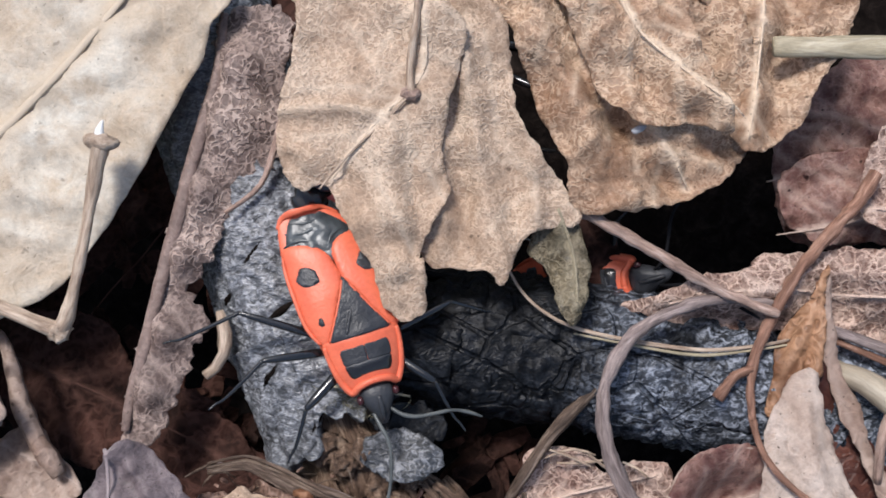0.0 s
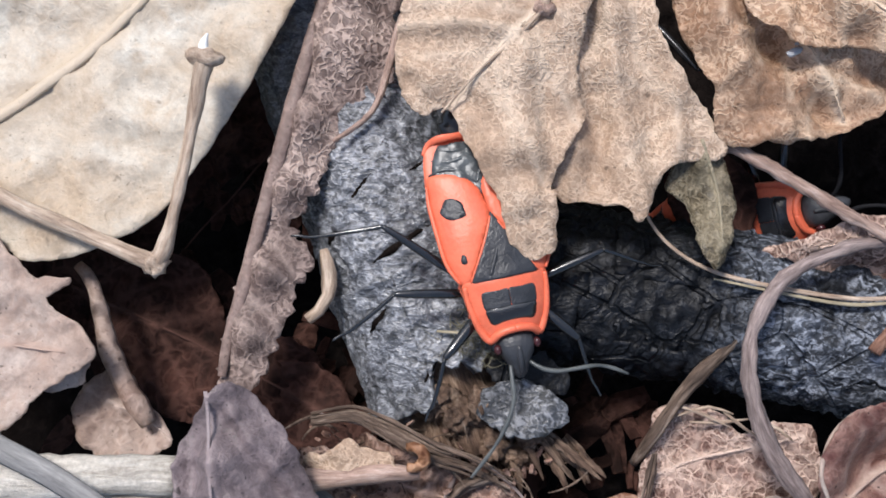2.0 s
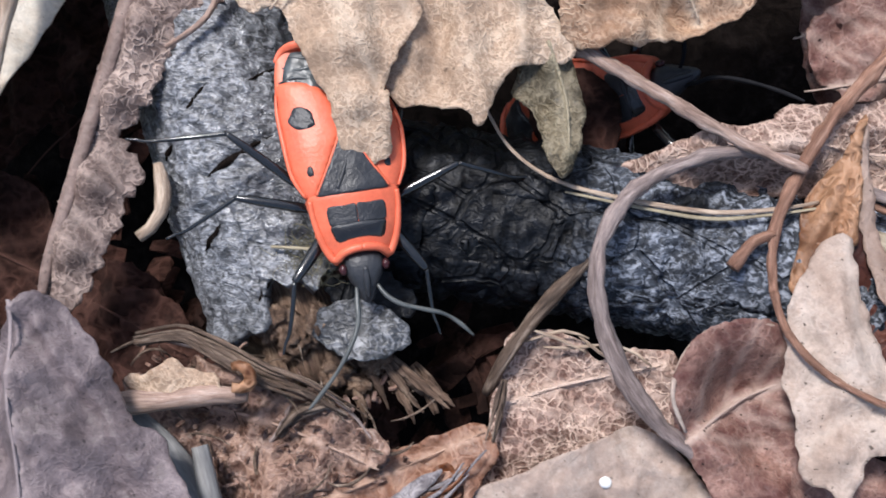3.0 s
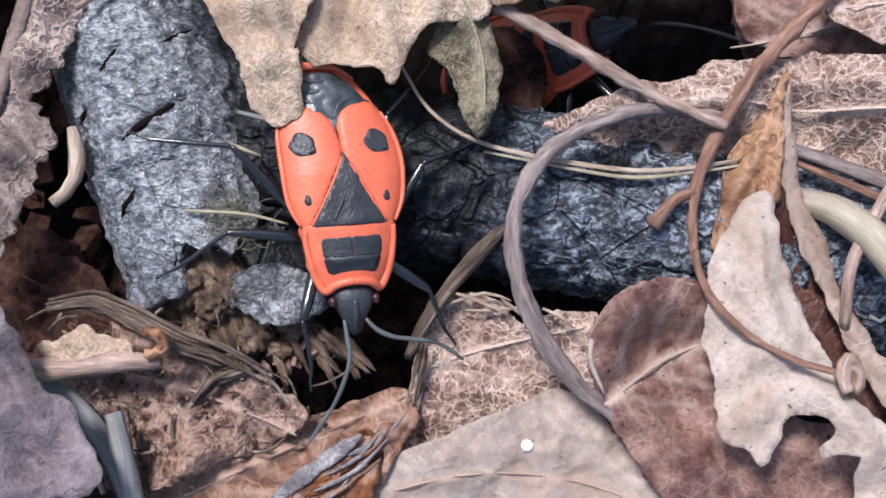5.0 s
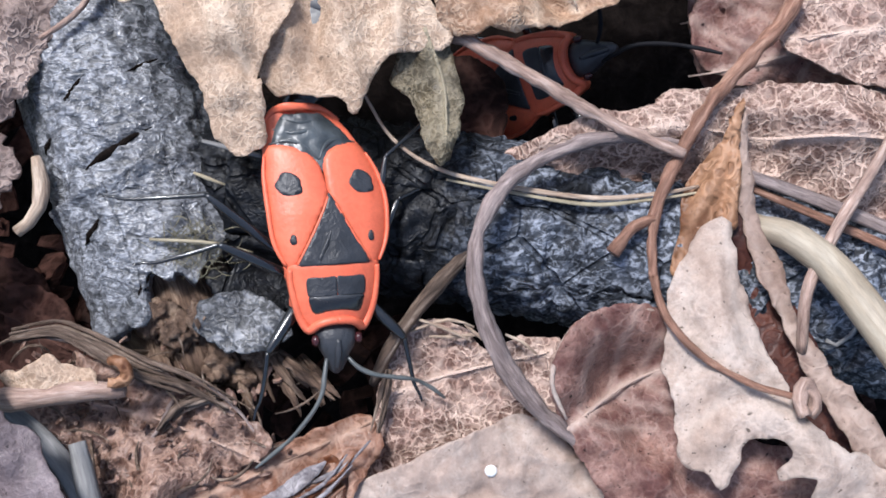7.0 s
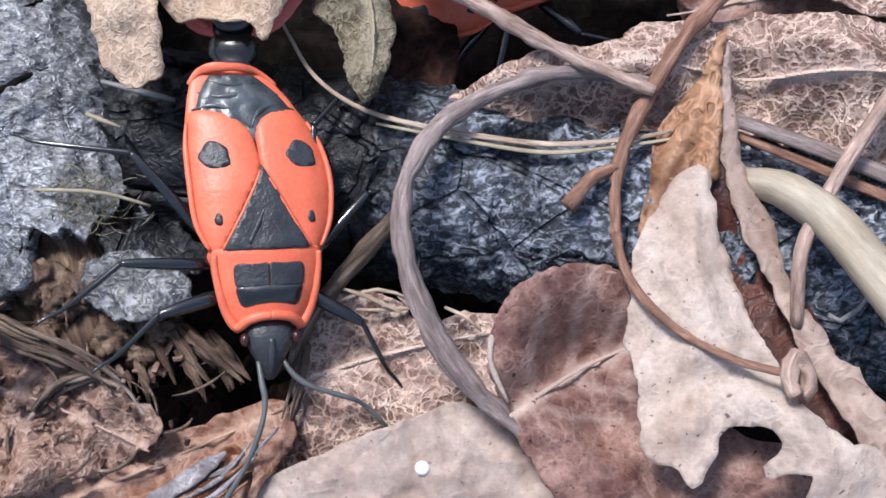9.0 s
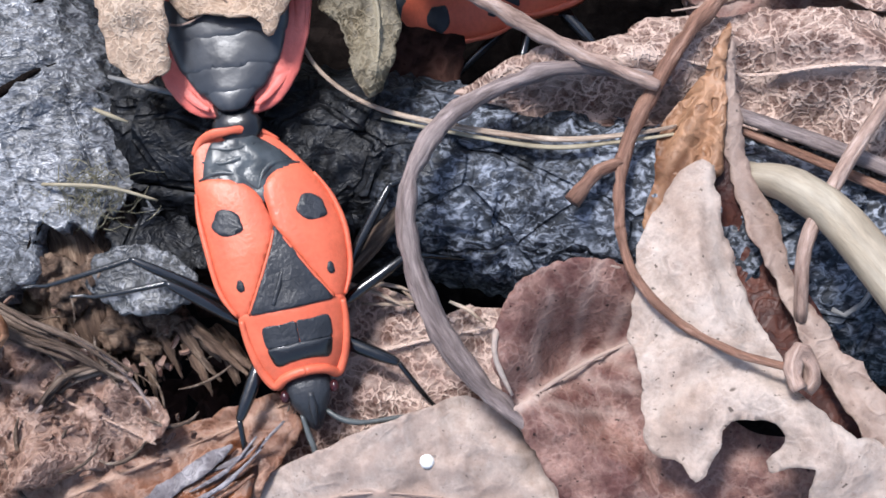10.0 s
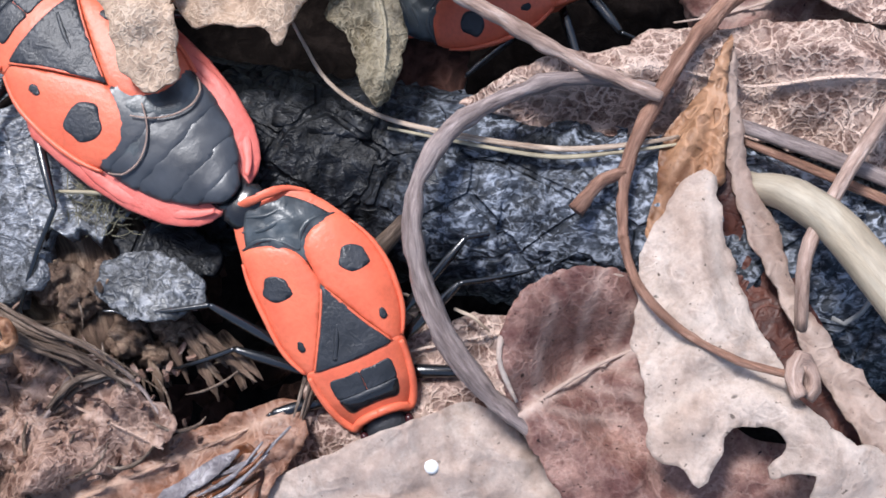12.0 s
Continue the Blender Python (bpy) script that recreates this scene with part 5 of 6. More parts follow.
stem("pink_stalk", [(-1.9, 13.1, -0.5), (-0.5, 11.8, 0.3), (0.4, 11.2, 0.9), (3.0, 9.7, 0.9), (4.4, 8.8, 0.9), (6.6, 7.6, 0.9), (9.0, 6.7, 0.6)], [0.2, 0.26, 0.27, 0.3, 0.26, 0.24, 0.2], M_STALK, "thin pinkish grey leaf stalk lying across the litter", "stalk", rough=0.4, seed=2, sides=12, step=0.25, grain=2.0)
stem("curved_twig", [(9.5, 7.1, 0.0), (7.4, 7.4, 0.2), (5.5, 7.3, 0.6), (3.1, 6.4, 0.6), (1.5, 5.0, 0.9), (0.7, 3.4, 1.1), (0.6, 1.7, 1.1), (1.0, -0.3, 0.9), (2.0, -2.1, 0.5), (3.1, -3.5, 0.0), (4.3, -4.5, -0.3), (5.4, -5.4, -0.7)], [0.18, 0.27, 0.3, 0.32, 0.32, 0.33, 0.35, 0.37, 0.38, 0.32, 0.24], M_TWIG, "grey-brown twig bent into a wide curve", "twig", rough=0.4, seed=3, sides=14, step=0.25, grain=1.7)


def make_brown_twig():
    p = [(13.9, 13.5, 0.3), (12.9, 11.9, 0.3), (11.7, 10.7, 0.3), (9.9, 8.5, 0.3), (8.5, 6.0, 0.2), (7.8, 4.0, 0.1), (7.7, 1.7, 0.4), (8.1, 0.1, 0.9), (9.3, -1.4, 1.4), (11.1, -2.5, 2.0), (12.8, -3.0, 2.4)]
    o = Vector(p[0])
    thing = tagged(new("brown_twig", None), "thin reddish-brown forked stem crossing the folded leaf", "twig")
    thing.matrix_basis = mm(*o)
    q = [Vector(a) - o for a in p]
    part("stem", tube("stem", q[:7], [0.36, 0.33, 0.31, 0.3, 0.28, 0.24, 0.19], M_BROWN, 12, 0.25, 0.45, 4, grain=1.6), thing)
    part("petiole", tube("petiole", q[6:], [0.2, 0.17, 0.16, 0.15, 0.12], M_BROWN, 9, 0.3, 0.3, 5, grain=1.6), thing)
    f = [Vector(a) - o for a in [(7.8, 4.1, 0.2), (7.0, 3.8, 0.2), (6.4, 3.1, 0.2), (6.1, 2.7, 0.2)]]
    part("side_shoot", tube("side_shoot", f, [0.26, 0.26, 0.24, 0.3], M_BROWN, 9, 0.3, 0.3, 6), thing)


make_brown_twig()
stem("grass_blade", [(-4.2, 9.6, 0.4), (-3.8, 8.9, -0.1), (-2.8, 7.4, -0.1), (-1.0, 6.2, -0.1), (1.7, 5.5, -0.1), (5.4, 5.0, -0.1), (8.1, 5.2, -0.1), (9.7, 5.5, -0.1)], [0.06, 0.08, 0.1, 0.11, 0.1, 0.07], M_DRY, "fine straw-coloured dry grass blade over the black branch", "grass", flat=0.6, step=0.4)
stem("grass_blade", [(-0.6, 5.75, -0.25), (2.0, 5.25, -0.25), (5.2, 4.75, -0.25), (7.6, 4.95, -0.25), (9.9, 5.3, -0.25)], [0.05, 0.08, 0.09, 0.05], M_STRAW, "second fine dry grass blade beside the first", "grass", flat=0.6, step=0.4)
stem("dry_grass", [(11.7, 6.0, -0.2), (14.2, 5.1, -0.2), (16.9, 4.0, -0.2), (19.8, 2.6, -0.2)], [0.26, 0.3, 0.28], M_TWIG, "flat grey dry grass stem", "grass", flat=0.5)
stem("dry_grass", [(11.7, 5.6, -0.5), (14.3, 4.5, -0.5), (17.0, 3.3, -0.5), (20.0, 2.0, -0.5)], [0.16, 0.2, 0.2], M_BROWN, "thin brown dry grass stem", "grass", flat=0.6)
stem("dark_twig", [(0.7, 3.3, -1.0), (-1.0, 1.5, -1.7), (-2.1, 0.1, -1.7), (-2.9, -1.1, -1.7), (-3.7, -2.6, -3.0)], [0.22, 0.34, 0.36, 0.3, 0.2], M_BAST, "short dark grey weathered twig", "twig", rough=0.35, seed=7)
stem("pale_root", [(12.0, 4.2, -1.4), (12.4, 3.9, -0.9), (13.2, 3.5, 0.0), (14.3, 2.4, 1.0), (15.2, 0.8, 2.0), (16.4, -1.7, 3.2)], [0.5, 0.66, 0.7, 0.72, 0.7], M_ROOT, "smooth pale yellowish root arching over the litter", "root", sides=14, rough=0.05)
stem("brown_stalk", [(18.1, 8.8, 0.9), (16.5, 6.2, 0.9), (15.6, 4.8, 0.9), (14.5, 3.0, 0.9), (13.6, 1.1, 0.9), (13.6, -1.2, 0.0)], [0.2, 0.24, 0.27, 0.27, 0.2], M_STALK, "thin pinkish-brown dry stem", "stalk", rough=0.2)
stem("tendril", [(16.3, 0.2, -0.6), (15.8, -0.5, -0.6), (15.2, -0.9, -0.6), (14.8, -0.7, -0.6)], [0.09, 0.09], M_BLADE, "tiny grey curled tendril", "tendril")
stem("thin_stalk", [(-18.0, 24.2, -2.5), (-18.1, 20.9, -2.5), (-18.1, 19.2, -2.5), (-18.3, 16.7, -2.5), (-19.3, 13.7, -2.5)], [0.26, 0.26, 0.22], M_STALK, "thin upright pinkish stalk behind the rolled leaf", "stalk", rough=0.2)
stem("curved_stalk", [(-13.8, 18.6, 0.6), (-14.6, 17.1, 0.2), (-15.1, 15.0, 0.2), (-15.8, 12.9, 0.2), (-17.5, 11.5, 0.2)], [0.2, 0.2, 0.16, 0.1], M_STALK, "thin curved brown stalk beside the grey branch", "stalk", rough=0.2)
stem("pale_nub", [(-18.0, 6.8, -1.2), (-17.7, 5.7, -1.2), (-17.7, 4.7, -1.2), (-18.1, 4.0, -1.2), (-18.6, 3.6, -1.2)], [0.2, 0.36, 0.36, 0.3, 0.22], M_DRY, "pale crooked plant fragment beside the grey branch", "fragment", rough=0.3)
stem("straw_piece", [(8.8, 19.4, 1.4), (11.1, 19.4, 1.4), (13.3, 19.4, 1.4), (18.1, 19.4, 1.4)], [0.5, 0.58, 0.58], M_STRAW, "short bright straw piece on the leaves", "straw", rough=0.15, flat=0.6, sides=14)
stem("cut_stick", [(-34.7, -3.7, 1.0), (-29.8, -3.4, 1.0), (-26.2, -3.3, 1.0), (-23.6, -3.2, 1.0)], [0.95, 0.95, 0.92, 0.85], M_PITH, "white weathered split stick", "stick", sides=16, rough=0.18, flat=0.7)
stem("brown_stick", [(-35.0, -4.7, 0.4), (-28.6, -4.4, 0.4), (-23.8, -4.1, 0.4)], [0.5, 0.5, 0.42], M_DRY, "light brown stick under the white one", "stick", rough=0.2)
stem("blurred_blade", [(-36.9, -0.2, 3.0), (-32.8, -1.1, 3.0), (-30.4, -2.1, 3.0), (-28.1, -3.2, 3.0), (-26.0, -4.5, 3.0)], [0.5, 0.55, 0.5], M_BLADE, "smooth grey dry blade close above the litter", "grass", flat=0.4)
stem("leaf_roll", [(-29.1, 5.8, -0.8), (-28.3, 4.9, -0.8), (-27.7, 2.7, -0.8), (-26.8, 0.7, -0.8), (-25.5, -1.2, -0.8)], [0.25, 0.35, 0.45, 0.5, 0.4], M_BACK, "narrow brown rolled leaf scrap", "leaf", rough=0.4)
stem("reddish_twig", [(-20.0, -3.4, 0.3), (-17.3, -3.3, 0.3), (-15.2, -3.0, 0.3), (-13.3, -2.9, 0.3)], [0.42, 0.45, 0.42, 0.36], M_STALK, "short pinkish-brown twig on the crumbled leaf", "twig", rough=0.3, seed=9)
leaf("wood_flake", [(-18.4, -2.3, 0.1), (-17.4, -2.0, 0.1), (-16.4, -1.6, 0.1), (-15.3, -2.0, 0.1), (-14.5, -2.1, 0.1), (-14.4, -2.8, 0.1), (-15.8, -3.2, 0.1), (-17.4, -3.1, 0.1), (-18.1, -2.9, 0.1)], M_TAN, "pale tan crumpled wood flake", seed=41, wrinkle=0.5, jag=0.25, category="flake")
curl = [Vector((0.55 * math.cos(a), 0.45 * math.sin(a), 0.1 * math.sin(2 * a))) for a in [radians(-110 + 32 * i) for i in range(8)]]
rim = new("curled_shaving", tube("curled_shaving", curl, [0.2, 0.28, 0.28, 0.18], M_RUST, 8, 0.2, 0.3, 3, flat=0.7))
rim.matrix_basis = mm(-13.6, -2.2, 0.9)
tagged(rim, "curled orange-brown bark shaving", "shaving")
stem("dry_grass", [(-18.8, -3.5, -0.6), (-17.6, -4.3, -0.6), (-16.2, -5.6, -0.6), (-15.1, -7.2, -0.6), (-14.0, -9.6, -0.6)], [0.4, 0.5, 0.5, 0.45], M_BLADE, "flat grey dry blade in the litter", "grass", flat=0.3)
stem("straw_thread", [(-18.2, -5.0, -0.4), (-17.1, -6.1, -0.4), (-15.9, -7.5, -0.4), (-15.6, -8.2, -0.4)], [0.12, 0.14, 0.1], M_STRAW, "thin straw-coloured thread in the litter", "grass")
stem("grey_twig", [(-15.2, -5.0, 0.2), (-14.9, -6.0, 0.2), (-14.5, -7.4, 0.2), (-13.7, -9.6, 0.2)], [0.35, 0.45, 0.42], M_BLADE, "grey weathered twig in the litter", "twig", rough=0.3)
for k, pts in enumerate(([(-17.9, -0.6, -1.2), (-14.6, -1.3, -1.2), (-11.5, -2.2, -1.2), (-9.4, -3.4, -1.2), (-8.2, -4.8, -1.2)], [(-15.9, -1.0, -1.4), (-12.8, -2.0, -1.4), (-10.6, -3.2, -1.4), (-9.0, -4.4, -1.4)], [(-11.6, -2.5, -1.5), (-12.3, -4.4, -1.5), (-13.2, -5.6, -1.5)])):
    stem("thin_fibre", pts, [0.07, 0.13, 0.06], M_TWIG, "thin brown plant fibre on the crumbled leaf", "fibre", "fibres below the branch", rough=0.2, seed=k)


stem("pale_thread", [(-12.7, 3.2, -0.2), (-11.2, 3.1, 0.1), (-9.9, 3.0, 0.1), (-8.5, 2.7, -0.4)], [0.06, 0.08, 0.05], M_STRAW, "pale thread lying on the grey bark", "thread")
stem("pale_thread", [(-10.9, 5.9, 0.2), (-10.4, 5.7, 0.2), (-9.6, 5.4, 0.2)], [0.06, 0.09, 0.05], M_STRAW, "short pale thread on the grey bark", "thread")
stem("pale_thread", [(-10.8, 7.4, -0.6), (-9.6, 7.1, -0.6), (-8.0, 6.7, -0.6)], [0.08, 0.14, 0.08], M_BLADE, "short grey bristle on the bark", "thread")
for k, pts in enumerate(([(-2.1, -0.4, -1.9), (-0.5, 0.1, -1.9), (0.6, -0.2, -1.9)], [(-1.8, 0.1, -1.8), (-0.8, -0.2, -1.8), (0.5, -0.8, -1.8)], [(0.2, -0.1, -2.0), (1.1, -0.8, -2.0), (1.9, -1.3, -2.0)], [(1.9, -0.5, -1.8), (2.6, -0.8, -1.8), (3.2, -1.3, -1.8)], [(-1.3, -0.6, -2.1), (-0.1, -0.6, -2.1), (1.4, -0.4, -2.1)])):
    stem("dry_fibre", pts, [0.05, 0.09, 0.04], M_DRY, "fine dry grass fibre under the black branch", "fibre", "dry fibres under the branch", seed=k)


def scatter(name, label, category, material, count, spots, size, seed):
    """Many small curled crumbs of leaf and wood, as one object; spots: centre x, y, z and reach."""
    r = random.Random(seed)
    verts, faces = [], []
    for _ in range(count):
        cx, cy, cz, reach = r.choice(spots)
        q = Vector((cx + r.gauss(0, reach), cy + r.gauss(0, reach), cz + r.uniform(-0.5, 0.4)))
        turn = Euler((r.uniform(-0.7, 0.7), r.uniform(-0.7, 0.7), r.uniform(0, 6.3))).to_matrix()
        l, w = size * r.uniform(0.4, 1.5), size * r.uniform(0.15, 0.6)
        curl = r.uniform(-0.5, 0.5)
        base = len(verts)
        for side in (0.06, -0.06):
            for i in range(5):
                u = i / 4 - 0.5
                for j in range(3):
                    v = (j - 1) * (0.5 - 0.7 * u * u) * r.uniform(0.8, 1.2)
                    verts.append(q + turn @ Vector((u * l, v * w, curl * (u * u * l + v * v * w) + side)))
        for i in range(4):
            for j in range(2):
                a, b, c, d = base + i * 3 + j, base + i * 3 + j + 1, base + i * 3 + j + 4, base + i * 3 + j + 3
                faces += [(a, d, c, b), (a + 15, b + 15, c + 15, d + 15)]
        ring = [0, 1, 2, 5, 8, 11, 14, 13, 12, 9, 6, 3]
        faces += [(base + a, base + b, base + b + 15, base + a + 15) for a, b in zip(ring, ring[1:] + ring[:1])]
    tagged(new(name, mesh_from(name, verts, faces, material, smooth=False)), label, category, kind="stuff")


BELOW = [(*p, 0.9) for p in [(-14.6, -4.4, -1.2), (-12.2, -3.2, -1.2), (-9.9, -4.6, -1.2), (-11.5, -5.5, -1.2), (-9.2, -2.8, -2.4), (-14.1, -6.0, -1.2), (-11.4, -1.8, -2.4), (-8.6, -4.4, -1.9), (-16.0, -4.4, -1.2), (-17.3, -2.3, -1.6), (-13.3, -2.3, -1.7), (-10.2, -2.1, -2.6)]]
DEEP = [(*p, 2.2) for p in [(-23.6, 3.3, -6.5), (-28.7, 2.0, -6.5), (-17.9, 0.1, -6.5), (-18.3, -3.2, -6.5), (-30.5, 4.2, -6.5), (-22.5, 10.8, -6.5)]] + [(*p, 2.0) for p in [(-19.6, -0.5, -8.0), (-7.1, -3.9, -8.0), (-4.9, -1.5, -8.0), (18.1, -2.5, -8.0)]]
def curls(name, label, category, material, count, spots, seed, thin=1.0, length=2.3):
    """Loose curled fibres, as one object."""
    r = random.Random(seed)
    verts, faces, skin = [], [], []
    for _ in range(count):
        cx, cy, cz, reach = r.choice(spots)
        q = Vector((cx + r.gauss(0, reach), cy + r.gauss(0, reach), cz + r.uniform(-0.4, 0.5) * thin))
        head, bend, size = r.uniform(0, 6.3), r.uniform(-0.3, 0.3), thin * r.uniform(0.03, 0.09)
        tilt = thin * r.uniform(-0.12, 0.12)
        for i in range(9):
            head += bend * r.uniform(0.3, 1.2)
            way = Vector((math.cos(head), math.sin(head), 0))
            side = Vector((-way.y, way.x, 0))
            for j in range(5):
                a = 2 * math.pi * j / 5
                w = size * (1.0 - 0.6 * abs(i / 4 - 1) ** 2)
                verts.append(q + (side * math.cos(a) + Vector((0, 0, 1)) * math.sin(a)) * w)
                skin += [verts[-1].x, verts[-1].y, verts[-1].z]
            q = q + way * length / 9 + Vector((0, 0, tilt * 0.5))
        base = len(verts) - 45
        for i in range(8):
            for j in range(5):
                a, b = base + i * 5 + j, base + i * 5 + (j + 1) % 5
                faces.append((a, b, b + 5, a + 5))
    tagged(new(name, mesh_from(name, verts, faces, material, skin=skin)), label, category, kind="stuff")


scatter("leaf_crumbs", "brown crumbs of leaf and wood below the branch", "litter", M_CRUMB, 150, BELOW, 0.4, 3)
curls("leaf_fibres", "curled brown fibres of rotten leaf below the branch", "litter", M_BAST, 45, BELOW, 13)
LICHEN = [(-11.6, 2.9, -0.35, 0.45), (-10.8, 2.5, -0.4, 0.5), (-10.1, 2.9, -0.75, 0.45), (-10.9, 3.3, -0.4, 0.4)]
curls("bark_fibres", "tangle of fine yellowish fibres on the grey bark", "fibre", M_LICHEN, 150, LICHEN, 19, 0.28, 0.9)
scatter("dark_litter", "dark leaf scraps deep between the leaves, colour deepened for shade", "litter", M_SHADE_LEAF, 200, DEEP, 2.4, 7)


# added dark sheet: covers the hidden bug's wings where the gap is in shade
leaf("sunken_leaf", [(-1.3, 11.7, -3.4), (0.2, 12.0, -3.4), (1.4, 11.5, -3.4), (2.0, 10.4, -3.4), (2.0, 9.0, -3.4), (1.4, 7.9, -3.4), (-1.1, 8.1, -4.2), (-2.1, 10.4, -4.2)], M_SHADE_LEAF, "added dark sheet for the shade in the gap behind the branch", seed=44, wrinkle=0.3)


# ---- fire bugs ----
WIDTH = [(-5.3, 0.3), (-5.2, 0.85), (-4.95, 1.2), (-4.4, 1.62), (-3.3, 2.08), (-2.2, 2.32), (-0.8, 2.36), (0.4, 2.18), (1.2, 1.88), (3.0, 1.45), (3.9, 1.05)]
HEIGHT = [(-5.3, 1.0), (-3.5, 1.35), (-1.0, 1.75), (1.0, 1.9), (2.5, 1.8), (3.6, 1.45), (4.5, 1.3), (5.3, 1.1)]


def profile(table, y):
    return float(np.interp(y, [a for a, _ in table], [b for _, b in table]))


def dome(x, y, lift=0.0):
    """The bug's back above its feet."""
    w = max(profile(WIDTH, y), 0.6)
    return profile(HEIGHT, y) - 0.42 * min(1.3, (x / w) ** 2) - 0.12 * min(1.3, (x / w) ** 2) ** 3 + lift


def shell_plate(name, outline, material, lift, step=0.22, thick=0.16, bulge=0.0, top=dome, seed=1, relief=0.0, rounding=0.09):
    """A thin shell plate laid over the back."""
    edge = [(p.x, p.y) for p in smooth_line([(x, y, 0) for x, y in outline], step * 0.6, True)]
    pts, faces = inside_fill(edge, step, seed)
    n = len(pts)
    ex, ey = np.array([p[0] for p in edge]), np.array([p[1] for p in edge])
    verts = []
    for x, y in pts:
        d = float(np.min(np.hypot(ex - x, ey - y)))
        round_ = -rounding * max(0.0, 1 - d / 0.22) ** 2
        verts.append((x, y, top(x, y, lift) + bulge * min(1.0, d / 0.7) + round_ + relief * fbm(x * 1.4, y * 1.4, seed, 3)))
    verts += [(x, y, z - thick) for x, y, z in verts]
    count = {(a, b) for f in faces for a, b in zip(f, f[1:] + f[:1])}
    rim = [(a, b) for a, b in count if (b, a) not in count]
    all_faces = list(faces) + [tuple(n + i for i in reversed(f)) for f in faces] + [(b, a, n + a, n + b) for a, b in rim]
    return mesh_from(name, verts, all_faces, material)


def loft(name, sections, material, sides=24):
    """A closed body from sections of (y, half width, low z, high z)."""
    verts, faces = [], []
    for y, w, lo, hi in sections:
        for j in range(sides):
            a = 2 * math.pi * j / sides
            c, s = math.cos(a), math.sin(a)
            verts.append((w * math.copysign(abs(c) ** 0.8, c), y, (lo + hi) / 2 + (hi - lo) / 2 * math.copysign(abs(s) ** 0.9, s)))
    for k in range(len(sections) - 1):
        for j in range(sides):
            a, b = k * sides + j, k * sides + (j + 1) % sides
            faces.append((a, a + sides, b + sides, b))
    faces.append(tuple(range(sides)))
    faces.append(tuple(range(len(sections) * sides - 1, (len(sections) - 1) * sides - 1, -1)))
    return mesh_from(name, verts, faces, material)


def flip(points):
    return [(-x, y) for x, y in reversed(points)]


LEGS = {}
# name, coxa x and y, backward angle, femur and shin lengths, femur thickness
COXAE = [("front_leg", 1.25, 2.5, -30, 2.4, 2.2, 0.25), ("middle_leg", 1.5, 1.5, 10, 3.2, 2.7, 0.21), ("hind_leg", 1.75, 0.7, 58, 3.9, 3.4, 0.19)]


def mirrored(half):
    """A closed outline from its +x half, which begins and ends on the middle line."""
    return half + [(-x, y) for x, y in reversed(half[1:-1])]


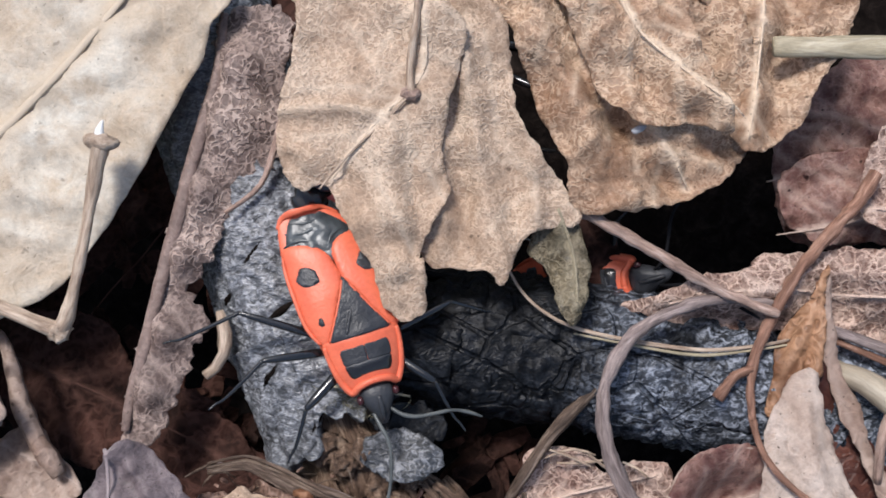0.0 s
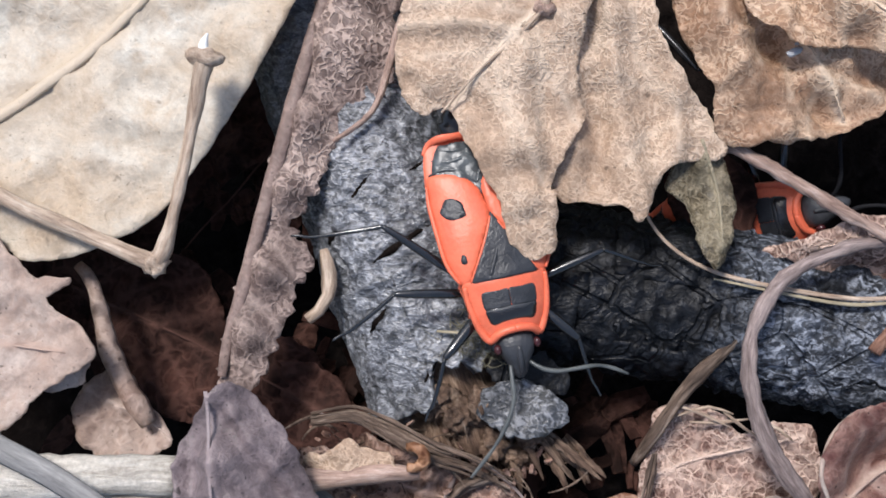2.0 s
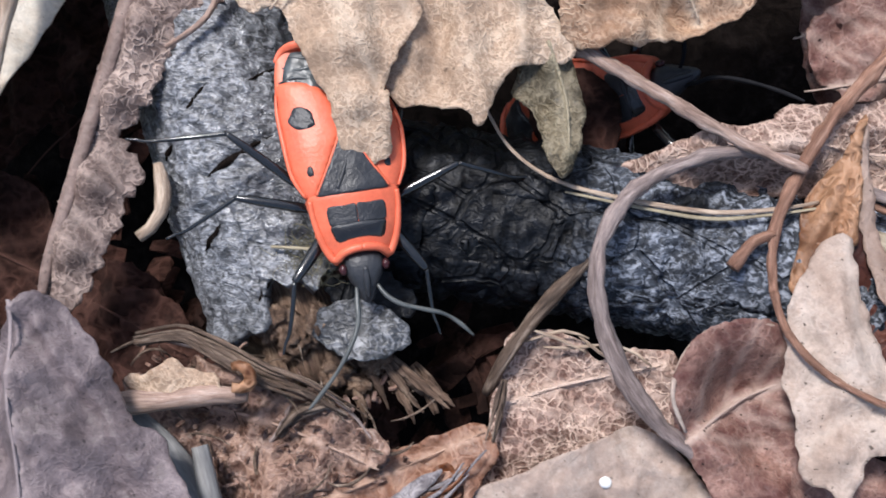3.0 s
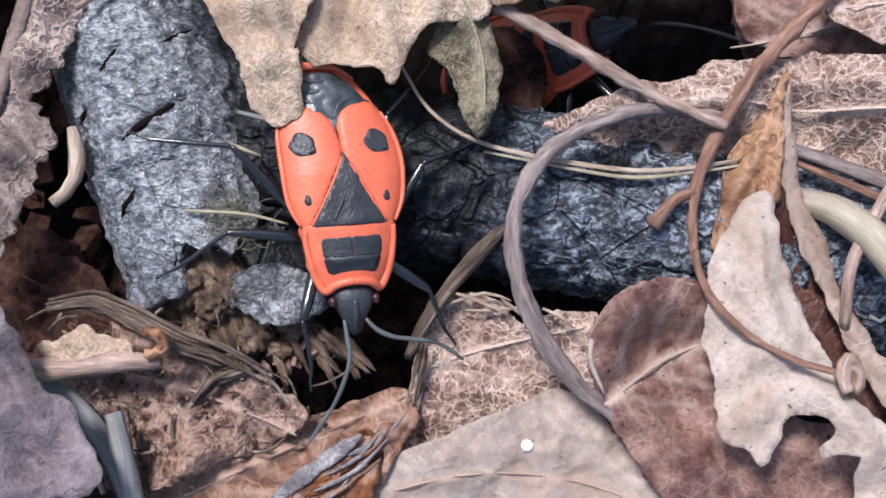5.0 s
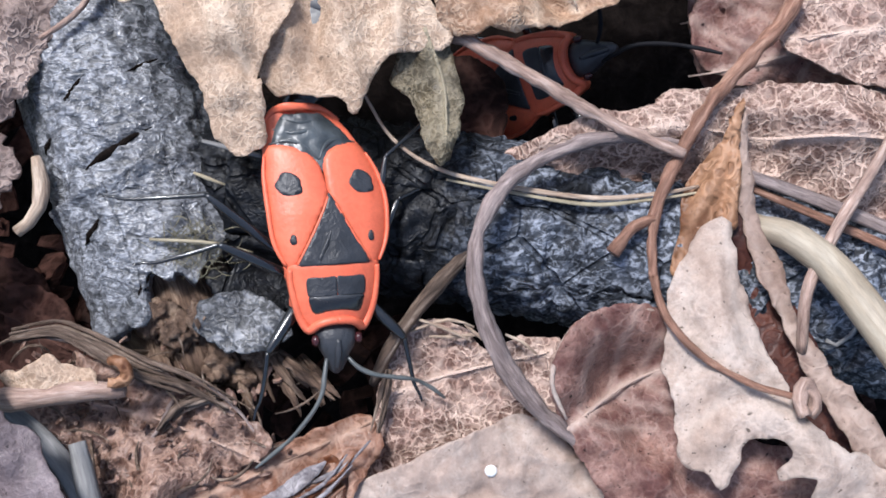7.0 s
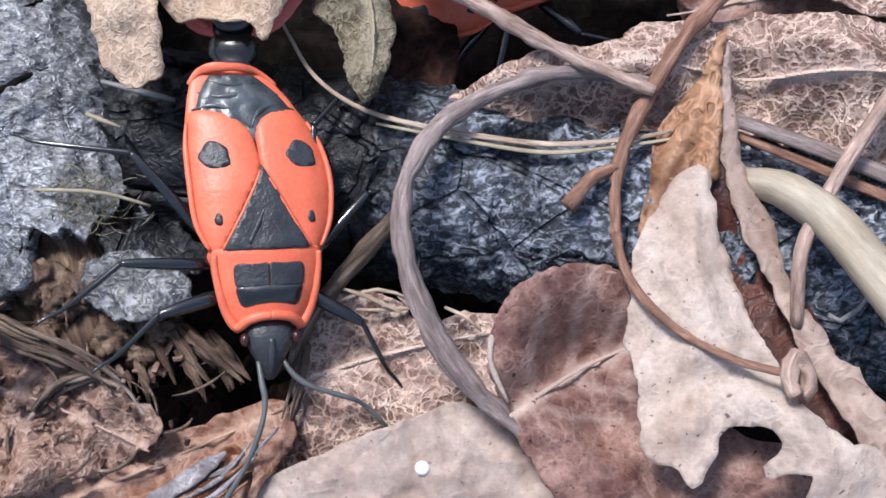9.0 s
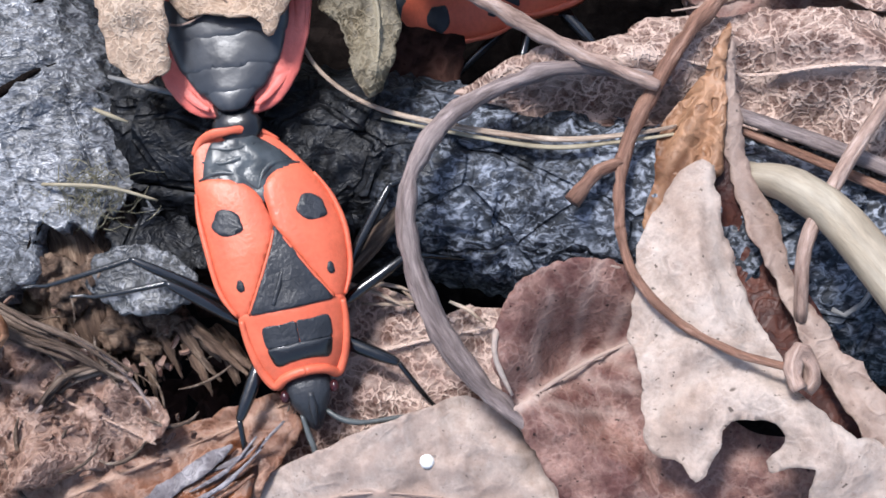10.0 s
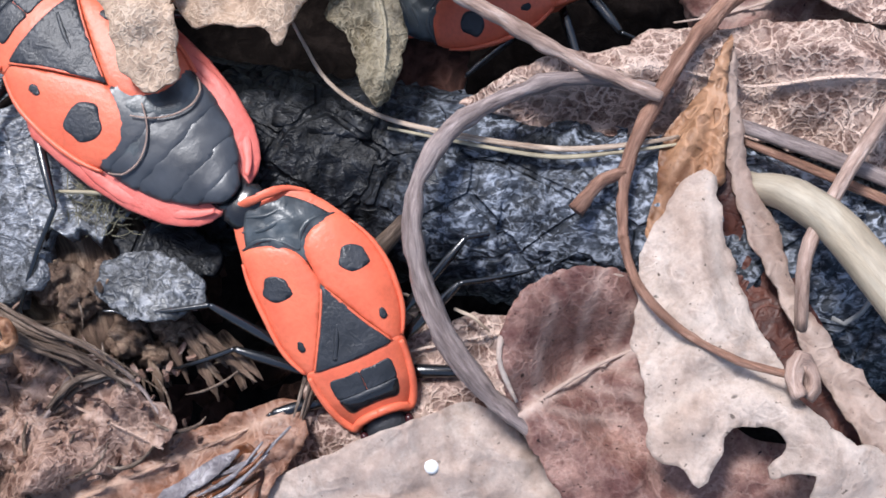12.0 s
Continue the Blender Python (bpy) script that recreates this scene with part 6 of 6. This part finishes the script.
def make_bug(label, long_abdomen=0.0, stretch=1.0, feeler=M_FEELER):
    """A black and red bug: origin between its feet, head towards +y. long_abdomen: how far the abdomen reaches behind short wings."""
    bug = tagged(new("fire_bug", None), label, "bug", "fire bugs")
    k = stretch
    la = long_abdomen

    def rear(y):
        return y - la * max(0.0, min(1.0, (-1.0 - y) / 3.0)) if la else y

    def sc(points):
        return [(x * k, y * k) for x, y in points]

    def top(x, y, lift=0.0):
        yy = y / k
        if la and yy < -1.0:
            yy = max(-5.25, -1.0 - (-1.0 - yy) * 4.25 / (4.25 + la))
        return dome(x / k, yy, lift) * k

    def line_on(points, lift, side=1):
        return [(side * x * k, y * k, top(side * x * k, y * k, lift)) for x, y in points]

    fat = 1.18 if la else 1.0
    ys = [-5.25, -5.15, -4.95, -4.6, -4.1, -3.3, -2.4, -1.5, -0.6, 0.4, 1.1, 2.0, 3.0, 3.5]
    body = [(rear(y) * k, profile(WIDTH, y) * k * (0.985 * (fat if y < -0.5 else 1) if y < 1.0 else 0.9), 0.45 * k, (dome(profile(WIDTH, y), y) + 0.2 - (0.1 if y > 1 else 0)) * k) for y in ys]
    abdomen = part("abdomen", loft("abdomen", body, M_RIM if la else M_RED_SHELL, 32), bug, "red abdomen rim")
    if la:
        # bare back: overlapping black plates that narrow to the tail
        cuts = [-2.0, -3.5, -4.45, -5.4, -6.1, -6.6]
        for i in range(5):
            y0, y1 = cuts[i] + 0.12, cuts[i + 1]
            half = [1.85, 1.88, 1.74, 1.4, 0.95, 0.45]
            o = [(0, y0 + 0.06), (half[i] * 0.6, y0 + 0.05), (half[i], y0 + 0.12), (half[i + 1] + 0.08, y1 + 0.22), (half[i + 1] * 0.85, y1 + 0.05), (half[i + 1] * 0.4, y1 - 0.03), (0, y1 - 0.06)]
            part("back_plate", shell_plate("back_plate", sc(mirrored(o)), M_PLATE, 0.15 - 0.015 * i, 0.2, top=top, seed=3 + i, relief=0.03, rounding=0.04), bug, "bare black abdomen plate")
        for side in (1, -1):
            part("rim_fold", tube("rim_fold", line_on([(2.2, -2.2), (2.26, -3.0), (2.12, -4.1), (1.7, -5.3), (1.15, -6.1), (0.7, -6.5)], 0.1, side), [0.08, 0.2, 0.26, 0.25, 0.2, 0.08], M_RIM, 12, 0.15, 0.16, 2.0, flat=0.32, grain=1.5), abdomen, "rosy fold along the abdomen rim")
    # wing membranes: black, at the rear
    if la:
        memb = [(-0.25, -2.3), (0.3, -2.4), (1.75, -2.7), (2.0, -3.2), (1.75, -3.75), (1.2, -3.95), (0.6, -3.8), (0.1, -3.4), (-0.25, -2.9)]
        for side in (1, -1):
            o = memb if side > 0 else flip(memb)
            part("membrane", shell_plate("membrane", sc(o), M_MEMBRANE, 0.13 + 0.03 * (side > 0), 0.2, 0.06, top=top), bug, "short dark wing membrane with a pale rim")
            part("membrane_rim", tube("membrane_rim", line_on([(1.95, -3.4), (1.72, -3.78), (1.2, -3.97), (0.6, -3.82), (0.1, -3.42), (-0.25, -2.9)], 0.24 + 0.03 * (side > 0), side), [0.03, 0.05, 0.045, 0.04, 0.03], M_STALK, 6, 0.2, flat=0.6), bug, "pale rim of the wing membrane")
    else:
        memb = [(0.0, -2.45), (0.5, -3.0), (1.7, -3.35), (1.6, -3.65), (1.28, -4.2), (0.95, -4.6), (0.7, -4.8), (0.45, -4.76), (0.0, -4.8)]
        part("membrane", shell_plate("membrane", mirrored(memb), M_MEMBRANE, 0.07, step=0.12, relief=0.1, seed=5, rounding=0.03), bug, "black crinkled wing membrane")
        for pts, w in (([(1.75, -3.62), (1.0, -3.72), (0.45, -3.5), (0.02, -2.95)], 0.09), ([(-1.75, -3.62), (-1.0, -3.72), (-0.45, -3.5), (-0.02, -2.95)], 0.09), ([(1.35, -4.2), (0.7, -4.02), (-0.1, -4.1), (-0.8, -3.98), (-1.35, -4.15)], 0.1), ([(0.9, -4.62), (0.2, -4.42), (-0.6, -4.5)], 0.07)):
            part("fold", tube("fold", line_on(pts, 0.07), [0.03, w, w * 0.8, 0.03], M_MEMBRANE, 8, 0.12, 0.3, w * 50, flat=0.6, grain=3.0), bug, "grey fold of the wing membrane")
        part("tail_lobe", tube("tail_lobe", line_on([(1.5, -4.55), (1.0, -4.98), (0.35, -5.08), (-0.35, -5.08), (-1.0, -4.98), (-1.5, -4.55)], 0.02), [0.06, 0.12, 0.16, 0.16, 0.12, 0.06], M_RED_SHELL, 10, 0.15, 0.3, 1.0, flat=0.5, grain=2.0), bug, "orange-red rim of the tail")
    if la:
        cor = [(0.02, -1.6), (0.06, -2.3), (0.3, -2.85), (0.8, -3.2), (1.4, -3.3), (1.9, -3.15), (2.25, -2.6), (2.42, -1.6), (2.42, -0.7), (2.22, 0.3), (1.95, 1.0), (1.8, 1.18), (1.5, 1.15), (0.95, 0.2), (0.45, -0.75)]
    else:
        cor = [(0.02, -1.55), (0.03, -2.3), (0.08, -2.75), (0.3, -3.12), (0.62, -3.36), (1.1, -3.54), (1.6, -3.6), (1.9, -3.5), (2.08, -3.1), (2.26, -2.4), (2.36, -1.5), (2.35, -0.7), (2.18, 0.3), (1.94, 1.0), (1.8, 1.18), (1.5, 1.15), (0.95, 0.2), (0.45, -0.75)]
    spot = [(0.5 * math.cos(a) * (1 + 0.1 * math.cos(5 * a)), 0.5 * math.sin(a) * (1 + 0.14 * math.sin(3 * a))) for a in [2 * math.pi * i / 10 for i in range(10)]]
    for side in (1, -1):
        o = cor if side > 0 else flip(cor)
        wing = part("forewing", shell_plate("forewing", sc(o), M_RED_SHELL, 0.14, 0.17, bulge=0.07, top=top, thick=0.22, rounding=0.06), bug, "orange-red leathery forewing with black spots")
        big = [(side * (1.3 if la else 1.45) + x * (1.15 if la else 1.0), (-1.9 if la else -2.02) + y * (1.15 if la else 0.92)) for x, y in spot]
        part("spot", shell_plate("spot", sc(big), M_BLACK_SHELL, 0.222, 0.18, 0.06, top=top, rounding=0.0), wing, "round black spot")
        small = [(side * 1.55 + x * 0.26, (-0.1 if la else 0.1) + y * 0.42) for x, y in spot]
        part("spot", shell_plate("spot", sc(small), M_BLACK_SHELL, 0.222, 0.1, 0.06, top=top, rounding=0.0), wing, "small black spot")
        part("wing_margin", tube("wing_margin", line_on([(1.86, 1.08), (2.06, 0.7), (2.27, 0.1), (2.36, -0.7), (2.37, -1.6), (2.26, -2.5), (2.04, -3.2)], 0.14, side), [0.06, 0.1, 0.1, 0.11, 0.1, 0.05], M_RED_SHELL, 8, 0.2), wing, "raised outer margin of the wing")
        part("suture", tube("suture", line_on([(1.46, 1.1), (0.95, 0.22), (0.45, -0.72), (0.06, -1.5)], 0.2, side), [0.05, 0.055, 0.05, 0.04], M_RED_SHELL, 6, 0.2, flat=0.7), wing)
    scu = [(0.0, -1.66), (0.1, -1.46), (0.48, -0.7), (0.92, 0.2), (1.42, 1.08), (1.36, 1.14), (0, 1.16)]
    part("scutellum", shell_plate("scutellum", sc(mirrored(scu)), M_BLACK_SHELL, 0.225, 0.16, top=top, relief=0.05, seed=9, rounding=0.0), bug, "black triangle between the wings")
    for side in (1, -1):
        part("ridge", tube("ridge", line_on([(0.04, -0.25), (0.28, 0.3), (0.62, 0.95)], 0.2, side), [0.03, 0.09, 0.08], M_BLACK_SHELL, 6, 0.15, flat=0.6), bug)
    # pronotum with its raised red border and black middle
    pro = [(0, 1.1), (1.2, 1.06), (1.74, 1.1), (1.86, 1.36), (1.78, 2.1), (1.6, 2.9), (1.36, 3.5), (1.12, 3.82), (0.98, 3.84), (0.72, 3.6), (0, 3.5)]
    pron = part("pronotum", shell_plate("pronotum", sc(mirrored(pro)), M_RED_SHELL, 0.2, 0.11, 0.3, top=top, rounding=0.05), bug, "orange-red collar shield with black middle")
    band = [(0.95, 1.6), (1.12, 1.64), (1.17, 1.76), (1.16, 2.1), (1.13, 2.3), (1.06, 2.36), (0.5, 2.36), (0.05, 2.36), (0.012, 2.28), (0.008, 1.9), (0.012, 1.66), (0.08, 1.6), (0.5, 1.63)]
    for side in (1, -1):
        part("patch", shell_plate("patch", sc([(side * x, y) for x, y in (band if side > 0 else list(reversed(band)))]), M_BLACK_SHELL, 0.235, 0.11, 0.08, top=top, rounding=0.0, relief=0.015), pron, "dull black patch")
    bar = [(0, 2.3), (0.55, 2.3), (1.0, 2.3), (1.13, 2.4), (1.09, 2.7), (0.98, 2.98), (0.8, 3.07), (0.4, 3.0), (0, 2.97)]
    part("patch", shell_plate("patch", sc(mirrored(bar)), M_GLOSS, 0.235, 0.11, 0.08, bulge=0.12, top=top, rounding=0.05), pron, "glossy black bar")
    part("groove", tube("groove", line_on([(1.08, 2.42), (0.5, 2.46), (0, 2.44), (-0.5, 2.46), (-1.08, 2.42)], 0.22), [0.05, 0.1, 0.11, 0.1, 0.05], M_BLACK_SHELL, 8, 0.12, flat=0.6), pron)
    for side in (1, -1):
        part("border", tube("border", line_on([(1.74, 1.25), (1.72, 1.8), (1.58, 2.6), (1.38, 3.2), (1.08, 3.66), (0.74, 3.46), (0.35, 3.36), (-0.02, 3.34)], 0.22, side), [0.1, 0.12, 0.14, 0.16, 0.18, 0.18, 0.17, 0.17], M_RED_SHELL, 10, 0.12), pron, "raised red border")
    # head
    hs = [(3.4, 0.7, 0.6, 1.4), (3.75, 0.8, 0.55, 1.58), (4.1, 0.82, 0.5, 1.62), (4.45, 0.7, 0.45, 1.54), (4.8, 0.5, 0.42, 1.36), (5.1, 0.38, 0.42, 1.16), (5.35, 0.26, 0.42, 0.95), (5.5, 0.1, 0.5, 0.8)]
    head = part("head", loft("head", [(y * k, w * k, lo * k, hi * k) for y, w, lo, hi in hs], M_BLACK_SHELL, 20), bug, "dull black head")
    part("snout", tube("snout", [(0, 4.1 * k, 1.6 * k), (0, 4.7 * k, 1.43 * k), (0, 5.3 * k, 1.02 * k)], [0.1 * k, 0.15 * k, 0.1 * k], M_BLACK_SHELL, 8, 0.15), head)
    for side in (1, -1):
        part("eye", blob("eye", (0.17 * k, 0.23 * k, 0.2 * k), M_EYE, 1, 0.03), head, "dark red bead eye", m=mm(side * 0.86 * k, 4.1 * k, 1.3 * k))
        part("cheek", blob("cheek", (0.35 * k, 0.5 * k, 0.4 * k), M_RED_SHELL, 3, 0.1), bug, "red side lobe", m=mm(side * 1.55 * k, 1.3 * k, 0.72 * k))
        part("cheek", blob("cheek", (0.32 * k, 0.5 * k, 0.36 * k), M_RED_SHELL, 5, 0.1), bug, "red side lobe", m=mm(side * 1.4 * k, 2.5 * k, 0.72 * k))
        if side > 0:
            ant = [(0, 0, 0), (0.02, 0.7, 0.12), (0.02, 1.35, 0.15), (0.25, 2.1, 0.1), (0.8, 3.1, -0.1), (1.4, 3.9, -0.4), (2.1, 4.7, -0.7)]
        else:
            ant = [(0, 0, 0), (-0.35, 0.45, 0.15), (-0.95, 0.8, 0.2), (-1.8, 1.0, 0.15), (-2.7, 1.2, 0.0), (-3.4, 1.6, -0.2), (-4.0, 2.1, -0.4)]
        a = part("antenna", tube("antenna", [(x * k, y * k, z * k) for x, y, z in ant], [0.08, 0.11, 0.085, 0.1, 0.075, 0.1, 0.05], feeler, 8, 0.15), bug, "black jointed antenna", m=mm(side * 0.42 * k, 4.85 * k, 1.05 * k))
        LEGS.setdefault(bug.name, {})[("antenna", side)] = (a, side * 0.42 * k, 4.85 * k, 1.05 * k, 0)
        for name, cx, cy, ang, fl, tl, fat_leg in COXAE:
            femur = [(0, 0, 0), (side * fl * 0.3, 0, 0.22), (side * fl * 0.75, 0, 0.4), (side * fl, 0, 0.42)]
            leg = part(name, tube(name, [(x * k, y * k, z * k) for x, y, z in femur], [fat_leg * 0.6, fat_leg * 1.05, fat_leg, fat_leg * 0.9, fat_leg * 0.55], M_LEG, 12, 0.15), bug, "glossy black leg", m=mm(side * cx * k, cy * k, 0.6 * k, 0, 0, -side * ang))
            t1 = [(0, 0, 0), (side * tl * 0.45, -0.1, -0.28), (side * tl * 0.9, -0.25, -0.72), (side * (tl * 0.9 + 0.35), -0.4, -0.9), (side * (tl * 0.9 + 0.8), -0.5, -0.95)]
            part("shin", tube("shin", [(x * k, y * k, z * k) for x, y, z in t1], [0.1, 0.1, 0.095, 0.075, 0.05], M_LEG, 8, 0.15), leg, m=mm(side * fl * k, 0, 0.42 * k, 0, 0, side * (35 if name == "front_leg" else 45)))
            LEGS[bug.name][(name, side)] = (leg, side * cx * k, cy * k, 0.6 * k, ang)
    return bug


bug_front = make_bug("fire bug with black-spotted orange-red wings walking head down")
for shell in bug_front.children_recursive:
    # the abdomen is pulled a little to one side by the mate
    if shell.matrix_basis.translation.length == 0:
        for v in shell.data.vertices:
            back = -1.0 - v.co.y / U
            if back > 0:
                v.co.x += 0.95 * U * (back / 4.3) ** 1.6
                v.co.y -= 0.16 * U * min(1.0, back / 3.5)
bug_mate = make_bug("larger short-winged fire bug with bare black abdomen, mating", long_abdomen=1.4, stretch=1.18)
bug_hidden = make_bug("fire bug half hidden in the dark gap between branch and leaf", feeler=M_SHADE_FEELER)
part("mating_link", loft("mating_link", [(-9.2, 0.45, 0.1, 0.55), (-8.95, 0.75, 0.05, 0.85), (-8.75, 0.64, 0.1, 0.78), (-8.55, 0.86, 0.1, 0.95), (-8.05, 0.9, 0.1, 1.05), (-7.9, 0.76, 0.15, 0.98), (-7.25, 0.9, 0.3, 1.05)], M_GLOSS, 18), bug_mate, "glossy black abdomen tip")


# ---- what moves ----
FRONT = [(0, -11.36, 6.74, 0.28, -3.36, -9.30, 197.54),
         (0.5, -11.16, 6.69, 0.26, -3.46, -8.84, 197.26),
         (1, -11.04, 6.79, 0.27, -3.08, -8.33, 197.14),
         (1.5, -10.62, 6.85, 0.24, -3.02, -7.81, 193.10),
         (2, -10.34, 6.65, 0.22, -3.18, -8.21, 193.18),
         (2.5, -10.14, 6.61, 0.18, -3.55, -8.95, 191.59),
         (3, -9.68, 6.36, 0.16, -3.83, -10.48, 191.08),
         (3.2, -8.90, 5.89, 0.19, -3.89, -11.02, 183.91),
         (5, -6.38, 3.77, -0.28, -6.12, -15.11, 185.60),
         (5.5, -6.35, 3.49, -0.35, -5.33, -15.01, 183.2),
         (6, -5.86, 3.90, -0.33, -6.24, -17.06, 183.0),
         (6.5, -5.74, 3.84, -0.41, -5.15, -15.79, 183.8),
         (7, -5.58, 3.34, -0.34, -6.00, -17.00, 184.4),
         (8.8, -4.59, 2.10, -0.55, -5.83, -17.51, 184.9),
         (9, -4.64, 2.22, -0.50, -7.51, -20.57, 185.2),
         (9.5, -4.23, 2.34, -0.61, -8.10, -19.26, 187.0),
         (10, -3.98, 0.23, -1.23, -11.23, -11.92, 193.34),
         (10.5, -2.76, -0.50, -1.89, -18.50, -0.40, 200.30),
         (11, -3.15, -1.08, -2.20, -20.00, 0.30, 206.60),
         (11.5, -2.68, -0.82, -2.25, -20.00, 0.80, 202.70),
         (12, -2.16, -0.86, -2.28, -20.00, 1.90, 204.70)]


MATE = [(10, -6.7, 13.3, -0.4, -2.0, 0.0, 8.0), (10.5, -7.9, 12.0, -0.4, -1.0, 0.0, 18.0), (11, -10.0, 10.4, -0.6, -1.0, 0.0, 26.8),
        (11.5, -10.87, 9.48, -0.5, 1.0, 0.0, 33.6), (12, -11.9, 7.95, -0.7, 0.0, 0.0, 50.8)]


def bug_row(t, x, y, z, pitch, roll, yaw):
    return t, mm(x, y, z) @ pose(0, 0, 0, 0, 0, yaw) @ pose(0, 0, 0, pitch, 0, 0) @ pose(0, 0, 0, 0, roll, 0)


def tail_row(t, tail, yaw, pitch, roll, reach):
    """A pose from where the tail is."""
    turn = pose(0, 0, 0, 0, 0, yaw) @ pose(0, 0, 0, pitch, 0, 0) @ pose(0, 0, 0, 0, roll, 0)
    return t, mm(*tail) @ turn @ mm(0, reach, -0.9)


# backward angles of the walking bug's legs: seconds, degrees; side +1 is its right
STANCE = {("hind_leg", 1): [(0, 34), (3, 42), (5, 48), (7, 46), (9, 46), (9.5, 44), (10, 40), (10.5, 56), (11, 62), (12, 58)],
          ("middle_leg", 1): [(0, 10), (3, 19), (5, 10), (7, 22), (9, 8), (9.5, 12), (10, 36), (10.5, 24), (11, 40), (12, 38)],
          ("front_leg", 1): [(0, -30), (3, -50), (5, -71), (7, -48), (9, -19), (9.5, -25), (10, -54), (10.5, 8), (11, 20), (12, 15)],
          ("hind_leg", -1): [(0, 55), (5, 84), (9, 82), (10, 55), (11, 32), (12, 30)],
          ("middle_leg", -1): [(0, 10), (3, 20), (5, 58), (7, 58), (9, 50), (10, 20), (11, 18), (12, 20)],
          ("front_leg", -1): [(0, -50), (3, -60), (5, -40), (7, -45), (9, -38), (10, -30), (12, -20)]}


# the mate keeps its legs under the leaf until it comes out
TUCKED = {(name, side): [(0, back), (9.5, back), (10.5, out), (12, out)] for name, back, out in (("hind_leg", 5, 62), ("middle_leg", -15, 12)) for side in (1, -1)}


def step_legs(bug, times, swing, seed, stance):
    """Keys the legs and feelers: they follow the stance given, and swing in threes while the bug walks."""
    for (name, side), (leg, x, y, z, ang) in LEGS[bug.name].items():
        phase = 0 if (name == "middle_leg") == (side > 0) else math.pi
        rows = []
        for t, s in times:
            if name == "antenna":
                a = 9 * math.sin(1.3 * t + side + seed) + 4 * math.sin(3.1 * t + seed)
                rows.append((t, mm(x, y, z) @ pose(0, 0, 0, 4 * math.sin(2.2 * t + side), 0, a)))
                continue
            turn = ang
            if (name, side) in stance:
                table = stance[name, side]
                turn = float(np.interp(t, [q[0] for q in table], [q[1] for q in table]))
            turn -= side * swing * math.sin(s + phase)
            rows.append((t, mm(x, y, z) @ pose(0, 0, 0, 0, 0, -side * turn) @ pose(0, 0, 0, 0, -side * 5 * math.cos(s + phase), 0)))
        walk(leg, rows)


def motions():
    walk(bug_front, [bug_row(*r) for r in FRONT])
    # leg phase grows with the way walked
    phase, out = 0.0, []
    for k, r in enumerate(FRONT):
        if k:
            phase += math.hypot(r[1] - FRONT[k - 1][1], r[2] - FRONT[k - 1][2]) * 1.5
        out.append((r[0], phase))
    step_legs(bug_front, out, 5, 1, STANCE)
    mate = []
    yaws = {0: -40, 3: -37, 5: -26, 7: -12, 9: 0, 9.5: 3}
    for r in FRONT:
        if r[0] > 9.5:
            break
        yaw = float(np.interp(r[0], list(yaws), list(yaws.values())))
        tail = (bug_row(*r)[1] @ Vector((0.85 * U, -5.5 * U, 0.8 * U))) / U
        mate.append(tail_row(r[0], tail + Vector((0, 0, -0.25)), yaw, -3, 0, 8.97))
    mate += [bug_row(*r) for r in MATE]
    walk(bug_mate, mate)
    step_legs(bug_mate, out, 6, 3, TUCKED)
    spots = [(0, 0.7, 8.3, -6.5, -80, 38), (1.5, 2.0, 8.2, -6.5, -80, 38), (2.5, 2.3, 10.5, -6.5, -80, 38), (3, 1.5, 11.1, -6.5, -80, 38), (5, 2.0, 11.4, -6.5, -80, 38), (5.5, 2.3, 11.4, -6.5, -80, 38),
             (6.5, 2.8, 11.6, -6.5, -80, 38), (7, 2.9, 11.6, -6.5, -80, 38), (9, 2.4, 13.2, -4.6, -82, 8), (9.5, 2.3, 13.2, -4.4, -83, 5), (10, 3.0, 12.7, -4.2, -84, 4), (11, 3.1, 12.8, -3.9, -80, 4), (11.5, 3.2, 13.1, -3.8, -76, 4), (12, 3.7, 13.1, -3.7, -72, 4)]
    rows = []
    for t, x, y, z, yaw, pitch in spots:
        rows.append((t, mm(x, y, z) @ pose(0, 0, 0, 0, 0, yaw) @ pose(0, 0, 0, pitch, 0, 0) @ pose(0, 0, 0, 0, 12, 0)))
    walk(bug_hidden, rows)
    step_legs(bug_hidden, [(r[0], r[0] * 1.2) for r in spots], 10, 5, {})


motions()
